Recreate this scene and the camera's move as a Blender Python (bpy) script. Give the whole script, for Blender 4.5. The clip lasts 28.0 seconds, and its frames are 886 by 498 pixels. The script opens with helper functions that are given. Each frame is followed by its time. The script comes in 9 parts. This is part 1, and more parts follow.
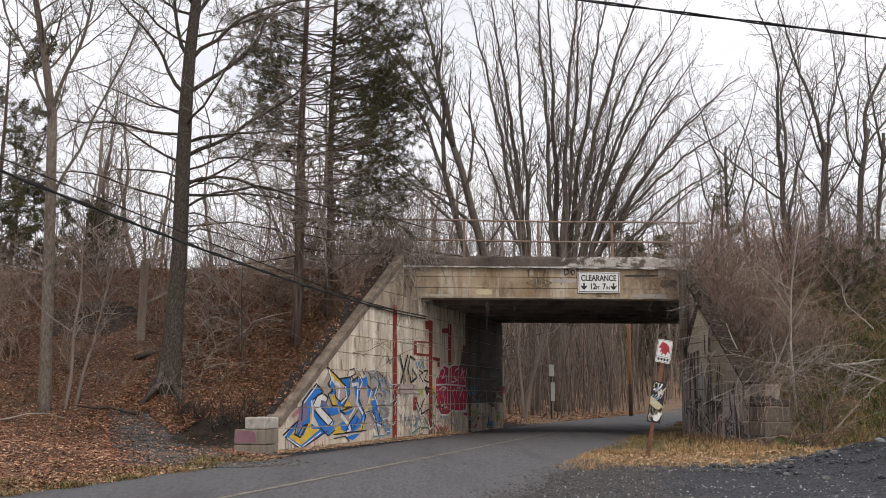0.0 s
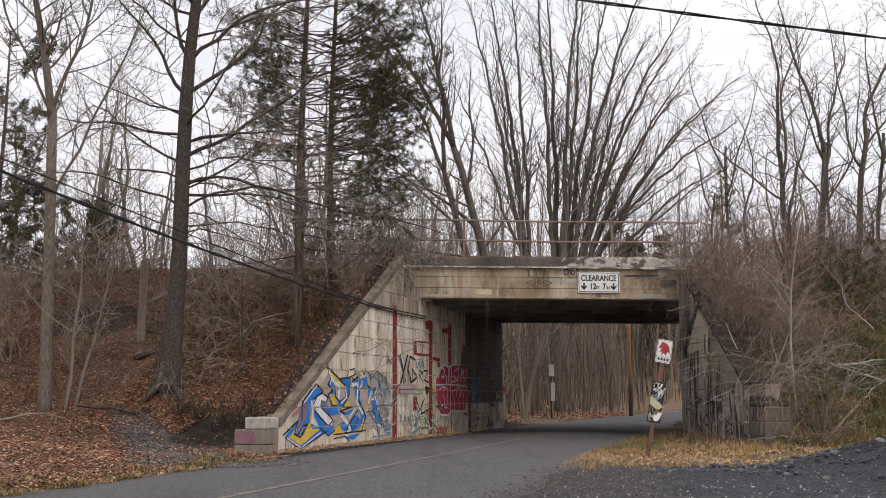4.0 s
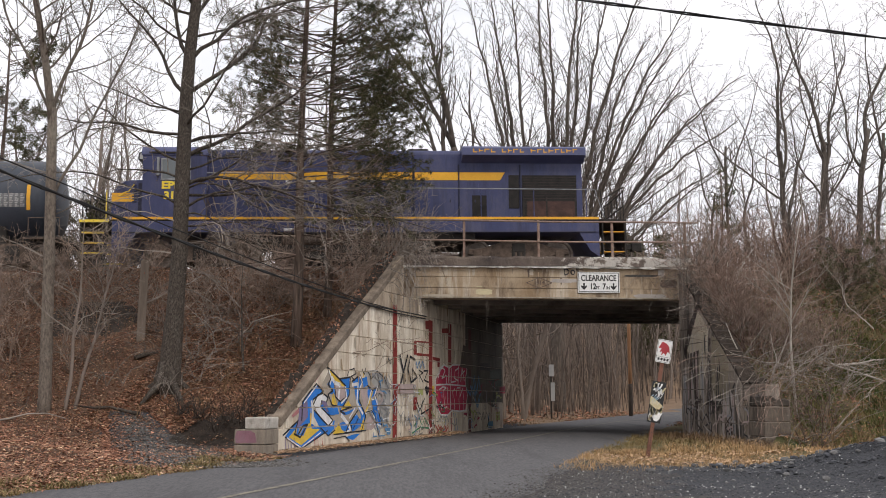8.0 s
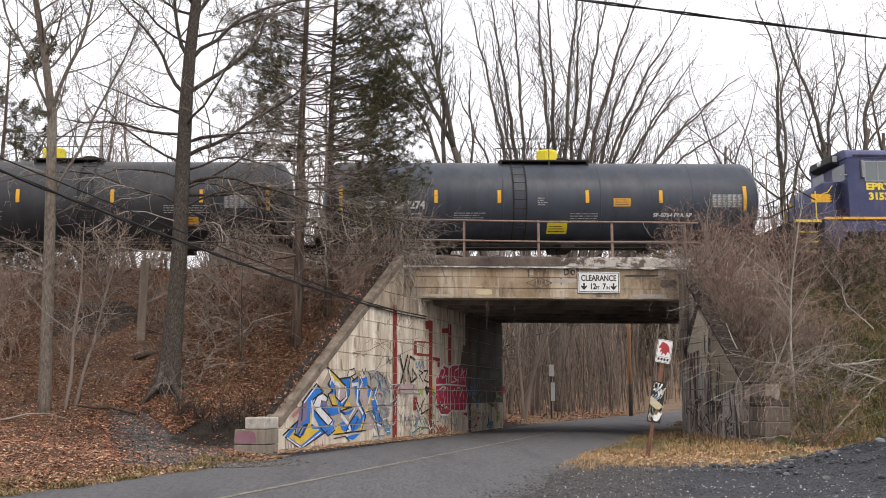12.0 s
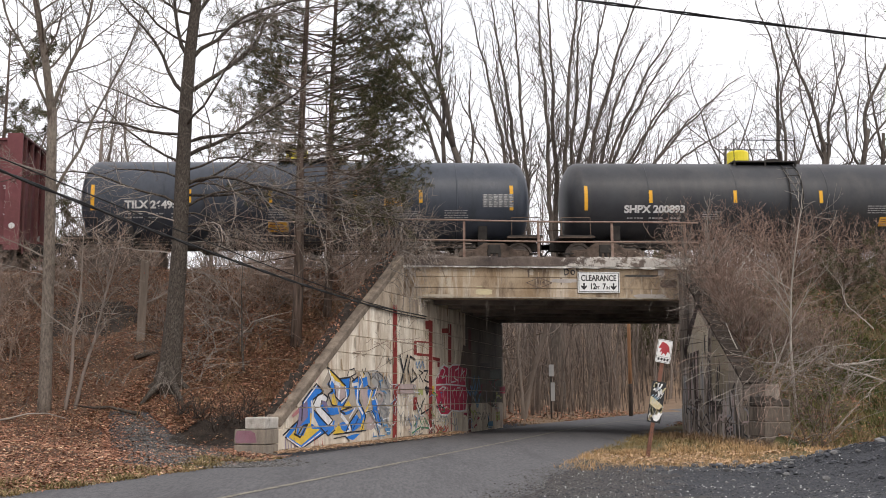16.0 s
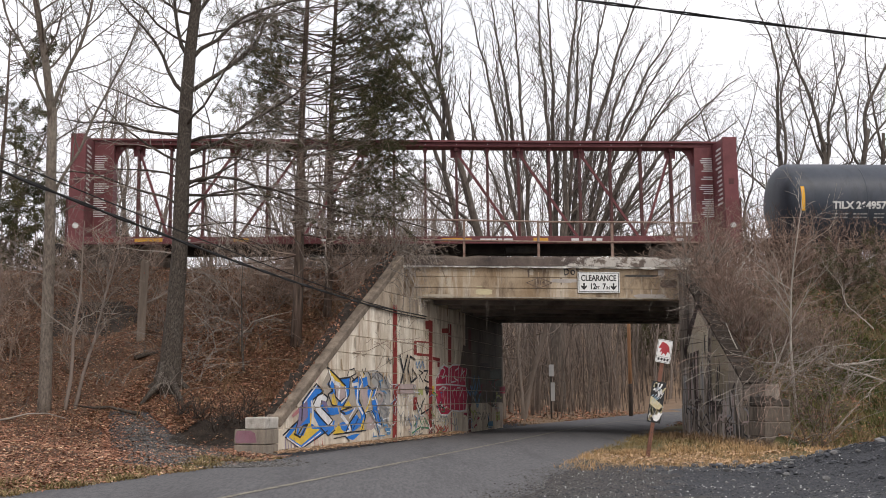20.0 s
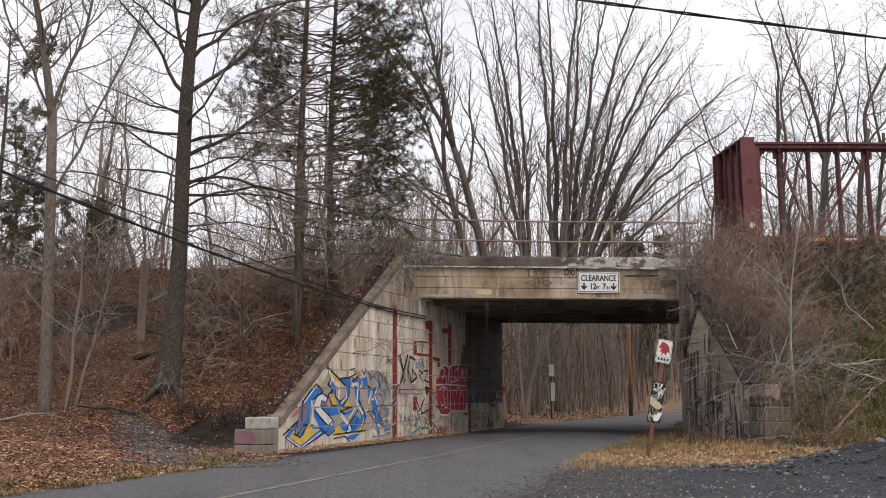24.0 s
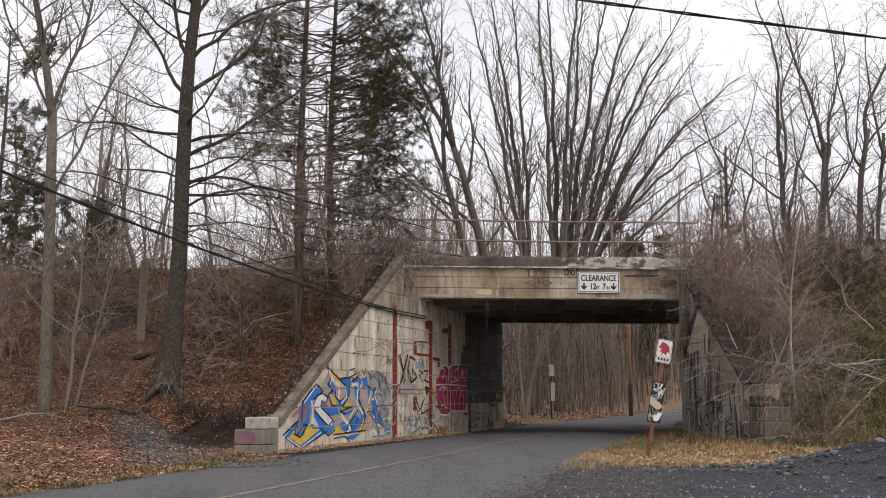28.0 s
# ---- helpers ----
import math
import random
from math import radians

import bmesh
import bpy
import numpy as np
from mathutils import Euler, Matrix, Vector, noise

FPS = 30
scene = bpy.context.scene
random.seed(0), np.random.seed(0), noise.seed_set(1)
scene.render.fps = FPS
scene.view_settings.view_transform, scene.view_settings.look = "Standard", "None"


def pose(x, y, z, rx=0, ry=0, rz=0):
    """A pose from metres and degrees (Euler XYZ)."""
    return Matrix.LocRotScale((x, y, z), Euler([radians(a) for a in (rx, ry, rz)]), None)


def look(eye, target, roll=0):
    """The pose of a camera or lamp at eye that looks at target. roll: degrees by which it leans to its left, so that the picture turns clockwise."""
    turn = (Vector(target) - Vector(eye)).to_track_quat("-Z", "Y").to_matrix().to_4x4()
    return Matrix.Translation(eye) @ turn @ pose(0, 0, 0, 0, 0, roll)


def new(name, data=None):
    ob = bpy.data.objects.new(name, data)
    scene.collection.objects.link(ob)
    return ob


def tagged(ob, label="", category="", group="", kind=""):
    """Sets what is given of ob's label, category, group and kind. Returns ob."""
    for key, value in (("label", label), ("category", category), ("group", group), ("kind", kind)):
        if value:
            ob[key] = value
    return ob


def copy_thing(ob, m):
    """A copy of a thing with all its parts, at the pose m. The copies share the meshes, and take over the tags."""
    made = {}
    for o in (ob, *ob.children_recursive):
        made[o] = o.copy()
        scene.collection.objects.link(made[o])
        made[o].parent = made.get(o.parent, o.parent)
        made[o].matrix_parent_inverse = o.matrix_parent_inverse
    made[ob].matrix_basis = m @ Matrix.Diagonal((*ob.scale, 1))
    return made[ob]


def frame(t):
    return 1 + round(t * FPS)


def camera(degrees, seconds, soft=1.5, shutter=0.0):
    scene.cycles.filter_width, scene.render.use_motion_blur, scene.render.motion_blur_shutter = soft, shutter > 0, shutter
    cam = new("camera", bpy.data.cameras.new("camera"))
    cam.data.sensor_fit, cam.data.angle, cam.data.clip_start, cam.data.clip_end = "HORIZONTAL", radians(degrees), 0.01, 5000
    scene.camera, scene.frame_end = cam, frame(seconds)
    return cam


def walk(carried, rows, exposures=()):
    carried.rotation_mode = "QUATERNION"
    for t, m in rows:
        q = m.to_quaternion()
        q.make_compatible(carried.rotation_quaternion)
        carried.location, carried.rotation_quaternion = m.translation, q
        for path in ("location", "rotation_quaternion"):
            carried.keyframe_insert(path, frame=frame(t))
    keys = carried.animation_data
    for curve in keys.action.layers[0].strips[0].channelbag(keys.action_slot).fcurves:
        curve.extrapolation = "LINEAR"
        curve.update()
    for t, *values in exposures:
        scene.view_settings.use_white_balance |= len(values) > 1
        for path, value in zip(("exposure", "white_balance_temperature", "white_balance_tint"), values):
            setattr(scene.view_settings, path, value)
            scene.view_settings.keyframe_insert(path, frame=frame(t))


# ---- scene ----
# World: x along the railway, y across it away from the viewer, z up, road surface at z = 0 by the bridge.
cam = camera(46.0, 28.0, soft=0.72, shutter=0.12)
EYE = (0.0, 0.0, 1.2)
VIEW = pose(EYE[0], EYE[1], EYE[2], 90 + 8.01, 0, -4.0)
walk(cam, [(0.0, VIEW), (28.0, VIEW)],
     exposures=[(0.0, 0.0), (5.0, -0.02), (6.5, -0.04), (8.0, 0.10), (11.0, 0.36), (15.0, 0.31), (18.0, 0.27), (20.0, 0.17), (24.0, 0.03), (28.0, 0.0)])

# ---- light: bright overcast winter sky ----
scene.view_settings.exposure = 0.0
SUN_ELEVATION, SUN_TURN = 47.0, 161.0
world = bpy.data.worlds.new("overcast_sky")
scene.world = world
world.use_nodes = True
wt = world.node_tree
wt.nodes.clear()
w_out = wt.nodes.new("ShaderNodeOutputWorld")
w_bg = wt.nodes.new("ShaderNodeBackground")
w_sky = wt.nodes.new("ShaderNodeTexSky")
w_sky.sky_type, w_sky.sun_disc = "NISHITA", False
w_sky.sun_elevation, w_sky.sun_rotation = radians(SUN_ELEVATION), radians(SUN_TURN)
w_sky.air_density, w_sky.dust_density = 1.0, 4.0
w_dim = wt.nodes.new("ShaderNodeVectorMath")
w_dim.operation = "SCALE"
w_dim.inputs["Scale"].default_value = 0.09
w_co = wt.nodes.new("ShaderNodeTexCoord")
w_map = wt.nodes.new("ShaderNodeMapping")
w_map.inputs["Scale"].default_value = (1.0, 1.0, 3.2)
w_noise = wt.nodes.new("ShaderNodeTexNoise")
w_noise.inputs["Scale"].default_value, w_noise.inputs["Detail"].default_value = 2.6, 5.0
w_ramp = wt.nodes.new("ShaderNodeValToRGB")
w_ramp.color_ramp.elements[0].position, w_ramp.color_ramp.elements[0].color = 0.30, (0.92, 0.93, 1.0, 1)
w_ramp.color_ramp.elements[1].position, w_ramp.color_ramp.elements[1].color = 0.62, (1.15, 1.12, 1.15, 1)
w_mix = wt.nodes.new("ShaderNodeMix")
w_mix.data_type = "RGBA"
w_mix.inputs["Factor"].default_value = 0.9
wt.links.new(w_co.outputs["Generated"], w_map.inputs["Vector"])
wt.links.new(w_map.outputs["Vector"], w_noise.inputs["Vector"])
wt.links.new(w_noise.outputs["Fac"], w_ramp.inputs["Fac"])
wt.links.new(w_sky.outputs["Color"], w_dim.inputs[0])
wt.links.new(w_dim.outputs["Vector"], w_mix.inputs["A"])
wt.links.new(w_ramp.outputs["Color"], w_mix.inputs["B"])
wt.links.new(w_mix.outputs["Result"], w_bg.inputs["Color"])
w_bg.inputs["Strength"].default_value = 1.0
wt.links.new(w_bg.outputs["Background"], w_out.inputs["Surface"])

sun_data = bpy.data.lights.new("sun", "SUN")
sun_data.energy, sun_data.angle, sun_data.color = 1.0, radians(14), (1.0, 0.92, 0.83)
sun = new("sun", sun_data)
sun.matrix_world = look((9, -26, 30), (0, 0, 0))


# ---- materials ----
def mat(name, c1, c2, scale=4.0, rough=0.85, metal=0.0, bump=0.3, fine=40.0, stain=None, stain_scale=0.7, stain_amount=0.5,
        vary=0.0, stretch=(1, 1, 1), island=False, drip=None, drip_scale=2.2, drip_amount=0.6):
    """A surface of two tones mixed by noise at two scales, with stains, relief and a little change from piece to piece."""
    m = bpy.data.materials.new(name)
    m.use_nodes = True
    t = m.node_tree
    n, link = t.nodes, t.links.new
    b = n["Principled BSDF"]
    co = n.new("ShaderNodeTexCoord")
    mp = n.new("ShaderNodeMapping")
    mp.inputs["Scale"].default_value = stretch
    link(co.outputs["Object"], mp.inputs["Vector"])
    n1 = n.new("ShaderNodeTexNoise")
    n1.inputs["Scale"].default_value, n1.inputs["Detail"].default_value, n1.inputs["Roughness"].default_value = scale, 6.0, 0.65
    n2 = n.new("ShaderNodeTexNoise")
    n2.inputs["Scale"].default_value, n2.inputs["Detail"].default_value = fine, 3.0
    link(mp.outputs["Vector"], n1.inputs["Vector"])
    link(mp.outputs["Vector"], n2.inputs["Vector"])
    ramp = n.new("ShaderNodeMapRange")
    ramp.inputs["From Min"].default_value, ramp.inputs["From Max"].default_value = 0.34, 0.66
    link(n1.outputs["Fac"], ramp.inputs["Value"])
    mx = n.new("ShaderNodeMix")
    mx.data_type = "RGBA"
    mx.inputs["A"].default_value, mx.inputs["B"].default_value = (*c1, 1), (*c2, 1)
    link(ramp.outputs["Result"], mx.inputs["Factor"])
    last = mx.outputs["Result"]
    if stain:
        n3 = n.new("ShaderNodeTexNoise")
        n3.inputs["Scale"].default_value, n3.inputs["Detail"].default_value, n3.inputs["Roughness"].default_value = stain_scale, 7.0, 0.7
        link(mp.outputs["Vector"], n3.inputs["Vector"])
        r3 = n.new("ShaderNodeMapRange")
        r3.inputs["From Min"].default_value, r3.inputs["From Max"].default_value = 0.5, 0.66
        r3.inputs["To Max"].default_value = stain_amount
        link(n3.outputs["Fac"], r3.inputs["Value"])
        m3 = n.new("ShaderNodeMix")
        m3.data_type = "RGBA"
        m3.inputs["B"].default_value = (*stain, 1)
        link(last, m3.inputs["A"])
        link(r3.outputs["Result"], m3.inputs["Factor"])
        last = m3.outputs["Result"]
    if drip:
        mp4 = n.new("ShaderNodeMapping")
        mp4.inputs["Scale"].default_value = (1, 1, 0.09)
        mp4.inputs["Location"].default_value = (7.3, 2.1, 0.4)
        link(co.outputs["Object"], mp4.inputs["Vector"])
        n4 = n.new("ShaderNodeTexNoise")
        n4.inputs["Scale"].default_value, n4.inputs["Detail"].default_value, n4.inputs["Roughness"].default_value = drip_scale, 5.0, 0.75
        link(mp4.outputs["Vector"], n4.inputs["Vector"])
        r4 = n.new("ShaderNodeMapRange")
        r4.inputs["From Min"].default_value, r4.inputs["From Max"].default_value, r4.inputs["To Max"].default_value = 0.50, 0.64, drip_amount
        link(n4.outputs["Fac"], r4.inputs["Value"])
        m4 = n.new("ShaderNodeMix")
        m4.data_type = "RGBA"
        m4.inputs["B"].default_value = (*drip, 1)
        link(last, m4.inputs["A"])
        link(r4.outputs["Result"], m4.inputs["Factor"])
        last = m4.outputs["Result"]
    hv = n.new("ShaderNodeHueSaturation")
    link(last, hv.inputs["Color"])
    mr = n.new("ShaderNodeMapRange")
    mr.inputs["To Min"].default_value, mr.inputs["To Max"].default_value = 0.82, 1.18
    link(n2.outputs["Fac"], mr.inputs["Value"])
    val = mr.outputs["Result"]
    if vary:
        src = n.new("ShaderNodeNewGeometry").outputs["Random Per Island"] if island else n.new("ShaderNodeObjectInfo").outputs["Random"]
        vr = n.new("ShaderNodeMapRange")
        vr.inputs["To Min"].default_value, vr.inputs["To Max"].default_value = 1 - vary, 1 + vary
        link(src, vr.inputs["Value"])
        mul = n.new("ShaderNodeMath")
        mul.operation = "MULTIPLY"
        link(val, mul.inputs[0])
        link(vr.outputs["Result"], mul.inputs[1])
        val = mul.outputs["Value"]
    link(val, hv.inputs["Value"])
    link(hv.outputs["Color"], b.inputs["Base Color"])
    b.inputs["Roughness"].default_value, b.inputs["Metallic"].default_value = rough, metal
    b.inputs["Specular IOR Level"].default_value = 0.35
    if bump:
        bp = n.new("ShaderNodeBump")
        bp.inputs["Strength"].default_value, bp.inputs["Distance"].default_value = bump, 0.02
        link(n2.outputs["Fac"], bp.inputs["Height"])
        link(bp.outputs["Normal"], b.inputs["Normal"])
    return m


M = {}
M["asphalt"] = mat("asphalt", (0.083, 0.082, 0.086), (0.155, 0.151, 0.153), 26.0, 0.85, bump=0.8, fine=130, stain=(0.064, 0.062, 0.065), stain_scale=1.1, stain_amount=0.6, stretch=(1, 0.14, 1))
M["leaves_ground"] = mat("leaf_litter_ground", (0.072, 0.042, 0.028), (0.18, 0.105, 0.066), 22.0, 0.95, bump=0.9, fine=48, stain=(0.030, 0.023, 0.018), stain_scale=0.9, stain_amount=0.7)
M["grass_ground"] = mat("winter_grass_ground", (0.085, 0.075, 0.032), (0.15, 0.11, 0.055), 1.4, 0.95, bump=0.9, fine=30, stain=(0.05, 0.075, 0.022), stain_scale=0.6, stain_amount=0.8)
M["gravel"] = mat("dark_gravel", (0.026, 0.028, 0.033), (0.078, 0.080, 0.088), 22.0, 0.9, bump=1.0, fine=70, stain=(0.03, 0.031, 0.036), stain_amount=0.7)
M["dirt"] = mat("grey_dirt", (0.044, 0.041, 0.041), (0.10, 0.092, 0.088), 14.0, 0.95, bump=1.0, fine=80, stain=(0.05, 0.046, 0.046), stain_scale=1.2, stain_amount=0.6)
M["wood_floor"] = mat("forest_floor", (0.14, 0.09, 0.058), (0.25, 0.172, 0.11), 0.6, 0.95, bump=0.6, fine=8)
M["ballast"] = mat("ballast", (0.09, 0.08, 0.075), (0.2, 0.18, 0.165), 12.0, 0.95, bump=1.0, fine=40)
M["concrete"] = mat("weathered_concrete", (0.55, 0.47, 0.36), (0.88, 0.81, 0.69), 1.6, 0.9, bump=0.4, fine=60, stain=(0.27, 0.185, 0.115), stain_scale=1.5, stain_amount=0.7, stretch=(1, 1, 0.32), drip=(0.36, 0.24, 0.15), drip_scale=4.2, drip_amount=0.6)
M["concrete_brown"] = mat("brown_stained_concrete", (0.26, 0.20, 0.145), (0.50, 0.41, 0.31), 2.2, 0.92, bump=0.5, fine=50, stain=(0.13, 0.098, 0.072), stain_scale=1.6, stain_amount=0.8, stretch=(1, 1, 0.45), drip=(0.6, 0.52, 0.42), drip_scale=5.0, drip_amount=0.4)
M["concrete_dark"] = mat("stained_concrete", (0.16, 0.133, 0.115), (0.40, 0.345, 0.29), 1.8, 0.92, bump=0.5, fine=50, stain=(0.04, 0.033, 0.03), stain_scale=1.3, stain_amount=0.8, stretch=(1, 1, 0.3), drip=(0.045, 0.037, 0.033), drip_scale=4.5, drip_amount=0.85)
M["soffit"] = mat("dark_mottled_concrete", (0.13, 0.112, 0.098), (0.25, 0.215, 0.185), 1.2, 0.9, bump=0.4, fine=30, stain=(0.06, 0.05, 0.045), stain_scale=0.8, stain_amount=0.8)
M["bark"] = mat("grey_bark", (0.026, 0.021, 0.017), (0.105, 0.085, 0.070), 34.0, 0.95, bump=1.0, fine=110, stretch=(1, 1, 0.55), stain=(0.20, 0.188, 0.155), stain_scale=22.0, stain_amount=0.5)
M["bark_tan"] = mat("tan_bark", (0.085, 0.068, 0.055), (0.22, 0.185, 0.152), 22.0, 0.95, bump=0.8, fine=80, stretch=(1, 1, 0.4), stain=(0.27, 0.245, 0.20), stain_scale=6.0, stain_amount=0.4)
M["bark_grey"] = mat("weathered_bark", (0.060, 0.049, 0.042), (0.150, 0.126, 0.106), 7.0, 0.95, bump=0.6, fine=24, stretch=(1, 1, 0.3), stain=(0.19, 0.17, 0.14), stain_scale=2.2, stain_amount=0.25)
M["bark_cedar"] = mat("stringy_cedar_bark", (0.040, 0.029, 0.023), (0.155, 0.112, 0.088), 14.0, 0.95, bump=1.0, fine=40, stretch=(1, 1, 0.08))
M["bark_dark"] = mat("dark_bark", (0.028, 0.022, 0.018), (0.085, 0.066, 0.054), 8.0, 0.95, bump=1.0, fine=26, stretch=(1, 1, 0.25))
M["twig"] = mat("twig_bark", (0.15, 0.128, 0.11), (0.29, 0.255, 0.22), 2.0, 0.95, bump=0.0, vary=0.25)
M["twig_red"] = mat("reddish_twigs", (0.150, 0.098, 0.076), (0.345, 0.245, 0.198), 2.0, 0.95, bump=0.0, vary=0.4)
M["twig_pale"] = mat("pale_twigs", (0.30, 0.27, 0.23), (0.42, 0.38, 0.33), 2.0, 0.95, bump=0.0)
M["cedar"] = mat("cedar_foliage", (0.040, 0.044, 0.020), (0.092, 0.088, 0.038), 1.2, 0.9, bump=0.0, vary=0.35, island=True, stain=(0.11, 0.092, 0.03), stain_scale=0.45, stain_amount=0.7)
M["blue"] = mat("loco_blue", (0.038, 0.045, 0.115), (0.062, 0.070, 0.155), 1.2, 0.5, bump=0.05, stain=(0.10, 0.095, 0.13), stain_scale=1.2, stain_amount=0.5, stretch=(1, 1, 0.5), drip=(0.018, 0.018, 0.042), drip_scale=1.6, drip_amount=0.5)
M["yellow"] = mat("yellow_paint", (0.72, 0.36, 0.02), (0.80, 0.44, 0.035), 2.0, 0.5, bump=0.0, stain=(0.5, 0.3, 0.08), stain_amount=0.4)
M["lemon"] = mat("lemon_paint", (0.80, 0.66, 0.03), (0.85, 0.72, 0.05), 2.0, 0.5, bump=0.0)
M["black_blue"] = mat("tank_slate", (0.039, 0.047, 0.063), (0.060, 0.069, 0.088), 0.8, 0.46, bump=0.05, stain=(0.10, 0.10, 0.105), stain_scale=0.6, stain_amount=0.35, drip=(0.026, 0.029, 0.035), drip_scale=1.6, drip_amount=0.5)
M["black"] = mat("tank_black", (0.030, 0.031, 0.036), (0.045, 0.047, 0.052), 0.8, 0.46, drip=(0.07, 0.065, 0.06), drip_scale=1.6, drip_amount=0.3, bump=0.05, stain=(0.085, 0.08, 0.075), stain_scale=0.6, stain_amount=0.4)
M["under"] = mat("underframe_grime", (0.018, 0.016, 0.015), (0.05, 0.044, 0.038), 3.0, 0.8, bump=0.3)
M["steel"] = mat("worn_steel", (0.22, 0.19, 0.17), (0.36, 0.33, 0.30), 5.0, 0.5, 0.6, bump=0.2)
M["rust"] = mat("rusty_steel", (0.13, 0.058, 0.040), (0.24, 0.115, 0.08), 5.0, 0.85, bump=0.4, stain=(0.08, 0.05, 0.045), stain_amount=0.5)
M["maroon"] = mat("maroon_paint", (0.125, 0.036, 0.041), (0.18, 0.058, 0.062), 1.5, 0.6, bump=0.05, stain=(0.10, 0.035, 0.03), stain_scale=1.0, stain_amount=0.6)
M["white"] = mat("white_paint", (0.74, 0.74, 0.72), (0.82, 0.82, 0.80), 3.0, 0.6, bump=0.0)
M["signblack"] = mat("black_paint", (0.02, 0.02, 0.02), (0.03, 0.03, 0.03), 3.0, 0.6, bump=0.0)
M["red"] = mat("red_paint", (0.22, 0.028, 0.024), (0.30, 0.045, 0.038), 2.0, 0.7, bump=0.0, stain=(0.15, 0.04, 0.03), stain_amount=0.5)
M["rubber"] = mat("cable_black", (0.012, 0.012, 0.013), (0.02, 0.02, 0.02), 3.0, 0.6, bump=0.0)
M["pole"] = mat("pole_wood", (0.22, 0.11, 0.055), (0.40, 0.235, 0.13), 3.0, 0.9, bump=0.5, stretch=(1, 1, 0.1))
M["post"] = mat("old_post_wood", (0.13, 0.105, 0.085), (0.21, 0.17, 0.14), 4.0, 0.95, bump=0.6, stretch=(1, 1, 0.15))

M["coping"] = mat("weathered_coping", (0.115, 0.090, 0.070), (0.275, 0.222, 0.170), 3.2, 0.92, bump=0.6, fine=40, stain=(0.10, 0.08, 0.06), stain_scale=2.6, stain_amount=0.85)
M["block_dark"] = mat("grimy_block", (0.085, 0.070, 0.058), (0.21, 0.175, 0.142), 2.2, 0.92, bump=0.7, fine=40, stain=(0.045, 0.036, 0.03), stain_scale=2.4, stain_amount=0.8, stretch=(1, 1, 0.4), drip=(0.26, 0.22, 0.19), drip_scale=6.0, drip_amount=0.35)
M["block"] = mat("streaked_block", (0.17, 0.138, 0.108), (0.36, 0.31, 0.245), 2.0, 0.92, bump=0.6, fine=40, stain=(0.11, 0.09, 0.072), stain_scale=2.0, stain_amount=0.8, stretch=(1, 1, 0.5), drip=(0.13, 0.11, 0.10), drip_scale=5.0, drip_amount=0.75)
M["twig_grey"] = mat("ashen_twigs", (0.15, 0.13, 0.112), (0.29, 0.255, 0.222), 2.0, 0.95, bump=0.0, vary=0.25)
M["slab"] = mat("pale_chipped_slab", (0.32, 0.29, 0.25), (0.56, 0.53, 0.48), 3.5, 0.92, bump=0.8, fine=30, stain=(0.13, 0.105, 0.085), stain_scale=3.0, stain_amount=0.9)


def cap_mat():
    """Blackened concrete that turns pale and chipped along its length."""
    m = mat("blackened_cap", (0.06, 0.048, 0.044), (0.16, 0.125, 0.105), 0.9, 0.92, bump=0.7, fine=35, stain=(0.20, 0.16, 0.13), stain_scale=0.8, stain_amount=0.6)
    n, link = m.node_tree.nodes, m.node_tree.links.new
    co, sep = n.new("ShaderNodeTexCoord"), n.new("ShaderNodeSeparateXYZ")
    link(co.outputs["Object"], sep.inputs["Vector"])
    spots = n.new("ShaderNodeTexNoise")
    spots.inputs["Scale"].default_value, spots.inputs["Detail"].default_value, spots.inputs["Roughness"].default_value = 2.6, 9.0, 0.72
    link(co.outputs["Object"], spots.inputs["Vector"])
    along = n.new("ShaderNodeMapRange")
    along.inputs["From Min"].default_value, along.inputs["From Max"].default_value = 4.6, 6.4
    along.inputs["To Min"].default_value, along.inputs["To Max"].default_value = -0.12, 0.065
    link(sep.outputs["X"], along.inputs["Value"])
    add = n.new("ShaderNodeMath")
    link(spots.outputs["Fac"], add.inputs[0])
    link(along.outputs["Result"], add.inputs[1])
    edge = n.new("ShaderNodeMapRange")
    edge.inputs["From Min"].default_value, edge.inputs["From Max"].default_value = 0.52, 0.58
    link(add.outputs["Value"], edge.inputs["Value"])
    mix = n.new("ShaderNodeMix")
    mix.data_type = "RGBA"
    hv = next(q for q in n if q.bl_idname == "ShaderNodeHueSaturation")
    link(hv.inputs["Color"].links[0].from_socket, mix.inputs["A"])
    mix.inputs["B"].default_value = (0.50, 0.465, 0.42, 1)
    link(edge.outputs["Result"], mix.inputs["Factor"])
    link(mix.outputs["Result"], hv.inputs["Color"])
    return m


M["cap"] = cap_mat()
M["girder"] = mat("stained_girder", (0.25, 0.175, 0.105), (0.47, 0.375, 0.265), 1.3, 0.9, bump=0.5, fine=50, stain=(0.12, 0.082, 0.055), stain_scale=1.5, stain_amount=0.9, stretch=(1, 1, 0.45), drip=(0.60, 0.54, 0.45), drip_scale=3.5, drip_amount=0.65)
M["rust_pale"] = mat("faded_rusty_rail", (0.20, 0.125, 0.095), (0.32, 0.235, 0.19), 6.0, 0.85, bump=0.4)
M["soil"] = mat("dark_soil", (0.020, 0.016, 0.013), (0.058, 0.043, 0.033), 9.0, 0.95, bump=1.0, fine=40)
M["twig_bush"] = mat("bush_twigs", (0.165, 0.122, 0.096), (0.355, 0.275, 0.222), 2.0, 0.95, bump=0.0, vary=0.4)
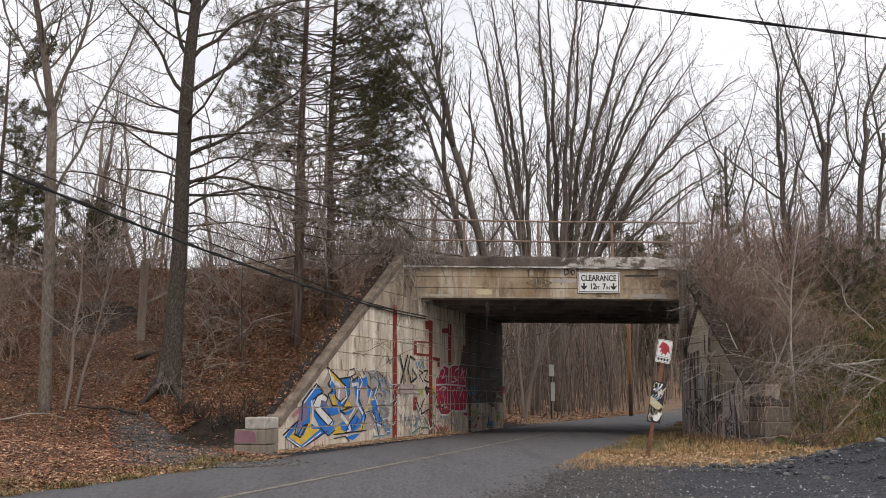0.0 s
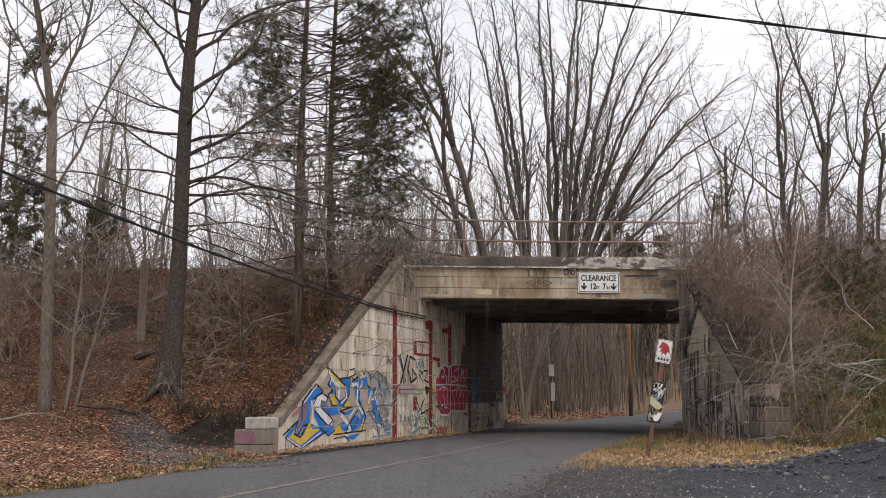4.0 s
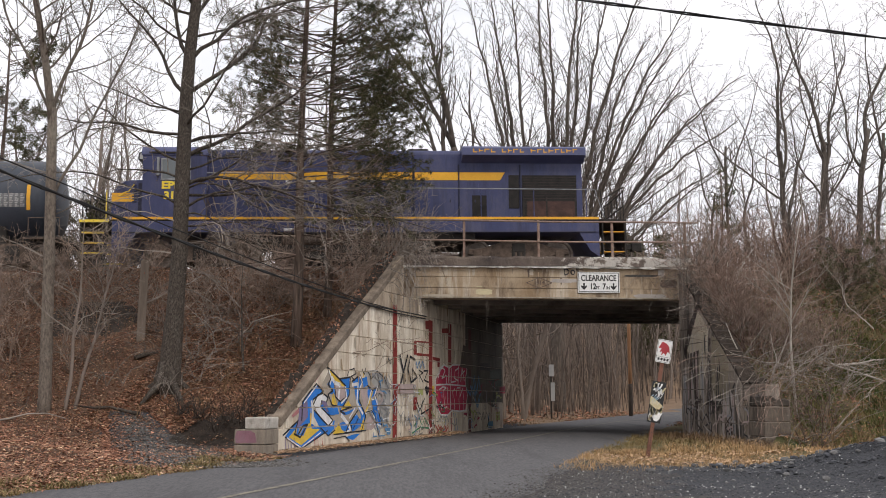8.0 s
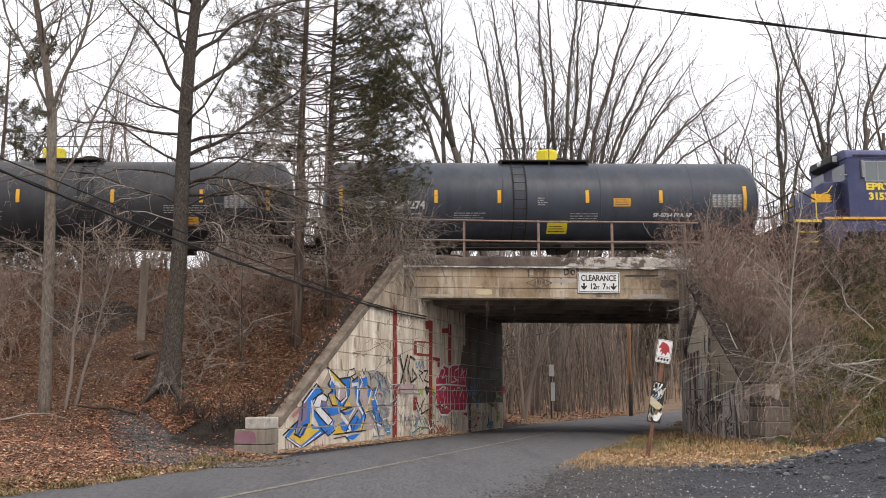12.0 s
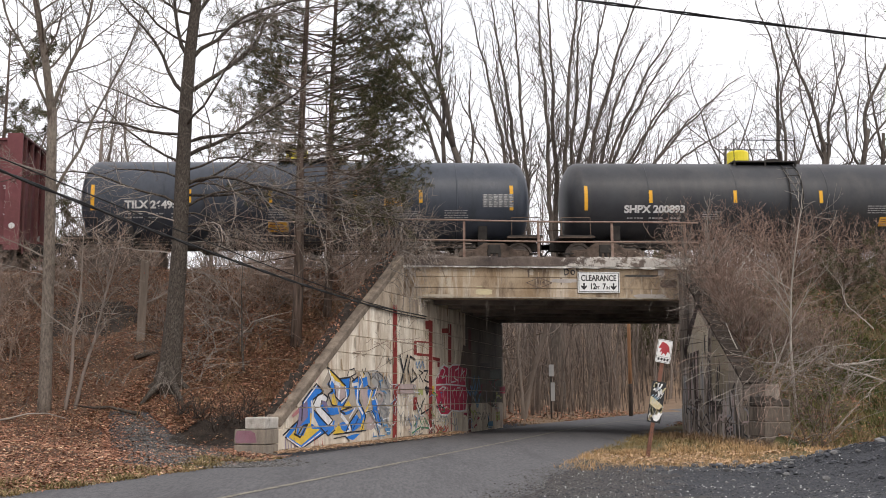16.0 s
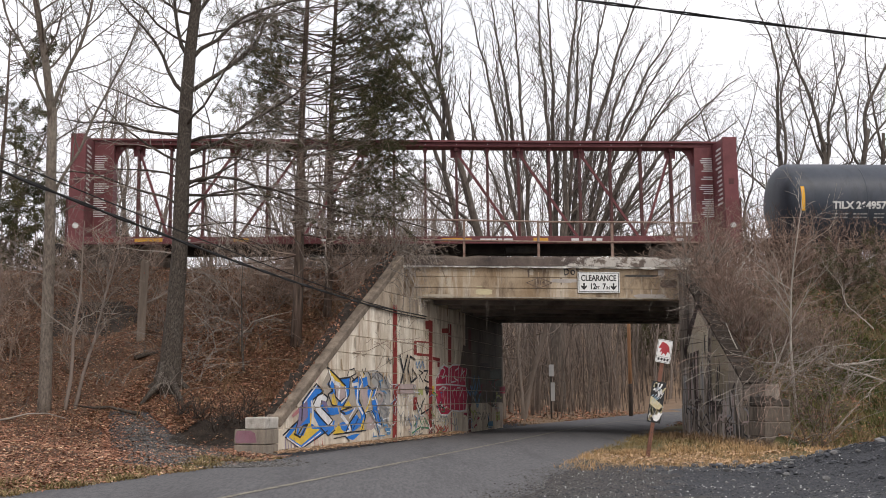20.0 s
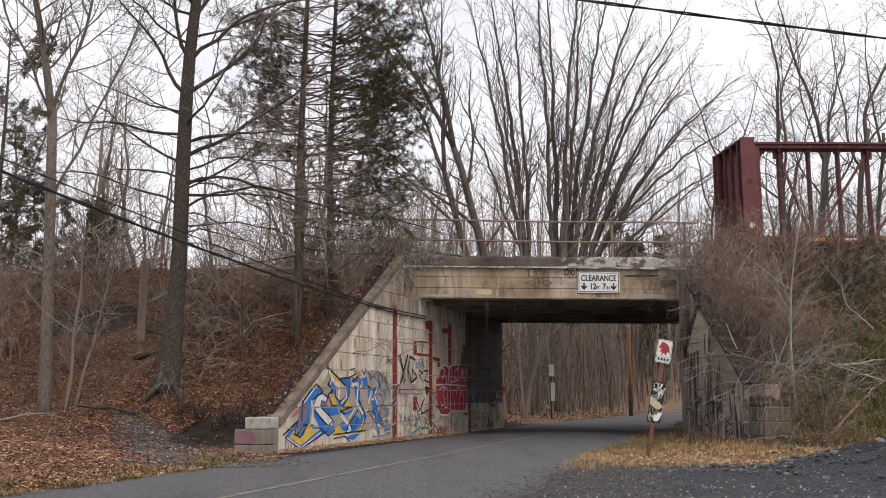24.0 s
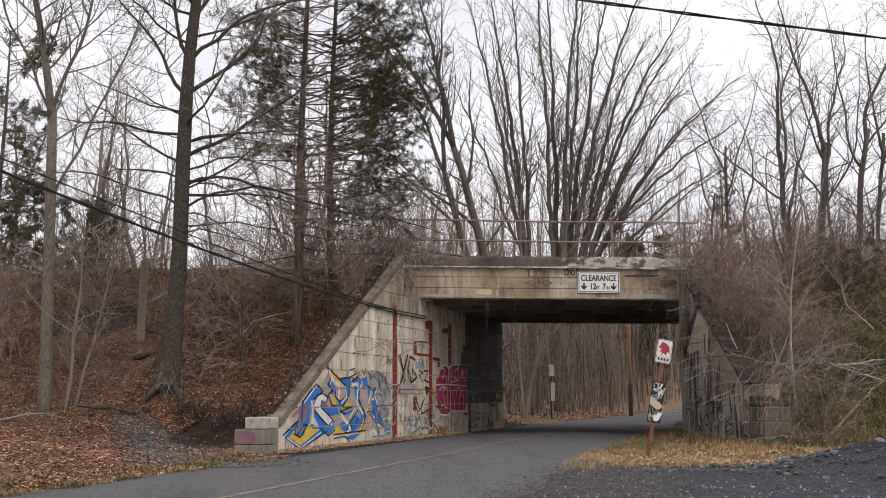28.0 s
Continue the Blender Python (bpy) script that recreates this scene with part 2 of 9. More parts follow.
M["lime"] = mat("efflorescence", (0.50, 0.475, 0.43), (0.82, 0.80, 0.76), 5.0, 0.95, bump=0.6, stain=(0.12, 0.10, 0.08), stain_scale=2.0, stain_amount=0.8)
M["lime_dull"] = mat("crumbling_edge", (0.25, 0.21, 0.16), (0.46, 0.42, 0.35), 5.0, 0.95, bump=0.6, stain=(0.10, 0.085, 0.07), stain_scale=2.0, stain_amount=0.8)
# stained concrete, darkened so its colour carries the shade under the bridge
M["concrete_shade"] = mat("shade_toned_concrete", (0.10, 0.088, 0.074), (0.19, 0.166, 0.14), 1.1, 0.9, bump=0.35, fine=60, stain=(0.045, 0.038, 0.034), stain_scale=0.9, stain_amount=0.8, stretch=(1, 1, 0.45))
M["concrete_black"] = mat("blackened_concrete", (0.036, 0.030, 0.026), (0.115, 0.096, 0.080), 2.4, 0.92, bump=0.8, fine=40, stain=(0.02, 0.017, 0.015), stain_scale=2.0, stain_amount=0.85, stretch=(1, 1, 0.4), drip=(0.22, 0.19, 0.16), drip_scale=5.0, drip_amount=0.25)
M["wheel"] = mat("worn_wheel", (0.12, 0.095, 0.078), (0.26, 0.22, 0.19), 4.0, 0.6, 0.3, bump=0.2)
M["truck"] = mat("rusty_truck", (0.055, 0.04, 0.032), (0.15, 0.11, 0.085), 4.0, 0.85, bump=0.3)
M["blue_roof"] = mat("lighter_blue", (0.075, 0.085, 0.18), (0.105, 0.115, 0.22), 1.5, 0.55, bump=0.05, stain=(0.04, 0.04, 0.07), stain_amount=0.5)
M["blue_dark"] = mat("sooty_blue", (0.018, 0.02, 0.045), (0.03, 0.032, 0.06), 2.0, 0.6, bump=0.0)
M["yellow_letter"] = mat("yellow_lettering", (0.80, 0.60, 0.05), (0.85, 0.66, 0.08), 3.0, 0.6, bump=0.0)
M["yellow_dull"] = mat("dull_yellow", (0.62, 0.31, 0.03), (0.70, 0.38, 0.05), 3.0, 0.65, bump=0.0, stain=(0.35, 0.18, 0.06), stain_amount=0.5)
M["white_dull"] = mat("dull_white_lettering", (0.55, 0.55, 0.54), (0.70, 0.70, 0.68), 5.0, 0.7, bump=0.0)
M["stencil"] = mat("faded_stencil", (0.26, 0.26, 0.26), (0.46, 0.46, 0.45), 5.0, 0.75, bump=0.0)
M["stencil_ground"] = mat("grey_data_panel", (0.12, 0.125, 0.13), (0.17, 0.175, 0.18), 5.0, 0.7, bump=0.0)
M["grey"] = mat("grey_metal", (0.20, 0.21, 0.22), (0.32, 0.33, 0.34), 4.0, 0.55, 0.3, bump=0.1)
M["grille"] = mat("dark_grille", (0.014, 0.013, 0.013), (0.03, 0.026, 0.024), 4.0, 0.8, bump=0.2)
M["grille_slat"] = mat("sooty_slat", (0.022, 0.018, 0.017), (0.045, 0.035, 0.03), 6.0, 0.8, bump=0.1)
M["grille_rust"] = mat("rusty_grille_panel", (0.05, 0.028, 0.024), (0.10, 0.055, 0.045), 3.0, 0.8, bump=0.2)
M["maroon_dark"] = mat("dark_maroon", (0.075, 0.028, 0.028), (0.115, 0.045, 0.042), 2.0, 0.7, bump=0.1, stain=(0.05, 0.04, 0.04), stain_amount=0.5)
M["bark_far"] = mat("woodland_bark", (0.13, 0.105, 0.088), (0.26, 0.215, 0.182), 2.0, 0.95, bump=0.3, fine=12, stretch=(1, 1, 0.25), vary=0.25)
M["twig_far"] = mat("woodland_twigs", (0.12, 0.092, 0.078), (0.20, 0.16, 0.14), 2.0, 0.95, bump=0.0, vary=0.2)
M["twig_dark"] = mat("dark_twigs", (0.085, 0.07, 0.06), (0.16, 0.135, 0.115), 2.0, 0.95, bump=0.0)
for key, c in (("g_blue", (0.025, 0.19, 0.62)), ("g_crimsonbright", (0.50, 0.03, 0.08)), ("g_yellow", (0.74, 0.50, 0.06)), ("g_white", (0.76, 0.75, 0.74)), ("g_black", (0.025, 0.024, 0.028)), ("g_grey", (0.30, 0.30, 0.31)), ("g_greypale", (0.40, 0.385, 0.36)), ("g_beige", (0.42, 0.36, 0.29)),
               ("g_pink", (0.40, 0.17, 0.17)), ("g_violet", (0.20, 0.16, 0.27)), ("g_redthin", (0.45, 0.10, 0.08)), ("g_pinkwhite", (0.48, 0.38, 0.36)), ("g_bluefade", (0.12, 0.27, 0.46)), ("g_green", (0.06, 0.25, 0.12)),
               ("g_faint", (0.22, 0.20, 0.18)), ("g_lime", (0.42, 0.44, 0.16)), ("g_maroon", (0.12, 0.035, 0.03)), ("g_brown", (0.12, 0.085, 0.065)), ("g_crimson", (0.30, 0.025, 0.055)), ("g_bluegrey", (0.2, 0.23, 0.27)),
               ("g_dark", (0.06, 0.055, 0.05)), ("g_darkgreen", (0.04, 0.06, 0.045)), ("g_darkbrown", (0.05, 0.036, 0.033)), ("g_paleconc", (0.46, 0.40, 0.31)), ("g_paleconc2", (0.26, 0.22, 0.16)), ("g_whitefade", (0.42, 0.38, 0.35)),
               ("g_streak", (0.32, 0.20, 0.125)), ("g_mauve", (0.24, 0.12, 0.15)), ("g_dirt", (0.27, 0.21, 0.15)), ("g_streak2", (0.40, 0.29, 0.18)), ("g_cream", (0.55, 0.48, 0.30)), ("g_redsign", (0.42, 0.05, 0.06)), ("g_skyblue", (0.35, 0.5, 0.6))):
    M[key] = mat(key[2:] + "_spray_paint", tuple(v * 0.85 for v in c), tuple(min(1, v * 1.12) for v in c), 3.0, 0.75, bump=0.15, stain=tuple(0.55 * v + 0.11 for v in c), stain_scale=2.5, stain_amount=0.4)
M["grey_pale"] = mat("pale_grey_metal", (0.34, 0.34, 0.34), (0.46, 0.46, 0.45), 4.0, 0.6, 0.2, bump=0.1)
M["leaf"] = mat("fallen_leaf", (0.205, 0.092, 0.056), (0.39, 0.205, 0.132), 3.0, 0.85, bump=0.0, vary=0.75, island=True)
M["leaf_pale"] = mat("pale_fallen_leaf", (0.38, 0.238, 0.145), (0.56, 0.39, 0.25), 3.0, 0.85, bump=0.0, vary=0.45, island=True)
M["stone"] = mat("dark_stone", (0.034, 0.036, 0.042), (0.085, 0.088, 0.097), 6.0, 0.9, bump=0.2, vary=0.4, island=True)
M["stone_grey"] = mat("grey_stone", (0.10, 0.10, 0.10), (0.20, 0.195, 0.19), 6.0, 0.9, bump=0.2, vary=0.5, island=True)
M["stone_pale"] = mat("pale_stone", (0.42, 0.42, 0.41), (0.62, 0.62, 0.60), 6.0, 0.9, bump=0.2, vary=0.3, island=True)
M["straw"] = mat("dry_straw", (0.36, 0.22, 0.105), (0.53, 0.355, 0.185), 2.0, 0.9, bump=0.0, vary=0.35, island=True)
M["straw_brown"] = mat("brown_weeds", (0.17, 0.105, 0.06), (0.27, 0.18, 0.10), 2.0, 0.9, bump=0.0, vary=0.35, island=True)
M["fresh_grass"] = mat("fresh_grass_blades", (0.055, 0.085, 0.022), (0.13, 0.15, 0.045), 1.5, 0.9, bump=0.0, vary=0.35, island=True)
M["green_grass"] = mat("winter_green_grass", (0.075, 0.125, 0.028), (0.21, 0.175, 0.07), 0.9, 0.9, bump=0.0, vary=0.45, island=True)
M["verge_grass"] = mat("yellowed_grass", (0.14, 0.115, 0.045), (0.29, 0.21, 0.10), 1.2, 0.9, bump=0.0, vary=0.4, island=True)
M["stone_path"] = mat("path_gravel", (0.075, 0.07, 0.066), (0.16, 0.15, 0.14), 6.0, 0.9, bump=0.2, vary=0.5, island=True)
M["stem_far"] = mat("woodland_stems", (0.092, 0.071, 0.058), (0.235, 0.185, 0.150), 1.6, 0.95, bump=0.0, vary=0.65, island=True)


def glass_mat():
    m = bpy.data.materials.new("cab_glass")
    m.use_nodes = True
    b = m.node_tree.nodes["Principled BSDF"]
    b.inputs["Base Color"].default_value, b.inputs["Roughness"].default_value = (0.16, 0.18, 0.19, 1), 0.08
    return m


M["glass"] = glass_mat()


# ---- geometry helpers ----
class Geo:
    """Vertices and faces gathered into one mesh."""

    def __init__(self):
        self.v, self.f = [], []

    def box(self, x0, x1, y0, y1, z0, z1, turn=None):
        self.hexa([(x0, y0, z0), (x1, y0, z0), (x1, y1, z0), (x0, y1, z0), (x0, y0, z1), (x1, y0, z1), (x1, y1, z1), (x0, y1, z1)], turn)
        return self

    def hexa(self, p, turn=None):
        k = len(self.v)
        self.v += [tuple(turn @ Vector(q)) for q in p] if turn else [tuple(q) for q in p]
        self.f += [(k, k + 3, k + 2, k + 1), (k + 4, k + 5, k + 6, k + 7), (k, k + 1, k + 5, k + 4), (k + 1, k + 2, k + 6, k + 5),
                   (k + 2, k + 3, k + 7, k + 6), (k + 3, k, k + 4, k + 7)]
        return self

    def bar(self, a, b, w, h=None):
        """A square bar from a to b."""
        a, b = Vector(a), Vector(b)
        d = (b - a).normalized()
        s = d.cross(Vector((0, 0, 1)) if abs(d.z) < 0.95 else Vector((0, 1, 0))).normalized() * w / 2
        u = s.cross(d).normalized() * (h or w) / 2
        return self.hexa([a - s - u, a + s - u, b + s - u, b - s - u, a - s + u, a + s + u, b + s + u, b - s + u])

    def prism(self, outline, a, b, axis="y", turn=None):
        """An outline in two axes, drawn out along the third from a to b."""
        def at(p, q, w):
            t = {"y": (p, w, q), "x": (w, p, q), "z": (p, q, w)}[axis]
            return tuple(turn @ Vector(t)) if turn else t
        k, n = len(self.v), len(outline)
        self.v += [at(p, q, a) for p, q in outline] + [at(p, q, b) for p, q in outline]
        self.f += [tuple(range(k + n - 1, k - 1, -1)), tuple(range(k + n, k + 2 * n))]
        self.f += [(k + i, k + (i + 1) % n, k + n + (i + 1) % n, k + n + i) for i in range(n)]
        return self

    def tube(self, pts, radii, n=4, caps=True):
        k0, m = len(self.v), len(pts)
        side = None
        for i in range(m):
            p = pts[i]
            d = (pts[min(i + 1, m - 1)] - pts[max(i - 1, 0)])
            if d.length < 1e-9:
                d = Vector((0, 0, 1))
            d.normalize()
            if side is None:
                side = d.orthogonal().normalized()
            else:
                side = side - d * side.dot(d)
                side = side.normalized() if side.length > 1e-6 else d.orthogonal().normalized()
            up = d.cross(side)
            r = radii[i]
            for j in range(n):
                c, s = math.cos(2 * math.pi * j / n) * r, math.sin(2 * math.pi * j / n) * r
                self.v.append((p.x + side.x * c + up.x * s, p.y + side.y * c + up.y * s, p.z + side.z * c + up.z * s))
        for i in range(m - 1):
            a = k0 + i * n
            for j in range(n):
                self.f.append((a + j, a + (j + 1) % n, a + n + (j + 1) % n, a + n + j))
        if caps:
            self.f.append(tuple(range(k0 + n - 1, k0 - 1, -1)))
            self.f.append(tuple(range(k0 + (m - 1) * n, k0 + m * n)))
        return self

    def rod(self, a, b, r, n=8):
        return self.tube([Vector(a), Vector(b)], [r, r], n)

    def lathe(self, profile, n=24, axis="x", centre=(0, 0, 0), start=0.0, sweep=2 * math.pi):
        """Rings of (along, radius) about an axis."""
        k, cx = len(self.v), Vector(centre)
        for s, r in profile:
            for j in range(n):
                a = start + sweep * j / n
                q = {"x": (s, r * math.cos(a), r * math.sin(a)), "y": (r * math.cos(a), s, r * math.sin(a)), "z": (r * math.cos(a), r * math.sin(a), s)}[axis]
                self.v.append(tuple(cx + Vector(q)))
        for i in range(len(profile) - 1):
            for j in range(n):
                a = k + i * n
                self.f.append((a + j, a + (j + 1) % n, a + n + (j + 1) % n, a + n + j))
        self.f.append(tuple(range(k, k + n)))
        self.f.append(tuple(range(k + (len(profile) - 1) * n, k + len(profile) * n)))
        return self

    def mesh(self, name, material, smooth=False):
        me = bpy.data.meshes.new(name)
        me.from_pydata(self.v, [], self.f)
        me.materials.append(material)
        if smooth:
            me.polygons.foreach_set("use_smooth", [True] * len(me.polygons))
        me.update()
        return me


def fix(ob, bevel=0.0):
    bm = bmesh.new()
    bm.from_mesh(ob.data)
    bmesh.ops.recalc_face_normals(bm, faces=bm.faces)
    if bevel:
        bmesh.ops.bevel(bm, geom=bm.edges[:], offset=bevel, segments=2, affect="EDGES", profile=0.5)
    bm.to_mesh(ob.data)
    bm.free()
    return ob


def part(name, geo, material, parent=None, label="", smooth=False, at=None, bevel=0.0):
    ob = new(name, geo.mesh(name, material, smooth))
    fix(ob, bevel)
    if parent:
        ob.parent = parent
    if at is not None:
        ob.matrix_basis = at
    if label:
        ob["label"] = label
    return ob


def thing(name, label, category, group="", kind="", at=None):
    ob = new(name)
    ob.empty_display_size = 0.2
    tagged(ob, label, category, group, kind)
    if at is not None:
        ob.matrix_basis = at
    return ob


def lettering(text, size, material, parent, m, align="CENTER", squeeze=1.0, name="lettering", weight=0.022):
    cu = bpy.data.curves.new(name, "FONT")
    cu.body, cu.size, cu.align_x, cu.align_y, cu.extrude, cu.offset = text, size, align, "CENTER", 0.004, size * weight
    tmp = bpy.data.objects.new(name, cu)
    me = bpy.data.meshes.new_from_object(tmp)
    bpy.data.objects.remove(tmp)
    me.transform(Matrix.Diagonal((squeeze, 1, 1, 1)))
    me.materials.clear()
    me.materials.append(material)
    ob = new(name, me)
    ob.parent, ob.matrix_basis = parent, m
    return ob


def smoothstep(a, b, x):
    t = min(1.0, max(0.0, (x - a) / (b - a)))
    return t * t * (3 - 2 * t)


def lerp_table(table, y):
    if y <= table[0][0]:
        (a, u), (b, v) = table[0], table[1]
    else:
        for (a, u), (b, v) in zip(table, table[1:]):
            if y <= b:
                break
    return u + (v - u) * (y - a) / (b - a)


# ---- plan ----
FACE_Y, BACK_Y = 29.5, 39.6            # front and back of the bridge
SKEW = 0.363                           # how far the walls shift along x for each metre of y
OPEN_L, OPEN_R = 1.37, 8.88            # inner faces of the abutments at the front
SOFFIT, CAP = 3.95, 5.17
TRACK_Y, RAIL_Z, GRADE = 36.0, 5.42, 0.012
ROAD_MID = [(-40, -20.4), (5, -4.2), (12.8, -1.41), (35.1, 6.56), (45, 10.4), (61, 17.6), (80, 26.0), (100, 39.5), (130, 63), (200, 120), (400, 280)]


def road_mid(y):
    return lerp_table(ROAD_MID, y)


def wall_l(y):
    if y >= FACE_Y:
        return OPEN_L + SKEW * (y - FACE_Y)
    return OPEN_L - 0.41 * (FACE_Y - y)


def wall_r(y):
    return OPEN_R + SKEW * (y - FACE_Y)


def soft_max(a, b, k=0.6):
    h = max(0.0, k - abs(a - b)) / k
    return max(a, b) + h * h * k * 0.25


def ground_z(x, y):
    """The height of the ground, with the embankment and the road's cut through it."""
    n = noise.noise(Vector((x * 0.35, y * 0.35, 0.0))) * 0.18 + noise.noise(Vector((x * 1.1, y * 1.1, 3.0))) * 0.07
    off = abs(x - road_mid(y))
    base = 0.02 + n * smoothstep(3.2, 6.0, off)
    left = road_mid(y) - 3.1 - x
    if left > 0:
        base += 0.06 * min(left, 12.0)
    base += 12.0 * smoothstep(75, 160, y)
    crest = 5.05 + GRADE * x
    front = crest - (31.8 - y) * 0.60 if y < TRACK_Y else crest - (y - 40.4) * 0.60
    bank = min(crest, front) + n * 0.9
    z = soft_max(base, bank, 1.2) if bank > -3 else base
    # cut for the road
    if y <= FACE_Y:
        a = wall_l(max(y, 21.3)) - 0.35
        b = OPEN_R + 0.30
        if y < 21.3:
            a -= (21.3 - y) * 1.0
        if y < 23.3:
            b += (23.3 - y) * 0.9
    else:
        a, b = wall_l(y) - 0.35, wall_r(y) + 0.35
        if y > BACK_Y:
            a -= (y - BACK_Y) * 0.3
            b += (y - BACK_Y) * 0.9
    if a < x < b:
        z = min(z, base) if off > 3.3 else 0.0
    if off < 3.3:
        z = (-0.03 if off < 2.75 else 0.008) + 12.0 * smoothstep(75, 160, y)
    # eroded hollow behind the wing wall's end block
    h = max(abs(x + 3.35) / 0.8, abs(y - 23.1) / 0.8) + 0.6 * noise.noise(Vector((x * 1.7, y * 1.7, 21.0)))
    if h < 1.0 and x < wall_l(max(y, 21.5)) - 0.9:
        z -= (z - 0.08) * max(0.0, 1 - smoothstep(0.35, 1.0, h))
    # mound of dark spoil beside the lot
    z += 0.55 * math.exp(-(((x - 8.5) / 1.6) ** 2 + ((y - 15.6) / 1.4) ** 2)) * (1 + 0.25 * noise.noise(Vector((x * 2, y * 2, 7))))
    return z


def soil_patch(x, y):
    return ((x + 7.6) / 1.3) ** 2 + ((y - 29.0) / 1.0) ** 2


def path_mid(y):
    return -3.75 - (y - 20.6) * 0.44


def path_half(y):
    return 1.75 - 0.19 * (y - 18.0)


def ground_slot(x, y):
    """0 leaf litter, 1 winter grass, 2 gravel, 3 forest floor."""
    j = noise.noise(Vector((x * 0.9, y * 0.9, 5.0))) * 0.7 + noise.noise(Vector((x * 3, y * 3, 9.0))) * 0.35
    mid = road_mid(y)
    if y > 44:
        return 3
    if x < mid:
        d = mid - 3.0 - x
        path = abs(x - path_mid(y)) + j * 0.35
        if ((x + 3.25) / 1.0) ** 2 + ((y - 23.1) / 1.3) ** 2 + j * 0.6 < 1 or soil_patch(x, y) + j * 0.3 < 1:
            return 4
        if d < 0.9 + j * 0.5:
            return 1 if y < 16.8 else 2
        if 17.5 < y < 24.6 and path < path_half(y):
            return 2
        return 0
    if y < 18.4 + j + 0.05 * (x - mid):
        return 5 if y > 9.5 and x - mid < 4.6 + 1.2 * j + 0.12 * (17 - y) else 2
    return 1


def axis_steps(fine_a, fine_b, step, far_a, far_b):
    out, v = [], fine_a
    while v < fine_b:
        out.append(v)
        v += step
    s = step
    while v < far_b:
        out.append(v)
        s *= 1.25
        v += s
    out.append(far_b)
    s, v = step, fine_a - step
    while v > far_a:
        out.append(v)
        s *= 1.25
        v -= s
    out.append(far_a)
    return sorted(out)


def build_ground():
    xs = axis_steps(-15, 17, 0.22, -1500, 1500)
    ys = axis_steps(9, 42, 0.22, -400, 2500)
    verts = [(x, y, ground_z(x, y)) for y in ys for x in xs]
    w = len(xs)
    faces, slots = [], []
    for j in range(len(ys) - 1):
        for i in range(w - 1):
            faces.append((j * w + i, j * w + i + 1, (j + 1) * w + i + 1, (j + 1) * w + i))
            slots.append(ground_slot((xs[i] + xs[i + 1]) / 2, (ys[j] + ys[j + 1]) / 2))
    me = bpy.data.meshes.new("ground")
    me.from_pydata(verts, [], faces)
    for key in ("leaves_ground", "grass_ground", "gravel", "wood_floor", "soil", "dirt"):
        me.materials.append(M[key])
    me.polygons.foreach_set("material_index", slots)
    me.polygons.foreach_set("use_smooth", [True] * len(faces))
    me.update()
    return tagged(new("ground", me), "leaf-strewn ground with the railway embankment and gravel verge", "ground", kind="structure")


build_ground()


def build_road():
    g = Geo()
    ys = [-40 + 2.0 * i for i in range(23)] + [6 + 0.5 * i for i in range(36)] + [24 + 2.0 * i for i in range(78)] + [180 + 20 * i for i in range(10)]
    cols = (-3.0, -2.95, -2.6, -1.4, 0, 1.4, 2.6, 2.95, 3.12)
    rows = []
    for y in ys:
        lift = 12.0 * smoothstep(75, 160, y)
        apron = 0.3 * smoothstep(19.5, 14.0, y) if y < 19.5 else 0.0
        rows.append([(road_mid(y) + c + (apron if c > 2.9 else 0.0) + 0.35 * noise.noise(Vector((0.3 * c, y * 0.55, 2))) * (c > 2.7) + 0.12 * noise.noise(Vector((c, y * 0.6, 2))) * (c < -2.7), y, (-0.06 if c > 3.0 or c < -2.96 else max(0.016 if c > 2.9 else 0.03, 0.05 * (1 - (c / 2.95) ** 2) + 0.012)) + lift) for c in cols])
    for r in rows:
        g.v += r
    n = len(cols)
    for i in range(len(ys) - 1):
        for k in range(n - 1):
            g.f.append((i * n + k, i * n + k + 1, (i + 1) * n + k + 1, (i + 1) * n + k))
    road = part("road", g, M["asphalt"], smooth=True)
    tagged(road, "narrow worn grey asphalt road passing under the bridge", "road", kind="structure")
    line = Geo()
    yy = [6 + 1.0 * i for i in range(60)]
    for y in yy:
        x = road_mid(y)
        line.v += [(x - 0.055, y, 0.067), (x + 0.055, y, 0.067)]
    line.f = [(2 * i, 2 * i + 1, 2 * i + 3, 2 * i + 2) for i in range(len(yy) - 1)]
    part("centre_line", line, M["line"], road, "faded yellow centre line")


M["line"] = mat("faded_line", (0.27, 0.245, 0.19), (0.15, 0.14, 0.12), 6.0, 0.85, bump=0.3, stain=(0.07, 0.07, 0.07), stain_scale=3.0, stain_amount=0.8)
build_road()


# ---- bridge ----
COURSE = 0.42


def wall_frame(x, y, dx, dy):
    """A frame whose x runs along a wall in plan, whose y points into the wall, at ground level."""
    d = Vector((dx, dy, 0)).normalized()
    m = Matrix.Identity(4)
    m.col[0][:3], m.col[1][:3], m.col[2][:3] = d, Vector((-d.y, d.x, 0)), (0, 0, 1)
    m.translation = (x, y, 0)
    return m


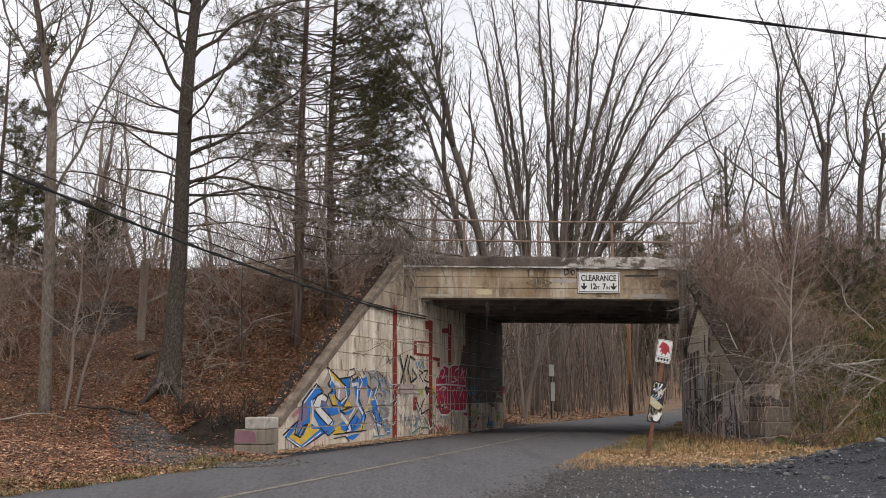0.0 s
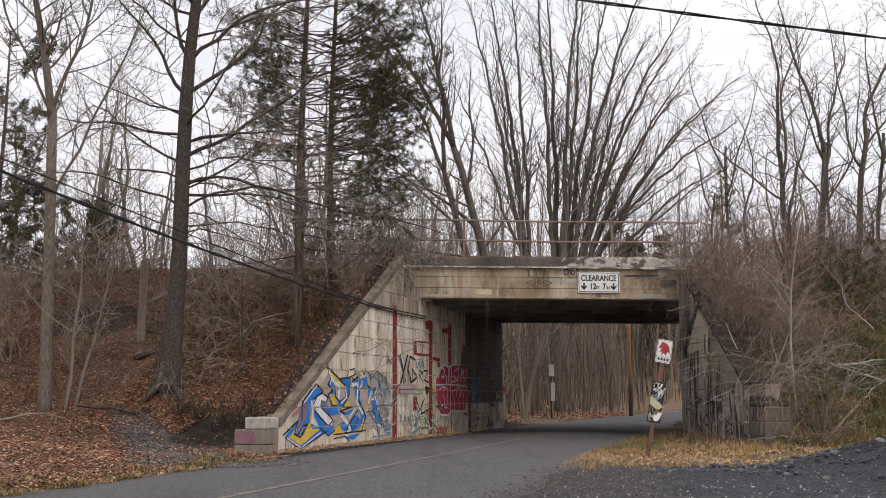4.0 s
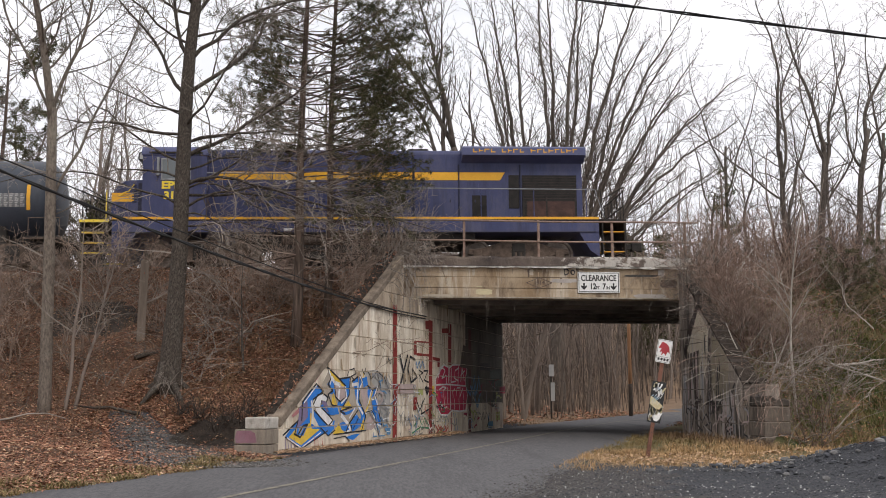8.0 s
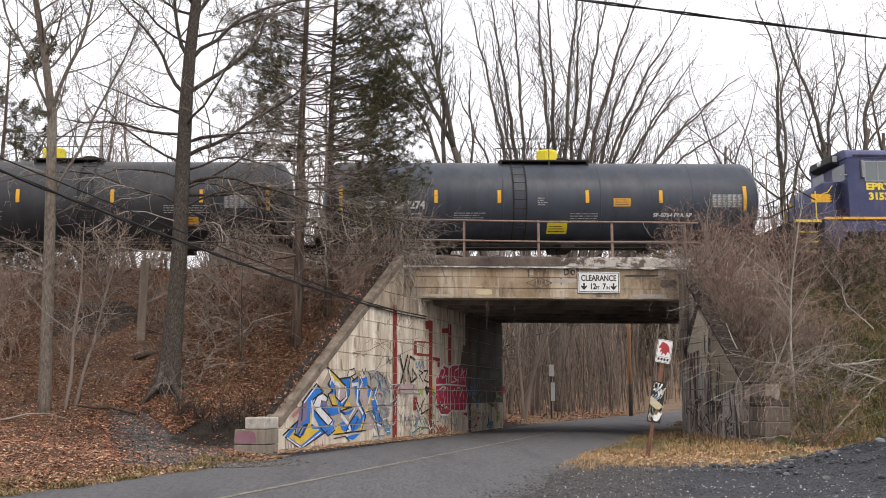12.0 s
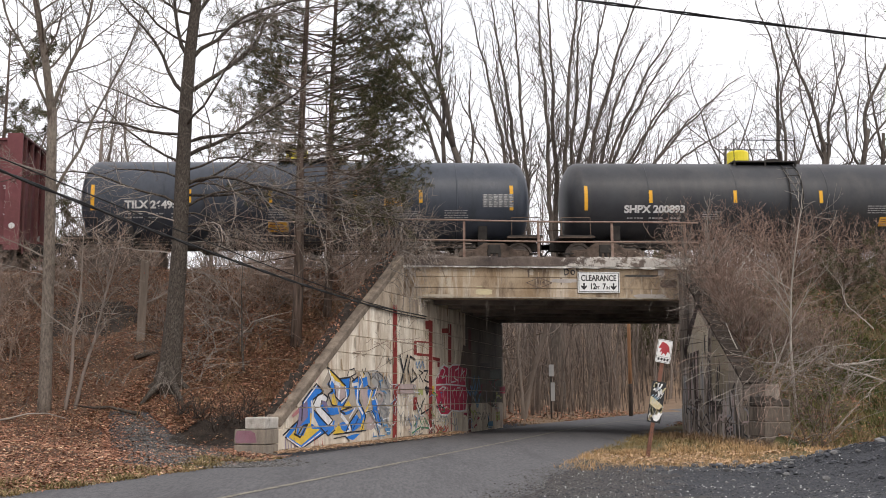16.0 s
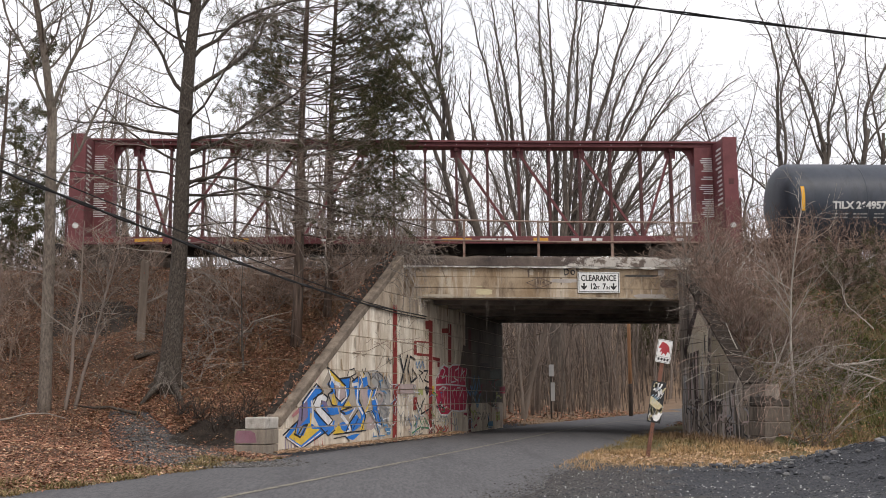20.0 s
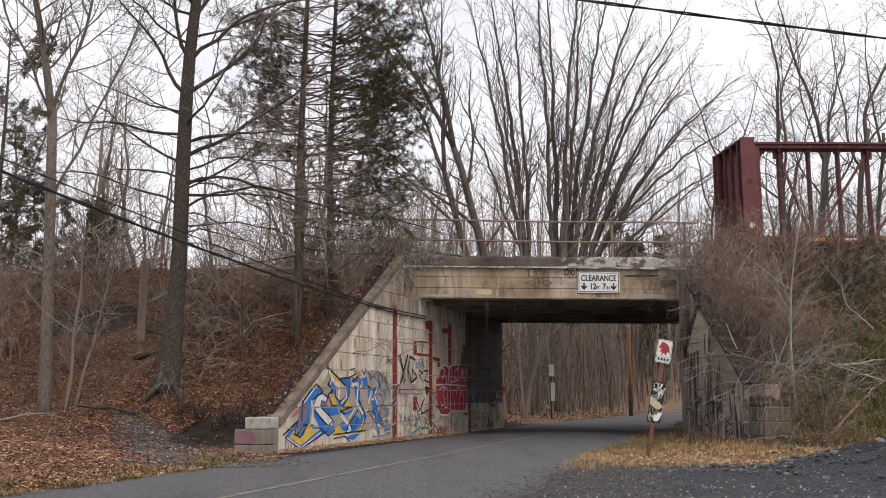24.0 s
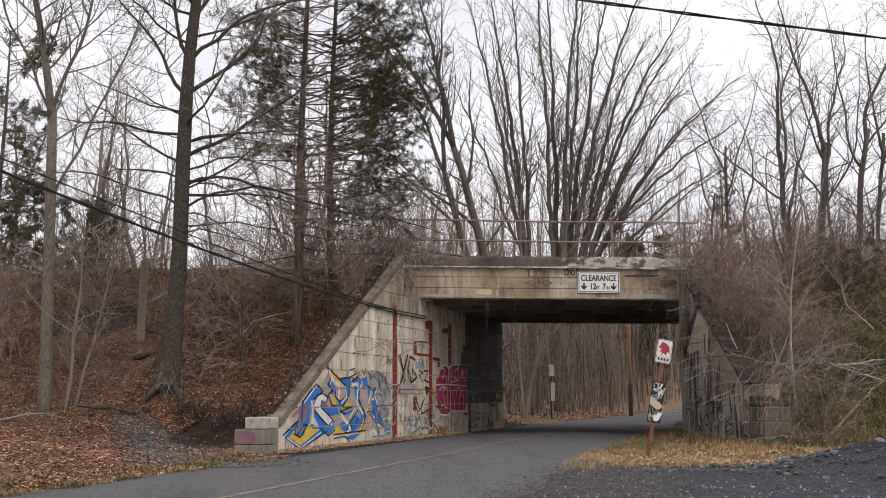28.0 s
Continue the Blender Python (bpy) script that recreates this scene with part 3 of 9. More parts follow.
def coursed_wall(name, label, frame_m, length, top, material, thick=0.55, low=-0.3, joint_at=(), kind="structure", inner=None, inner_from=1e9, upper=None, upper_from=1e9):
    """A wall cast in courses with recessed joints; top(u) is its height along the wall; negative u0 allowed."""
    wall = thing(name, label, "wall", kind=kind, at=frame_m)
    core = Geo()
    n = 160
    pts = [(length * i / n, top(length * i / n) - 0.03) for i in range(n + 1)]
    core.prism([(0, low)] + [(length, low)] + pts[::-1], 0.03, thick)
    part("core", core, material, wall)
    z = low
    cuts = [0.0, *joint_at, length]
    while z < max(p[1] for p in pts):
        z1 = z + COURSE
        for a, b in zip(cuts, cuts[1:]):
            steps = [a + (b - a) * i / 12 for i in range(13)]
            up = [(u, min(z1 - 0.018, top(u) - 0.02)) for u in steps]
            up = [(u, h) for u, h in up if h > z + 0.02]
            if len(up) < 2:
                continue
            g = Geo()
            g.prism([(up[0][0] + 0.008, z), (up[-1][0] - 0.008, z)] + up[::-1], 0.0, 0.035)
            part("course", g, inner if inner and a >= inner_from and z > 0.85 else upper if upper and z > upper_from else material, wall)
        z = z1
    return wall


# abutment and wing wall on the graffiti side: u runs from the wing's low end to the back of the bridge
WING_END = Vector((-1.91, 21.5))
wing_dir = (Vector((OPEN_L, FACE_Y)) - WING_END)
WING_LEN = wing_dir.length
PIER = 7.42


def wing_top(u):
    """The sloping top rises to a pier at the girder's end; past it the girder rests on the wall."""
    return min(4.93, 0.524 + 0.612 * u) if u <= PIER + 0.001 else SOFFIT - 0.03


left_wing = coursed_wall("wall_wing_left", "weathered concrete wing wall with sloping top, covered in graffiti",
                         wall_frame(WING_END.x, WING_END.y, wing_dir.x, wing_dir.y), WING_LEN, wing_top, M["concrete"], thick=0.32, joint_at=(WING_LEN - 2.45, PIER), upper=M["concrete_brown"], upper_from=3.4)
g = Geo()
a, b = 0.25, PIER - 0.02
cop = [(a, wing_top(a) - 0.12), (b, wing_top(b) - 0.12), (b, wing_top(b) + 0.09), (a, wing_top(a) + 0.09)]
g.prism(cop, -0.03, 0.34)
part("coping", g, M["coping"], left_wing, "mossy sloping concrete coping", bevel=0.03)
rng = random.Random(61)
ridge = [(u, wing_top(u) + 0.09) for u in [0.35 + (b - 0.4) * i / 150 for i in range(151)]]
part("soil_ridge", Geo().prism([(u, z - 0.1) for u, z in ridge] + [(u, z + 0.02 + 0.12 * noise.noise(Vector((u * 3.1, 3, 0))) + 0.12 * rng.random() ** 2) for u, z in reversed(ridge)], 0.20, 0.40), M["soil"], left_wing, "ragged soil and leaves lying on the coping")

ABUT_LEN = math.hypot(BACK_Y - FACE_Y, SKEW * (BACK_Y - FACE_Y))
# past u = 5.1 the deck's shade is coloured into the upper courses
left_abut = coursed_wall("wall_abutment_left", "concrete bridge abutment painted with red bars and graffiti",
                         wall_frame(OPEN_L, FACE_Y, SKEW, 1), ABUT_LEN, lambda u: SOFFIT + 0.2, M["concrete"], joint_at=(2.6, 5.2, 7.8), inner=M["concrete_shade"], inner_from=5.1)

# low end block of the wing wall
blk = thing("end_block", "squat concrete block ending the wing wall", "wall block", kind="structure", at=wall_frame(-2.05, 20.97, wing_dir.x, wing_dir.y))
part("body", Geo().box(0.0, 0.62, 0.0, 0.66, -0.4, 0.24), M["block"], blk, bevel=0.015)
part("body", Geo().box(0.0, 0.62, 0.0, 0.66, 0.252, 0.54), M["block"], blk, bevel=0.015)
part("faded_paint", Geo().prism([(0.16, 0.29), (0.62, 0.27), (0.64, 0.4), (0.6, 0.51), (0.3, 0.52), (0.2, 0.47)], -0.003, 0.002, "x"), M["g_mauve"], blk, "faded mauve paint")
part("cap", Geo().box(0.04, 0.64, 0.01, 0.46, 0.544, 0.78), M["slab"], blk, "pale chipped cap slab", bevel=0.03)

# the other side
RWING_END = 23.35
right_wing = coursed_wall("wall_wing_right", "dark stained concrete wing wall with faded graffiti",
                          wall_frame(8.9, FACE_Y, 0.012, -1), FACE_Y - RWING_END,
                          lambda u: 4.75 if u < 0.7 else max(1.5, 4.5 - 0.70 * (u - 0.5)), M["concrete_dark"], thick=0.32, joint_at=(2.3, 4.3))
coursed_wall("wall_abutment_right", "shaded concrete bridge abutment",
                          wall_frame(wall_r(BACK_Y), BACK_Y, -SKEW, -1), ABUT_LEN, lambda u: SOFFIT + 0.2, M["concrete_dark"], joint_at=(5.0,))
cap_line = [(u, max(1.5, 4.5 - 0.70 * (u - 0.5))) for u in [0.75 + 4.65 * i / 90 for i in range(91)]]
part("soil_cover", Geo().prism([(u, z + 0.04 + 0.13 * noise.noise(Vector((u * 4.0, 8, 2))) + 0.07 * noise.noise(Vector((u * 17, 8, 2)))) for u, z in cap_line] + [(u, z - 0.03) for u, z in reversed(cap_line)], -0.02, 0.42), M["soil"], right_wing, "dark soil and litter on the sloping top")
rblk = thing("end_block", "low dark concrete block beside the wing wall", "wall block", kind="structure", at=pose(8.93, RWING_END - 0.01, 0))
for k in range(4):
    part("body", Geo().box(-0.02 + 0.01 * (k % 2), 0.60, 0.0, 1.0, -0.4 + 0.34 * k, -0.072 + 0.34 * k), M["block_dark"], rblk, bevel=0.02)
part("cap", Geo().prism([(-0.03, 0.962), (0.63, 0.962), (0.60, 1.09), (0.47, 1.14), (0.30, 1.12), (0.16, 1.22), (-0.01, 1.20)], 0.0, 0.9), M["concrete_black"], rblk, "broken blackened top course", bevel=0.03)

bridge = thing("bridge_deck", "concrete railway bridge with stained girder face and chipped cap", "bridge", kind="structure")


def skewed(x0, x1, y0, y1, z0, z1):
    s0, s1 = SKEW * (y0 - FACE_Y), SKEW * (y1 - FACE_Y)
    return Geo().hexa([(x0 + s0, y0, z0), (x1 + s0, y0, z0), (x1 + s1, y1, z0), (x0 + s1, y1, z0),
                       (x0 + s0, y0, z1), (x1 + s0, y0, z1), (x1 + s1, y1, z1), (x0 + s1, y1, z1)])


part("girder_core", skewed(0.8, 9.4, FACE_Y + 0.06, FACE_Y + 0.6, SOFFIT + 0.012, 4.85), M["girder"], bridge)
for z0, z1, d in ((SOFFIT, 4.24, 0.0), (4.255, 4.56, 0.012), (4.572, 4.862, 0.02)):
    part("girder_course", Geo().box(0.93, 9.3, FACE_Y + d, FACE_Y + 0.07, z0, z1), M["girder"], bridge, bevel=0.006)


def chipped_cap(xa=0.78, xb=9.35):
    rng = random.Random(4)
    g = Geo()
    n = 90
    for i in range(n + 1):
        x = xa + (xb - xa) * i / n
        chip = max(0.0, noise.noise(Vector((x * 1.7, 0, 4)))) * 0.10 + rng.random() * 0.02
        low = max(0.0, noise.noise(Vector((x * 2.6, 3, 1)))) * 0.05 + rng.random() * 0.012
        g.v += [(x, FACE_Y - 0.12 + low, 4.875 + low * 0.3), (x, FACE_Y + 0.55, 4.875), (x, FACE_Y + 0.55, CAP - 0.01), (x, FACE_Y - 0.10 + chip * 0.8, CAP - chip * 0.7),
                (x, FACE_Y - 0.12 + chip * 0.6, CAP - 0.06 - chip)]
    for i in range(n):
        for k in range(5):
            g.f.append((i * 5 + k, i * 5 + (k + 1) % 5, i * 5 + 5 + (k + 1) % 5, i * 5 + 5 + k))
    g.f += [(0, 1, 2, 3, 4), tuple(n * 5 + k for k in (4, 3, 2, 1, 0))]
    return g


part("parapet_cap", chipped_cap(), M["cap"], bridge, "blackened cap of the parapet, chipped pale at one end")
def ragged_strip(x0, x1, z, depth, out, seed):
    """A crumbling pale lip along the girder."""
    rng = random.Random(seed)
    g = Geo()
    n = 120
    for i in range(n + 1):
        x = x0 + (x1 - x0) * i / n
        a = 0.35 + 0.65 * max(0.0, noise.noise(Vector((x * 2.3, seed, 0))) + 0.35) + 0.2 * rng.random()
        g.v += [(x, FACE_Y - out * a, z), (x, FACE_Y + 0.05, z), (x, FACE_Y + 0.05, z - depth * a), (x, FACE_Y - out * a, z - depth * a)]
    for i in range(n):
        for k in range(4):
            g.f.append((i * 4 + k, i * 4 + (k + 1) % 4, i * 4 + 4 + (k + 1) % 4, i * 4 + 4 + k))
    return g


part("pale_lip", ragged_strip(0.9, 9.2, 4.874, 0.062, 0.135, 1), M["lime"], bridge, "white efflorescence line under the cap")
part("pale_lip", ragged_strip(1.3, 9.0, 3.998, 0.05, 0.03, 2), M["lime_dull"], bridge, "crumbling pale bottom edge")
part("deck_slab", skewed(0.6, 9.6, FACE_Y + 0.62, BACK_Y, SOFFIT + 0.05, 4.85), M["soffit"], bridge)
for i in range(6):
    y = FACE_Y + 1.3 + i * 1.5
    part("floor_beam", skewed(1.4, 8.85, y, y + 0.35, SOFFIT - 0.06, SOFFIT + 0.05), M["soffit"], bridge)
part("back_parapet", skewed(0.8, 9.4, BACK_Y - 0.45, BACK_Y + 0.01, 4.852, CAP), M["concrete_dark"], bridge)

# corroded pipe railing on the parapet
rail = thing("pipe_railing", "rusty pipe railing with two rails along the bridge parapet", "railing")
for i in range(5):
    x = 0.52 + 2.17 * i
    part("post", Geo().box(x - 0.035, x + 0.035, FACE_Y + 0.2, FACE_Y + 0.27, CAP - 0.06, 6.26), M["rust_pale"], rail, bevel=0.008)
for z in (6.23, 5.64):
    part("rail", Geo().tube([Vector((-0.2 + 1.96 * i, FACE_Y + 0.19, z + 0.012 * math.sin(i * 1.7))) for i in range(6)], [0.027] * 6, 8), M["rust_pale"], rail, smooth=True)

# ---- railway track ----
def track_z(x):
    return RAIL_Z + GRADE * x


trk = thing("railway_track", "railway track of worn rails on weathered wooden sleepers", "track", kind="structure")
for s in (-0.7525, 0.7525):
    y = TRACK_Y + s
    g = Geo().hexa([(x, y + dy, track_z(x) + dz) for dz in (-0.17, 0.0) for x, dy in ((-160, -0.035), (160, -0.035), (160, 0.035), (-160, 0.035))])
    part("steel_rail", g, M["rust"], trk)
tie = Geo().box(-0.11, 0.11, -1.3, 1.3, -0.3, -0.172).mesh("sleeper", M["post"])
for i in range(-60, 62):
    ob = new("sleeper", tie)
    ob.parent, ob.matrix_basis = trk, pose(i * 0.55, TRACK_Y, track_z(i * 0.55))
g = Geo()
xs = [-160 + 4 * i for i in range(81)]
for x in xs:
    z = track_z(x)
    g.v += [(x, TRACK_Y - 2.9, z - 0.75), (x, TRACK_Y - 1.6, z - 0.25), (x, TRACK_Y + 1.6, z - 0.25), (x, TRACK_Y + 2.9, z - 0.75)]
g.f = [(i * 4 + k, i * 4 + k + 1, i * 4 + k + 5, i * 4 + k + 4) for i in range(80) for k in range(3)]
tagged(part("ballast_bed", g, M["ballast"]), "grey stone ballast shoulder under the track", "ballast", kind="structure")

# ---- clearance sign ----
sgn = thing("clearance_sign", "white clearance sign with black border bolted to the bridge", "sign", at=pose(6.545, FACE_Y - 0.04, 4.43))
part("plate", Geo().box(-0.61, 0.61, -0.012, 0.012, -0.30, 0.30), M["white"], sgn, bevel=0.004)
for x0, x1, z0, z1 in ((-0.585, 0.585, 0.262, 0.280), (-0.585, 0.585, -0.280, -0.262), (-0.585, -0.567, -0.262, 0.262), (0.567, 0.585, -0.262, 0.262)):
    part("border", Geo().box(x0, x1, -0.017, -0.013, z0, z1), M["signblack"], sgn)
lettering("CLEARANCE", 0.235, M["signblack"], sgn, pose(0, -0.016, 0.115, 90), squeeze=0.78)
lettering("12", 0.235, M["signblack"], sgn, pose(-0.17, -0.016, -0.125, 90), squeeze=0.8)
lettering("FT", 0.12, M["signblack"], sgn, pose(-0.03, -0.016, -0.16, 90), squeeze=0.85)
lettering("7", 0.235, M["signblack"], sgn, pose(0.155, -0.016, -0.125, 90), squeeze=0.8)
lettering("IN", 0.12, M["signblack"], sgn, pose(0.27, -0.016, -0.16, 90), squeeze=0.85)
for s in (-1, 1):
    x = 0.43 * s
    part("arrow", Geo().prism([(x - 0.022, -0.02), (x + 0.022, -0.02), (x + 0.022, -0.12), (x + 0.085, -0.085), (x + 0.085, -0.13), (x, -0.225),
                               (x - 0.085, -0.13), (x - 0.085, -0.085), (x - 0.022, -0.12)], -0.018, -0.013), M["signblack"], sgn)


# ---- train ----
def wheelset(parent, x, r, cars_wheels, gauge=0.7525):
    g = Geo()
    for s in (-1, 1):
        g.lathe([(s * (gauge - 0.03), r + 0.03), (s * gauge, r + 0.025), (s * (gauge + 0.01), r), (s * (gauge + 0.10), r - 0.006), (s * (gauge + 0.105), r - 0.07),
                 (s * (gauge + 0.06), r - 0.10), (s * (gauge + 0.05), 0.16), (s * (gauge + 0.12), 0.12), (s * (gauge + 0.12), 0.02)], 28, "y")
    g.rod((0, -gauge, 0), (0, gauge, 0), 0.08, 10)
    for k in range(4):
        a = k * math.pi / 2
        g.rod((0.3 * r * math.cos(a), -gauge - 0.11, 0.3 * r * math.sin(a)), (0.3 * r * math.cos(a), -gauge - 0.05, 0.3 * r * math.sin(a)), 0.025, 6)
    w = part("wheelset", g, M["wheel"], parent, "grimy wheelset with bright rims", at=pose(x, 0, r))
    cars_wheels.append((w, x, r))
    return w


def bogie(parent, x, r, base, wheels, heavy=False):
    t = thing("bogie", "", "", at=pose(x, 0, 0))
    t.parent = parent
    for s in (-1, 1):
        y = s * 1.0
        h = 0.18 if heavy else 0.12
        b2 = base / 2
        g = Geo().prism([(-b2 - 0.32, r - 0.02), (-b2 - 0.28, r + 0.16), (-b2 + 0.2, r + 0.2), (-0.35, r + 0.3 + h), (0.35, r + 0.3 + h), (b2 - 0.2, r + 0.2),
                         (b2 + 0.28, r + 0.16), (b2 + 0.32, r - 0.02), (b2 - 0.2, r - 0.06), (0.4, r - 0.25), (-0.4, r - 0.25), (-b2 + 0.2, r - 0.06)], y - 0.07, y + 0.07)
        part("side_frame", g, M["truck"], t, bevel=0.015)
        gs = Geo()
        for k in (-0.18, 0.0, 0.18):
            gs.lathe([(r - 0.2, 0.07), (r + 0.22, 0.07)], 10, "z", (k, y + s * 0.03, 0))
        part("spring_nest", gs, M["under"], t)
        for k in (-b2, b2):
            part("axle_box", Geo().box(k - 0.15, k + 0.15, y - 0.11, y + 0.11, r - 0.15, r + 0.14), M["truck"], t, bevel=0.02)
    part("bolster", Geo().box(-0.22, 0.22, -1.1, 1.1, r + 0.06, r + 0.36), M["under"], t, bevel=0.02)
    for k in (-base / 2, base / 2):
        wheelset(t, k, r, wheels)
    return t


def coupler(parent, x, s):
    g = Geo().box(min(x, x + s * 0.55), max(x, x + s * 0.55), -0.09, 0.09, 0.78, 0.96)
    g.prism([(x + s * 0.5, -0.16), (x + s * 0.85, -0.17), (x + s * 0.92, 0.02), (x + s * 0.72, 0.05), (x + s * 0.78, 0.18), (x + s * 0.5, 0.16)], 0.72, 1.0, "z")
    part("coupler", g, M["under"], parent, bevel=0.01)
    part("brake_hose", Geo().tube([Vector((x + s * 0.1, 0.35, 0.9)), Vector((x + s * 0.3, 0.33, 0.6)), Vector((x + s * 0.6, 0.3, 0.55))], [0.025] * 3, 6), M["rubber"], parent)


def round_box(x0, x1, hw, z0, z1, r=0.22, n=5, r_low=0.0):
    """A body with rounded roof edges, drawn out along x."""
    out = [(-hw, z0)]
    out += [(-hw + r - r * math.cos(a), z1 - r + r * math.sin(a)) for a in [i * math.pi / 2 / n for i in range(n + 1)]]
    out += [(hw - r + r * math.sin(a), z1 - r + r * math.cos(a)) for a in [i * math.pi / 2 / n for i in range(n + 1)]]
    out += [(hw, z0)]
    return Geo().prism(out, x0, x1, "x")


def locomotive():
    C = 7.2
    wheels = []
    lo = thing("locomotive", "dark blue diesel locomotive with yellow stripes and weathered paint", "locomotive")
    X = lambda v: v - C
    part("frame_sill", Geo().box(X(-0.6), X(15.6), -1.52, 1.52, 1.18, 1.58), M["blue"], lo, bevel=0.02)
    part("walkway", Geo().box(X(-0.7), X(15.7), -1.53, 1.53, 1.584, 1.63), M["under"], lo)
    for s in (-1, 1):
        y = s * 1.53
        part("sill_stripe", Geo().box(X(-0.6), X(15.6), y - 0.006, y + 0.006, 1.62, 1.705), M["yellow"], lo, "yellow sill stripe")
        part("lower_stripe", Geo().box(X(-0.55), X(15.5), y - 0.004, y + 0.004, 1.18, 1.2), M["under"], lo)
    part("long_hood", round_box(X(2.44), X(15.18), 0.93, 1.63, 4.16, 0.2), M["blue"], lo)
    cab = part("cab", round_box(X(0.34), X(2.44), 1.5, 1.63, 4.02, 0.24), M["blue"], lo)
    part("cab_roof", round_box(X(0.30), X(2.50), 1.53, 3.80, 4.12, 0.26), M["blue_roof"], lo, "lighter blue cab roof")
    nose = [(X(-0.80), 1.63), (X(-0.78), 2.35), (X(-0.68), 2.72), (X(-0.54), 2.92), (X(-0.36), 3.03), (X(-0.1), 3.07), (X(0.34), 3.07), (X(0.34), 1.63)]
    part("short_hood", Geo().prism(nose, -0.95, 0.95), M["blue"], lo, "sloping blue nose with rounded brow", bevel=0.05)
    for s in (-1, 1):
        part("windscreen", Geo().box(X(0.325), X(0.345), *sorted((s * 0.35, s * 1.32)), 3.05, 3.62), M["glass"], lo, "dark cab windscreen")
        part("nose_door", Geo().box(X(0.10), X(0.30), s * 0.95 - 0.012, s * 0.95 + 0.012, 1.75, 2.95), M["blue_dark"], lo)
        part("nose_rail", Geo().tube([Vector((X(-0.5), s * 1.0, 2.5)), Vector((X(-0.36), s * 1.02, 2.62)), Vector((X(-0.2), s * 1.02, 2.66)), Vector((X(-0.02), s * 1.02, 2.9))], [0.016] * 4, 6), M["yellow_letter"], lo)
    for s in (-1, 1):
        for k in range(7):
            part("nose_louvre", Geo().box(X(-0.10), X(0.06), s * 0.955 - 0.015, s * 0.955 + 0.015, 2.3 + 0.09 * k, 2.34 + 0.09 * k), M["blue_dark"], lo)
    box = part("numberboard_box", Geo().prism([(X(0.34), 3.66), (X(0.16), 3.70), (X(0.04), 3.78), (X(0.06), 4.02), (X(0.34), 4.07)], -0.9, 0.9), M["signblack"], lo, "black number board housing under the roof", bevel=0.03)
    for s in (-1, 1):
        part("number_board", Geo().prism([(X(0.28), 3.78), (X(0.1), 3.80), (X(0.11), 3.98), (X(0.29), 4.0)], s * 0.905 - 0.006, s * 0.905 + 0.006), M["grey_pale"], box)
    part("headlight", Geo().lathe([(X(-0.02), 0.1), (X(0.06), 0.11)], 14, "x", (0, 0.0, 3.9)), M["white"], lo)
    for s in (-1, 1):
        y = s * 1.503
        w = part("cab_window", Geo().box(X(0.99), X(1.86), y - 0.012, y + 0.012, 3.00, 3.64), M["glass"], lo, "sliding cab side window")
        for x0, x1, z0, z1 in ((0.94, 0.99, 2.95, 3.69), (1.86, 1.91, 2.95, 3.69), (0.99, 1.86, 2.95, 3.00), (0.99, 1.86, 3.64, 3.69), (1.405, 1.445, 3.00, 3.64)):
            part("window_frame", Geo().box(X(x0), X(x1), y - 0.02, y + 0.02, z0, z1), M["grey"], w)
        part("rain_visor", Geo().box(X(0.55), X(2.3), y - 0.06, y + 0.06, 3.85, 3.90), M["under"], lo)
        part("mirror", Geo().box(X(0.82), X(0.90), y - 0.1, y + 0.03, 3.1, 3.7), M["grey"], lo)
        m = pose(X(1.42), y + s * 0.004, 2.77, 90, 0, 0 if s < 0 else 180)
        lettering("EPRY", 0.34, M["yellow_letter"], lo, m, squeeze=1.2, weight=0.045)
        lettering("3153", 0.34, M["yellow_letter"], lo, pose(X(1.42), y + s * 0.004, 2.42, 90, 0, 0 if s < 0 else 180), squeeze=1.1, weight=0.045)
        yh = s * 0.933
        part("nose_band", Geo().box(X(-0.77), X(-0.04), s * 0.953 - 0.006, s * 0.953 + 0.006, 2.32, 2.62), M["yellow"], lo, "yellow band on the nose")
        part("hood_stripe", Geo().prism([(X(2.62), 3.08), (X(12.33), 3.08), (X(12.50), 3.36), (X(2.86), 3.36)], yh - 0.006, yh + 0.006), M["yellow"], lo, "long yellow hood stripe")
        # hood doors with seams, louvres and latches
        xs = [3.0 + 0.86 * i for i in range(10)]
        for x in xs:
            part("hood_door", Geo().box(X(x), X(x + 0.845), yh - 0.008, yh + 0.008, 1.75, 3.04), M["blue"], lo, bevel=0.004)
            part("upper_panel", Geo().box(X(x), X(x + 0.845), yh - 0.007, yh + 0.007, 3.40, 3.92), M["blue"], lo, bevel=0.004)
            part("door_latch", Geo().box(X(x + 0.7), X(x + 0.74), yh - 0.025, yh + 0.025, 2.3, 2.4), M["blue_dark"], lo)
        for x in (5.0, 5.85):
            part("label_plate", Geo().box(X(x), X(x + 0.13), yh - 0.012, yh + 0.012, 2.96, 3.06), M["white"], lo)
        part("dark_seam", Geo().box(X(9.30), X(9.36), yh - 0.014, yh + 0.014, 1.66, 3.95), M["blue_dark"], lo)
        # the doorway's inner shade is a flat dark panel on the hood side
        part("door_opening", Geo().box(X(11.35), X(11.85), yh - 0.016, yh + 0.016, 1.72, 2.55), M["grille"], lo, "dark panel drawn for an open doorway")
        part("radiator_panel", Geo().box(X(12.62), X(12.98), yh - 0.016, yh + 0.016, 2.1, 3.26), M["grille"], lo)
        gr = part("radiator_grille", Geo().box(X(13.08), X(14.98), yh - 0.014, yh + 0.014, 1.72, 3.26), M["grille"], lo, "large dark radiator grille")
        for i in range(16):
            z = 1.78 + i * 0.093
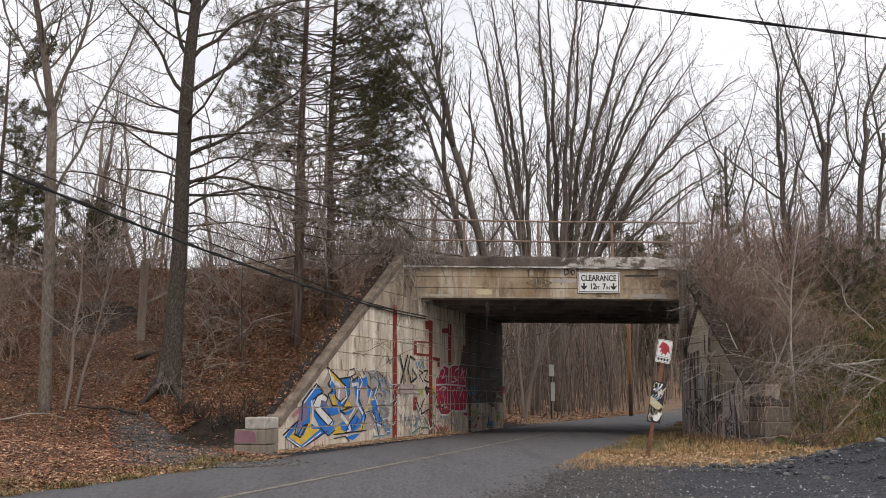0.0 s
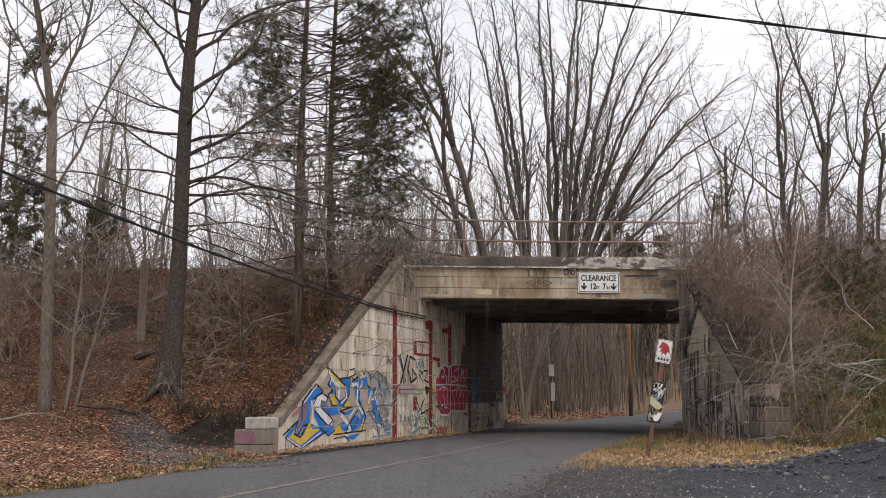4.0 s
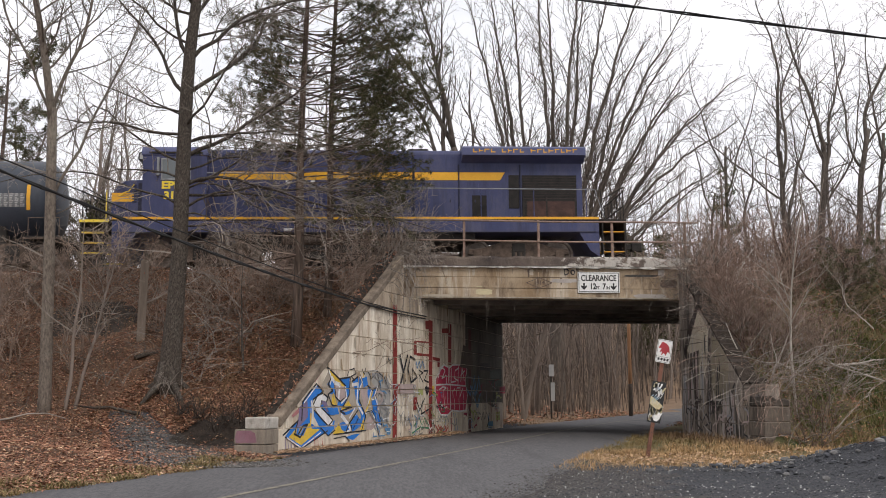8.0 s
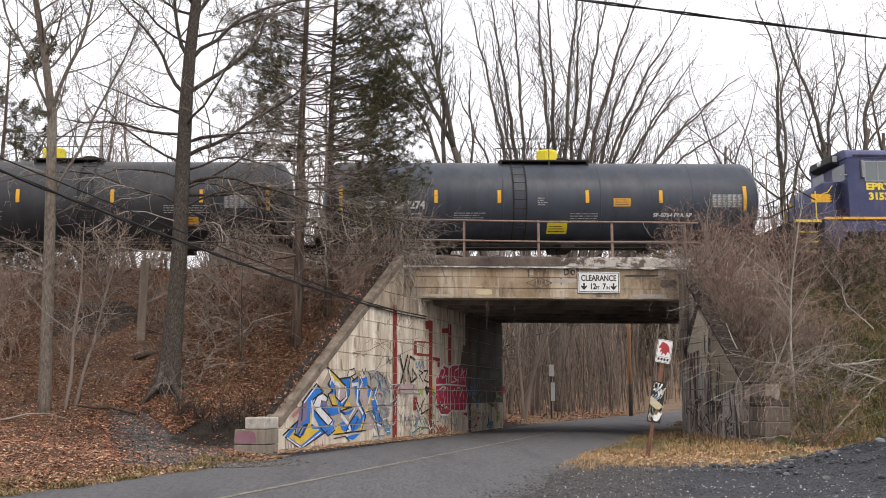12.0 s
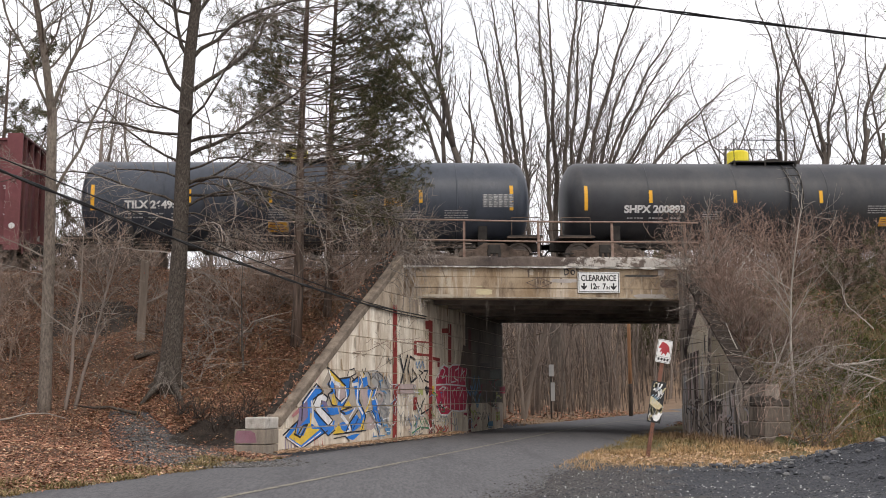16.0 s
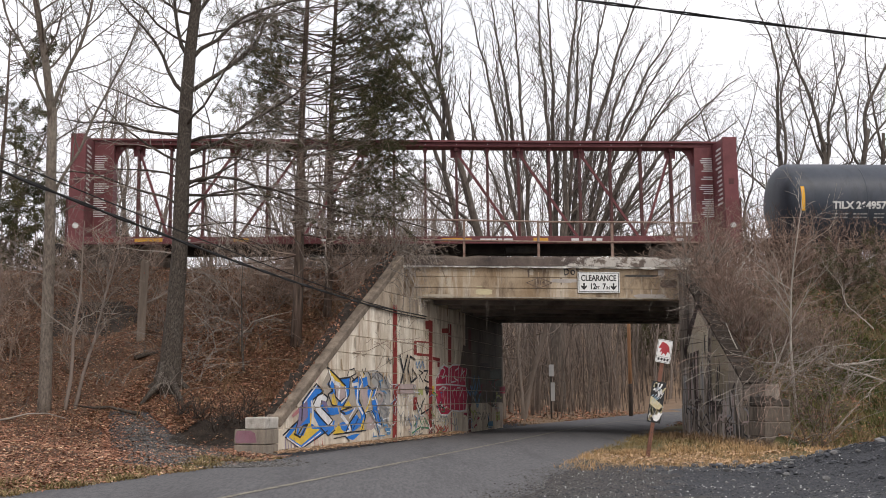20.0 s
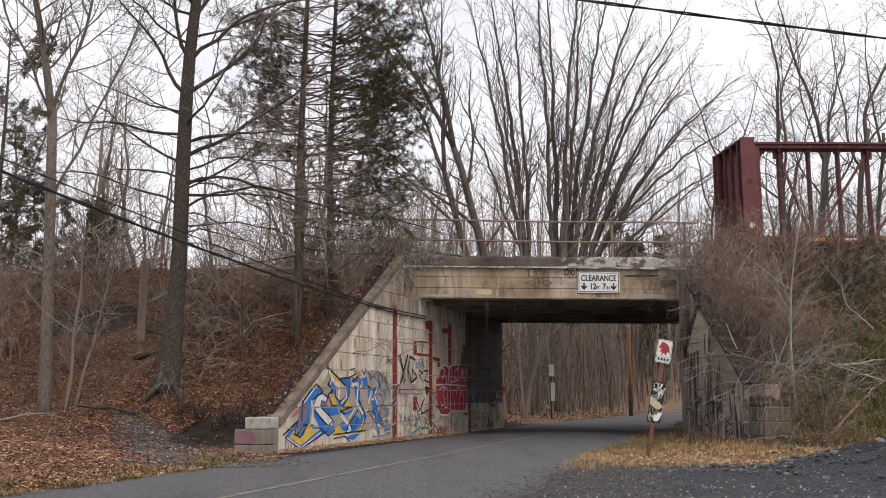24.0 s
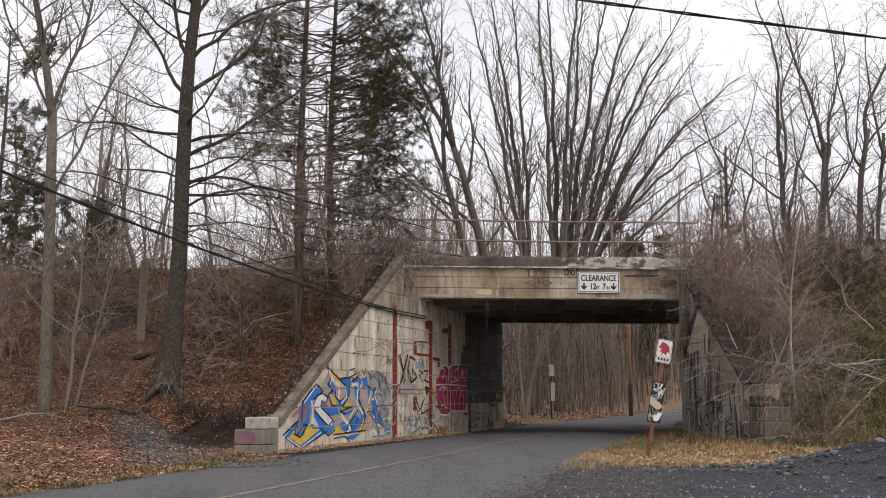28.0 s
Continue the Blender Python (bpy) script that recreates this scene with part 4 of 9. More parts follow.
            part("slat", Geo().box(X(13.1), X(14.96), yh + s * 0.012 - 0.008, yh + s * 0.012 + 0.008, z, z + 0.03), M["grille_slat"], gr)
        part("lower_grille", Geo().box(X(13.25), X(14.9), yh + s * 0.02 - 0.012, yh + s * 0.02 + 0.012, 1.76, 2.34), M["grille_rust"], gr, "rusty lower grille panel")
        for x in (13.1, 13.9, 14.9):
            part("grille_bar", Geo().box(X(x), X(x + 0.05), yh + s * 0.03 - 0.012, yh + s * 0.03 + 0.012, 1.75, 2.5), M["under"], gr)
        for x in (9.36, 10.9, 13.02):
            part("soot_pipe", Geo().rod((X(x), yh + s * 0.03, 1.66), (X(x), yh + s * 0.03, 3.62), 0.025, 6), M["blue_dark"], lo)
        # flared radiator box under the roof
        part("radiator_wing", Geo().prism([(s * 0.93, 3.68), (s * 1.42, 3.87), (s * 1.42, 4.12), (s * 1.3, 4.19), (s * 0.5, 4.2)], X(11.0), X(15.24), "x"), M["blue_roof"], lo, "flared radiator cowl with yellow lettering")
        bx = 11.36
        for count in (4, 4, 8):
            for k in range(count):
                w = 0.13 + 0.02 * ((k * 5 + count) % 3)
                part("lettering_bar", Geo().box(X(bx), X(bx + 0.035), s * 1.424 - 0.004, s * 1.424 + 0.004, 3.95, 4.08), M["yellow_dull"], lo)
                part("lettering_bar", Geo().box(X(bx + 0.035), X(bx + w), s * 1.424 - 0.004, s * 1.424 + 0.004, *((4.045, 4.08), (3.95, 3.985), (4.0, 4.035))[(k * 7 + count) % 3]), M["yellow_dull"], lo)
                bx += w + 0.055
            bx += 0.17
        # handrail along the walkway
        g = Geo().tube([Vector((X(0.1), s * 1.46, 3.2)), Vector((X(2.7), s * 1.46, 3.2)), Vector((X(5.3), s * 1.46, 3.2)), Vector((X(5.9), s * 1.46, 2.72)), Vector((X(15.5), s * 1.46, 2.66)), Vector((X(15.8), s * 1.46, 1.7))],
                       [0.02] * 6, 6)
        part("handrail", g, M["grey"], lo)
        for x in (3.0, 4.6, 6.2, 8.0, 9.8, 11.6, 13.4, 15.2):
            part("stanchion", Geo().rod((X(x), s * 1.46, 1.6), (X(x), s * 1.46, 2.7 if x > 5.5 else 3.2), 0.016, 6), M["blue"], lo)
        # battery boxes, air tanks and fuel tank
        part("air_reservoir", Geo().lathe([(X(4.9), 0.02), (X(4.95), 0.2), (X(7.9), 0.2), (X(7.95), 0.02)], 16, "x", (0, s * 1.25, 0.95)), M["truck"], lo, smooth=False)
        part("marker_plate", Geo().box(X(5.0), X(5.28), s * 1.52 - 0.01, s * 1.52 + 0.01, 1.24, 1.32), M["white"], lo)
    part("fuel_tank", round_box(X(4.6), X(9.9), 1.35, 0.35, 1.17, 0.2), M["under"], lo)
    part("equipment_rack", Geo().box(X(3.6), X(11.4), -1.3, 1.3, 0.9, 1.176), M["under"], lo)
    part("exhaust_stack", Geo().box(X(9.2), X(9.9), -0.3, 0.3, 4.16, 4.34), M["under"], lo, bevel=0.03)
    part("horn", Geo().lathe([(X(1.2), 0.03), (X(1.6), 0.03), (X(1.75), 0.09)], 10, "x", (0, -0.3, 4.28)), M["steel"], lo)
    part("cooling_fan_roof", Geo().box(X(11.2), X(15.2), -0.6, 0.6, 4.28, 4.33), M["under"], lo)
    for e, s in ((-0.7, -1), (15.6, 1)):
        pl = part("end_platform", Geo().box(X(min(e, e + s * 0.95)), X(max(e, e + s * 0.95)), -1.5, 1.5, 1.50, 1.6), M["under"], lo)
        part("pilot_plate", Geo().box(X(e + s * 0.86), X(e + s * 0.95), -1.45, 1.45, 0.35, 1.5), M["under"], lo)
        part("end_stripe", Geo().box(X(min(e, e + s * 0.95)), X(max(e, e + s * 0.95)), -1.515, -1.503, 1.53, 1.62), M["yellow_letter" if e < 0 else "under"], lo)
        for y in (-1.42, 1.42):
            for i in range(3):
                z = 0.5 + 0.34 * i
                part("step", Geo().box(X(min(e + s * 0.15, e + s * 0.85)), X(max(e + s * 0.15, e + s * 0.85)), y - 0.12, y + 0.12, z, z + 0.03), M["yellow_letter" if e < 0 else "yellow_dull"], pl)
            for k in (0.12, 0.88):
                part("step_side", Geo().box(X(e + s * k) - 0.015, X(e + s * k) + 0.015, y - 0.13, y + 0.13, 0.42, 1.5), M["under"], pl)
                part("grab_rail", Geo().rod((X(e + s * k), y, 1.55), (X(e + s * k), y, 2.62), 0.02, 6), M["yellow_letter"] if e < 0 and k < 0.5 else M["under"], lo)
        for z in (2.6, 2.1):
            part("platform_rail", Geo().rod((X(e + s * 0.9), -1.42, z), (X(e + s * 0.9), 1.42, z), 0.022, 6), M["under"], lo)
        for y in (-0.9, -0.4, 0.4, 0.9):
            part("rail_post", Geo().rod((X(e + s * 0.9), y, 1.6), (X(e + s * 0.9), y, 2.6), 0.02, 6), M["under"], lo)
        part("platform_rail", Geo().rod((X(e + s * 0.1), -1.42, 2.3), (X(e + s * 0.9), -1.42, 2.75), 0.022, 6), M["under"], lo)
        coupler(lo, X(e + s * 0.95), s)
    part("sill_skirt", Geo().prism([(X(-0.6), 1.2), (X(0.2), 1.2), (X(-0.2), 0.55), (X(-0.6), 0.35)], -1.5, 1.5), M["blue"], lo)
    part("sill_skirt", Geo().prism([(X(15.6), 1.2), (X(14.9), 1.2), (X(15.3), 0.55), (X(15.6), 0.35)], -1.5, 1.5), M["blue"], lo)
    bogie(lo, X(2.2), 0.508, 2.82, wheels, True)
    bogie(lo, X(12.9), 0.508, 2.82, wheels, True)
    return lo, wheels


TANK_R, TANK_Z = 1.46, 2.40


def on_tank(x, z, lift=0.006):
    dz = max(-TANK_R, min(TANK_R, z - TANK_Z))
    return (x, -math.sqrt(max(0.0, TANK_R ** 2 - dz * dz)) - lift, z)


def tank_decal(name, x0, x1, z0, z1, material, parent, label=""):
    g = Geo()
    n = 6
    for i in range(n + 1):
        z = z0 + (z1 - z0) * i / n
        g.v += [on_tank(x0, z), on_tank(x1, z), on_tank(x1, z, -0.01), on_tank(x0, z, -0.01)]
    g.f = [(4 * i, 4 * i + 1, 4 * i + 5, 4 * i + 4) for i in range(n)] + [(4 * i + 1, 4 * i + 2, 4 * i + 6, 4 * i + 5) for i in range(n)] + [(4 * i + 3, 4 * i, 4 * i + 4, 4 * i + 7) for i in range(n)]
    return part(name, g, material, parent, label)


def tank_text(text, x, z, size, parent, squeeze=1.0):
    ob = lettering(text, size, M["white_dull"], parent, Matrix.Identity(4), squeeze=squeeze, weight=0.038)
    for v in ob.data.vertices:
        v.co = on_tank(x + v.co.x, z + v.co.y, 0.008 + v.co.z)


def tank_car(label, mark, half, marks_x, dome_x, text_x, ladder_x, dome_mat, placards, shell="black_blue", text_z=2.12, text_w=1.0, dome=(-0.6, 1.5, 1.55)):
    wheels = []
    car = thing("tank_car", label, "tank car", group="tank cars of the train")
    prof = [(-half, 0.05)] + [(-half + 0.55 * (1 - math.cos(a)), TANK_R * math.sin(a) ** 0.75) for a in [i * math.pi / 2 / 8 for i in range(1, 9)]]
    prof += [(half - 0.55 * (1 - math.cos(a)), TANK_R * math.sin(a) ** 0.75) for a in [i * math.pi / 2 / 8 for i in range(8, 0, -1)]] + [(half, 0.05)]
    tank = part("tank", Geo().lathe(prof, 48, "x", (0, 0, TANK_Z)), M[shell], car, smooth=True)
    for x in (-half * 0.62, -half * 0.2, half * 0.24, half * 0.66):
        part("weld_seam", Geo().lathe([(x - 0.02, TANK_R + 0.004), (x + 0.02, TANK_R + 0.004)], 48, "x", (0, 0, TANK_Z)), M[shell], tank, smooth=True)
    for x in marks_x:
        tall = abs(x) > half * 0.85
        tank_decal("reflector_strip", x - 0.06, x + 0.06, 1.95 if tall else 2.20, 2.80 if tall else 2.64, M["yellow"], car, "yellow reflective strip")
    tank_text(mark, text_x, text_z, 0.34, car, text_w)
    for r, (z, w) in enumerate(((text_z - 0.3, 1.9), (text_z - 0.42, 1.9))):
        for u, l in ((-0.95, 0.06), (-0.86, 0.1), (-0.70, 0.07), (-0.6, 0.06), (-0.51, 0.12), (-0.2, 0.09), (-0.08, 0.1), (0.05, 0.07), (0.15, 0.14), (0.55, 0.1), (0.68, 0.08), (0.79, 0.12)):
            tank_decal("stencil_bar", text_x + u, text_x + u + l, z, z + 0.045, M["stencil"], car)
    for x, w, z0, z1, key in placards:
        if key == "panel":
            panel = tank_decal("data_panel", x, x + w, z0, z1, M["stencil_ground"], car, "grey panel of small stencilled data")
            for i in range(8):
                for k in range(6):
                    tank_decal("data_bar", x + 0.03 + k * w / 6, x + k * w / 6 + w / (6.6 + (i * 3 + k * 5) % 4), z0 + 0.015 + i * (z1 - z0) / 8, z0 + 0.05 + i * (z1 - z0) / 8, M["stencil"], panel)
        elif key == "stencil":
            for i in range(4):
                u = x
                while u < x + w * (1 - 0.06 * (i % 3)):
                    l = 0.05 + 0.03 * ((i * 7 + int(u * 31)) % 4)
                    tank_decal("stencil_bar", u, u + l, z0 + i * 0.075, z0 + i * 0.075 + 0.03, M["stencil"], car)
                    u += l + 0.035
        else:
            pl = tank_decal("placard", x, x + w, z0, z1, M[key], car, "orange-yellow placard")
            for i in range(3):
                tank_decal("placard_bar", x + 0.06, x + w - 0.08 - 0.05 * i, z0 + 0.06 + i * 0.075, z0 + 0.085 + i * 0.075, M["rust"], pl)
    # top platform with protective housing and railing
    px0, px1 = dome_x - dome[1], dome_x + dome[2]
    plat = part("top_platform", Geo().box(px0, px1, -0.78, 0.78, 3.80, 3.85), M["under"], car)
    part("housing", Geo().lathe([(3.86, 0.38), (4.28, 0.38), (4.33, 0.34)], 20, "z", (dome_x + dome[0], 0, 0)), M[dome_mat], car, "bright yellow valve housing")
    part("manway", Geo().lathe([(3.84, 0.3), (4.02, 0.3), (4.06, 0.2)], 18, "z", (dome_x + 0.55, 0, 0)), M["under"], car)
    for x in (px0 + 0.05, dome_x, px1 - 0.05):
        for y in (-0.74, 0.74):
            part("platform_leg", Geo().box(x - 0.03, x + 0.03, y - 0.03, y + 0.03, 3.55, 3.82), M["under"], car)
            part("rail_post", Geo().rod((x, y, 3.86), (x, y, 4.6), 0.014, 6), M["under"], plat)
    for y in (-0.74, 0.74):
        for z in (4.6,):
            part("rail_bar", Geo().rod((px0 + 0.05, y, z), (px1 - 0.05, y, z), 0.016, 6), M["under"], plat)
    for dx in (-0.22, 0.22):
        pts = [Vector(on_tank(ladder_x + dx, z, 0.09)) for z in (1.0, 1.4, 1.9, 2.5, 3.0, 3.4, 3.7, 3.83)]
        part("ladder_rail", Geo().tube(pts, [0.022] * len(pts), 6), M["under"], car)
    for i in range(9):
        z = 1.1 + i * 0.3
        part("ladder_rung", Geo().rod(on_tank(ladder_x - 0.22, z, 0.09), on_tank(ladder_x + 0.22, z, 0.09), 0.013, 5), M["under"], car)
    for s in (-1, 1):
        e = s * (half - 0.15)
        part("stub_sill", Geo().box(min(e - s * 2.6, e + s * 0.4), max(e - s * 2.6, e + s * 0.4), -0.2, 0.2, 0.72, 1.15), M["under"], car)
        part("saddle", Geo().prism([(-1.0, 0.75), (1.0, 0.75), (1.15, 1.7), (0.7, 1.32), (0, 1.14), (-0.7, 1.32), (-1.15, 1.7)], e - s * 1.55 - 0.15, e - s * 1.55 + 0.15, "x"), M["under"], car)
        part("end_deck", Geo().box(min(e - s * 0.7, e + s * 0.45), max(e - s * 0.7, e + s * 0.45), -1.4, 1.4, 1.04, 1.1), M["under"], car)
        for y in (-1.38, 1.38):
            for k in (-0.6, 0.4):
                part("deck_post", Geo().rod((e + s * k, y, 1.1), (e + s * k, y, 1.7), 0.016, 6), M["truck"], car)
            part("deck_rail", Geo().rod((e - s * 0.6, y, 1.7), (e + s * 0.4, y, 1.7), 0.016, 6), M["truck"], car)
            part("deck_edge", Geo().box(min(e - s * 0.75, e + s * 0.48), max(e - s * 0.75, e + s * 0.48), y - 0.02, y + 0.02, 1.0, 1.06), M["truck"], car)
            part("sill_step", Geo().box(e + s * 0.2 - 0.2, e + s * 0.2 + 0.2, y - 0.1, y + 0.1, 0.45, 0.48), M["under"], car)
        coupler(car, e + s * 0.4, s)
        bogie(car, s * (half - 1.32), 0.457, 1.78, wheels)
    part("underframe_beam", Geo().box(-half + 2.2, half - 2.2, -0.3, 0.3, 0.80, 1.06), M["under"], car, bevel=0.02)
    for x in (-half * 0.45, half * 0.1, half * 0.5):
        part("brake_hanger", Geo().box(x - 0.25, x + 0.25, -0.8, 0.8, 0.72, 0.98), M["under"], car, bevel=0.03)
    for z in (0.74, 0.86):
        part("brake_rod", Geo().rod((-half + 1.6, -0.9, z), (half - 1.6, -0.9, z), 0.022, 6), M["under"], car)
    part("bottom_outlet", Geo().lathe([(0.62, 0.14), (0.9, 0.2), (1.15, 0.3)], 14, "z", (0.3, 0, 0)), M["under"], car)
    part("brake_cylinder", Geo().lathe([(-2.6, 0.05), (-2.55, 0.16), (-2.0, 0.16), (-1.95, 0.05)], 14, "x", (0, -0.5, 0.9)), M["under"], car)
    part("brake_pipe", Geo().rod((-half + 1.0, -0.75, 0.98), (half - 1.0, -0.75, 0.98), 0.03, 6), M["under"], car)
    return car, wheels


def centerbeam_car():
    wheels = []
    car = thing("centerbeam_flatcar", "empty maroon centerbeam lumber flatcar with bulkhead ends", "flatcar")
    H = 11.27
    part("deck", Geo().box(-H, H, -1.42, 1.42, 0.98, 1.06), M["maroon_dark"], car)
    for s in (-1, 1):
        y = s * 1.45
        part("side_sill", Geo().box(-H, H, y - 0.05, y + 0.05, 0.80, 1.05), M["maroon"], car, bevel=0.01)
        for x, w, key in ((-9.1, 0.9, "yellow_dull"), (-5.9, 0.5, "yellow_dull"), (1.0, 1.0, "yellow_dull"), (4.1, 0.5, "yellow_dull"), (-10.3, 0.5, "red")):
            part("sill_reflector", Geo().box(x, x + w, y + s * 0.05 - 0.006, y + s * 0.05 + 0.006, 0.88, 0.99), M[key], car)
        for x, w in ((2.3, 0.18), (2.5, 0.16), (2.68, 0.16), (2.9, 0.14), (3.1, 0.3), (5.4, 0.25), (5.8, 0.3), (6.25, 0.2), (-0.6, 0.3), (-7.8, 0.5), (-3.0, 0.4), (9.0, 0.35)):
            part("lettering_bar", Geo().box(x, x + w, y + s * 0.05 - 0.005, y + s * 0.05 + 0.005, 0.89, 0.97), M["white_dull"], car)
    part("centre_sill", Geo().box(-H - 0.3, H + 0.3, -0.3, 0.3, 0.6, 0.98), M["under"], car)
    part("top_chord", Geo().box(-H + 0.3, H - 0.3, -0.3, 0.3, 4.42, 4.60), M["maroon"], car, bevel=0.02)
    for s in (-1, 1):
        part("chord_flange", Geo().box(-H + 0.3, H - 0.3, s * 0.34 - 0.05, s * 0.34 + 0.05, 4.56, 4.63), M["maroon"], car)
    n = 18
    xs = [-9.35 + 18.7 * i / (n - 1) for i in range(n)]
    for i, x in enumerate(xs):
        for s in (-1, 1):
            part("post", Geo().box(x - 0.035, x + 0.035, s * 0.1 - 0.03, s * 0.1 + 0.03, 1.0, 4.43), M["maroon_dark"], car)
            part("rivet", Geo().lathe([(s * 0.30, 0.02), (s * 0.312, 0.02)], 8, "y", (x, 0, 4.5)), M["white_dull"], car)
        part("tie_plate", Geo().box(x - 0.07, x + 0.07, -0.16, 0.16, 4.3, 4.42), M["maroon"], car)
    for top, foot in ((0, 1), (3, 1), (5, 3), (7, 5), (10, 12), (12, 14), (14, 16), (17, 16)):
        p, q = (xs[top], 0, 4.3), (xs[foot], 0, 1.05)
        part("diagonal", Geo().bar(p, q, 0.08, 0.085), M["maroon"], car)
        for e in (p, q):
            part("gusset", Geo().prism([(e[0] - 0.2, e[2] - 0.22), (e[0] + 0.2, e[2] - 0.22), (e[0] + 0.2, e[2] + 0.1), (e[0] - 0.2, e[2] + 0.1)], -0.015, 0.015), M["maroon"], car)
    for s in (-1, 1):
        x0, x1 = s * 11.27, s * 10.77
        a, b = min(x0, x1), max(x0, x1)
        bh = part("bulkhead", Geo().box(s * 10.85 - 0.04, s * 10.85 + 0.04, -1.46, 1.46, 0.82, 4.50), M["maroon"], car, "tall maroon end bulkhead")
        for y in (-1.48, 1.48):
            part("bulkhead_flange", Geo().box(a, b, y - 0.03, y + 0.03, 0.62, 4.52), M["maroon"], bh, bevel=0.01)
            part("flange_bracket", Geo().box((a + b) / 2 - 0.09, (a + b) / 2 + 0.09, y - 0.04, y + 0.04, 2.85, 3.05), M["maroon_dark"], bh)
            part("flange_badge", Geo().lathe([(y - 0.036, 0.1), (y + 0.036, 0.1)], 16, "y", ((a + b) / 2, 0, 1.42)), M["white_dull"], bh)
        # ribs, top and foot take darker maroon to colour in the recess's shade
        for k in range(4):
            y = -1.05 + 0.7 * k
            part("bulkhead_rib", Geo().box(s * 11.2 - 0.06, s * 11.2 + 0.06, y - 0.03, y + 0.03, 0.85, 4.46), M["maroon_dark"], bh)
        part("bulkhead_top", Geo().box(min(s * 10.9, s * 11.25), max(s * 10.9, s * 11.25), -1.44, 1.44, 4.44, 4.50), M["maroon_dark"], bh)
        part("bulkhead_foot", Geo().box(min(s * 10.9, s * 11.25), max(s * 10.9, s * 11.25), -1.44, 1.44, 0.70, 0.86), M["maroon_dark"], bh)
        web = part("end_web", Geo().box(min(s * 10.8, s * 10.15), max(s * 10.8, s * 10.15), -0.3, 0.3, 1.06, 4.42), M["maroon"], car)
        gus = Geo().prism([(s * 10.15, 4.42), (s * 9.75, 4.42), (s * 9.98, 4.2), (s * 10.15, 3.8)], -0.05, 0.05)
        part("web_gusset", gus, M["maroon"], car)
        z = 4.0
        rng = random.Random(7)
        while z > 1.9:
            w = 0.5 * (0.6 + 0.4 * rng.random())
            for y in (-0.304, 0.304):
                xa = s * 10.75 if s > 0 else s * 10.75
                part("stencil_bar", Geo().box(min(s * 10.78, s * (10.78 - w)), max(s * 10.78, s * (10.78 - w)), y - 0.003, y + 0.003, z, z + 0.035), M["white_dull"], web)
            z -= 0.075 if rng.random() < 0.8 else 0.22
        z = 4.15
        while z > 2.2:
            w = 0.6 * (0.5 + 0.5 * rng.random())
            part("stencil_bar", Geo().box(s * 10.805 - 0.004, s * 10.805 + 0.004, -1.2, -1.2 + w, z, z + 0.07), M["white_dull"], bh)
            z -= 0.16
        coupler(car, s * 11.35, s)
        bogie(car, s * 9.6, 0.457, 1.78, wheels)
        part("end_ladder", Geo().box(s * 11.35 - 0.03, s * 11.35 + 0.03, -1.4, -1.36, 0.5, 2.4), M["maroon_dark"], car)
        part("tail_lamp", Geo().lathe([(s * 11.35, 0.07), (s * 11.41, 0.07)], 12, "x", (0, 1.0, 1.25)), M["red"], car)
    part("brake_reservoir", Geo().lathe([(3.2, 0.05), (3.25, 0.2), (4.4, 0.2), (4.45, 0.05)], 14, "x", (0, -0.7, 0.72)), M["under"], car)
    return car, wheels


loco, loco_w = locomotive()
tank_a, tank_aw = tank_car("black tank car with white lettering and yellow reflector strips", "GATX 224274", 7.62, (-7.0, -3.81, -1.66, 1.36, 3.91, 6.86), 0.2, -5.2, -0.95, "lemon",
                           ((2.26, 0.6, 2.08, 2.36, "yellow_dull"), (5.7, 1.05, 2.05, 2.5, "panel"), (0.0, 0.7, 1.22, 1.62, "lemon"), (0.78, 0.95, 1.6, 1.9, "stencil"), (-3.2, 1.0, 1.62, 1.92, "stencil"), (-0.35, 0.25, 2.12, 2.2, "stencil")), dome=(0.05, 1.75, 1.4))
tank_b, tank_bw = tank_car("glossy black tank car with yellow reflector strips and white lettering", "SHPX 200893", 7.36, (-6.74, -4.5, -1.54, 1.5, 4.4, 6.6), -0.15, -4.36, 0.62, "lemon",
                           ((3.17, 1.4, 1.86, 2.1, "stencil"), (3.63, 0.66, 1.44, 1.74, "yellow_dull"), (-2.68, 0.6, 1.66, 1.9, "stencil"), (5.14, 1.03, 2.02, 2.46, "panel")), shell="black", text_z=1.98, text_w=1.1, dome=(-0.7, 1.15, 1.15))
tank_c, tank_cw = tank_car("black tank car with yellow valve housing and white lettering", "TILX 264957", 7.62, (-7.03, -3.89, -1.22, 1.6, 3.8, 6.88), 0.05, -5.03, 0.82, "lemon",
                           ((2.56, 0.62, 2.08, 2.36, "yellow_dull"), (5.9, 1.05, 2.05, 2.5, "panel"), (1.3, 0.9, 1.65, 1.95, "stencil"), (-1.3, 1.05, 1.72, 2.0, "stencil"), (-1.32, 0.68, 1.28, 1.58, "yellow_dull"), (2.9, 0.9, 1.68, 1.9, "stencil"), (4.6, 0.8, 1.7, 1.95, "stencil")), text_w=1.05, dome=(-0.5, 1.1, 1.2))
tank_text("SR-8754 FRA AP", 4.32, 1.79, 0.17, tank_a, 1.15)
beam, beam_w = centerbeam_car()
# each car, its wheels, and where its middle stands at twelve seconds
TRAIN = ((loco, loco_w, 23.42), (tank_a, tank_aw, 6.03), (tank_b, tank_bw, -9.99), (tank_c, tank_cw, -26.17), (beam, beam_w, -46.76))


# ---- trees and bushes ----
def unit(rng):
    while True:
        v = Vector((rng.uniform(-1, 1), rng.uniform(-1, 1), rng.uniform(-1, 1)))
        if 0.05 < v.length < 1:
            return v.normalized()


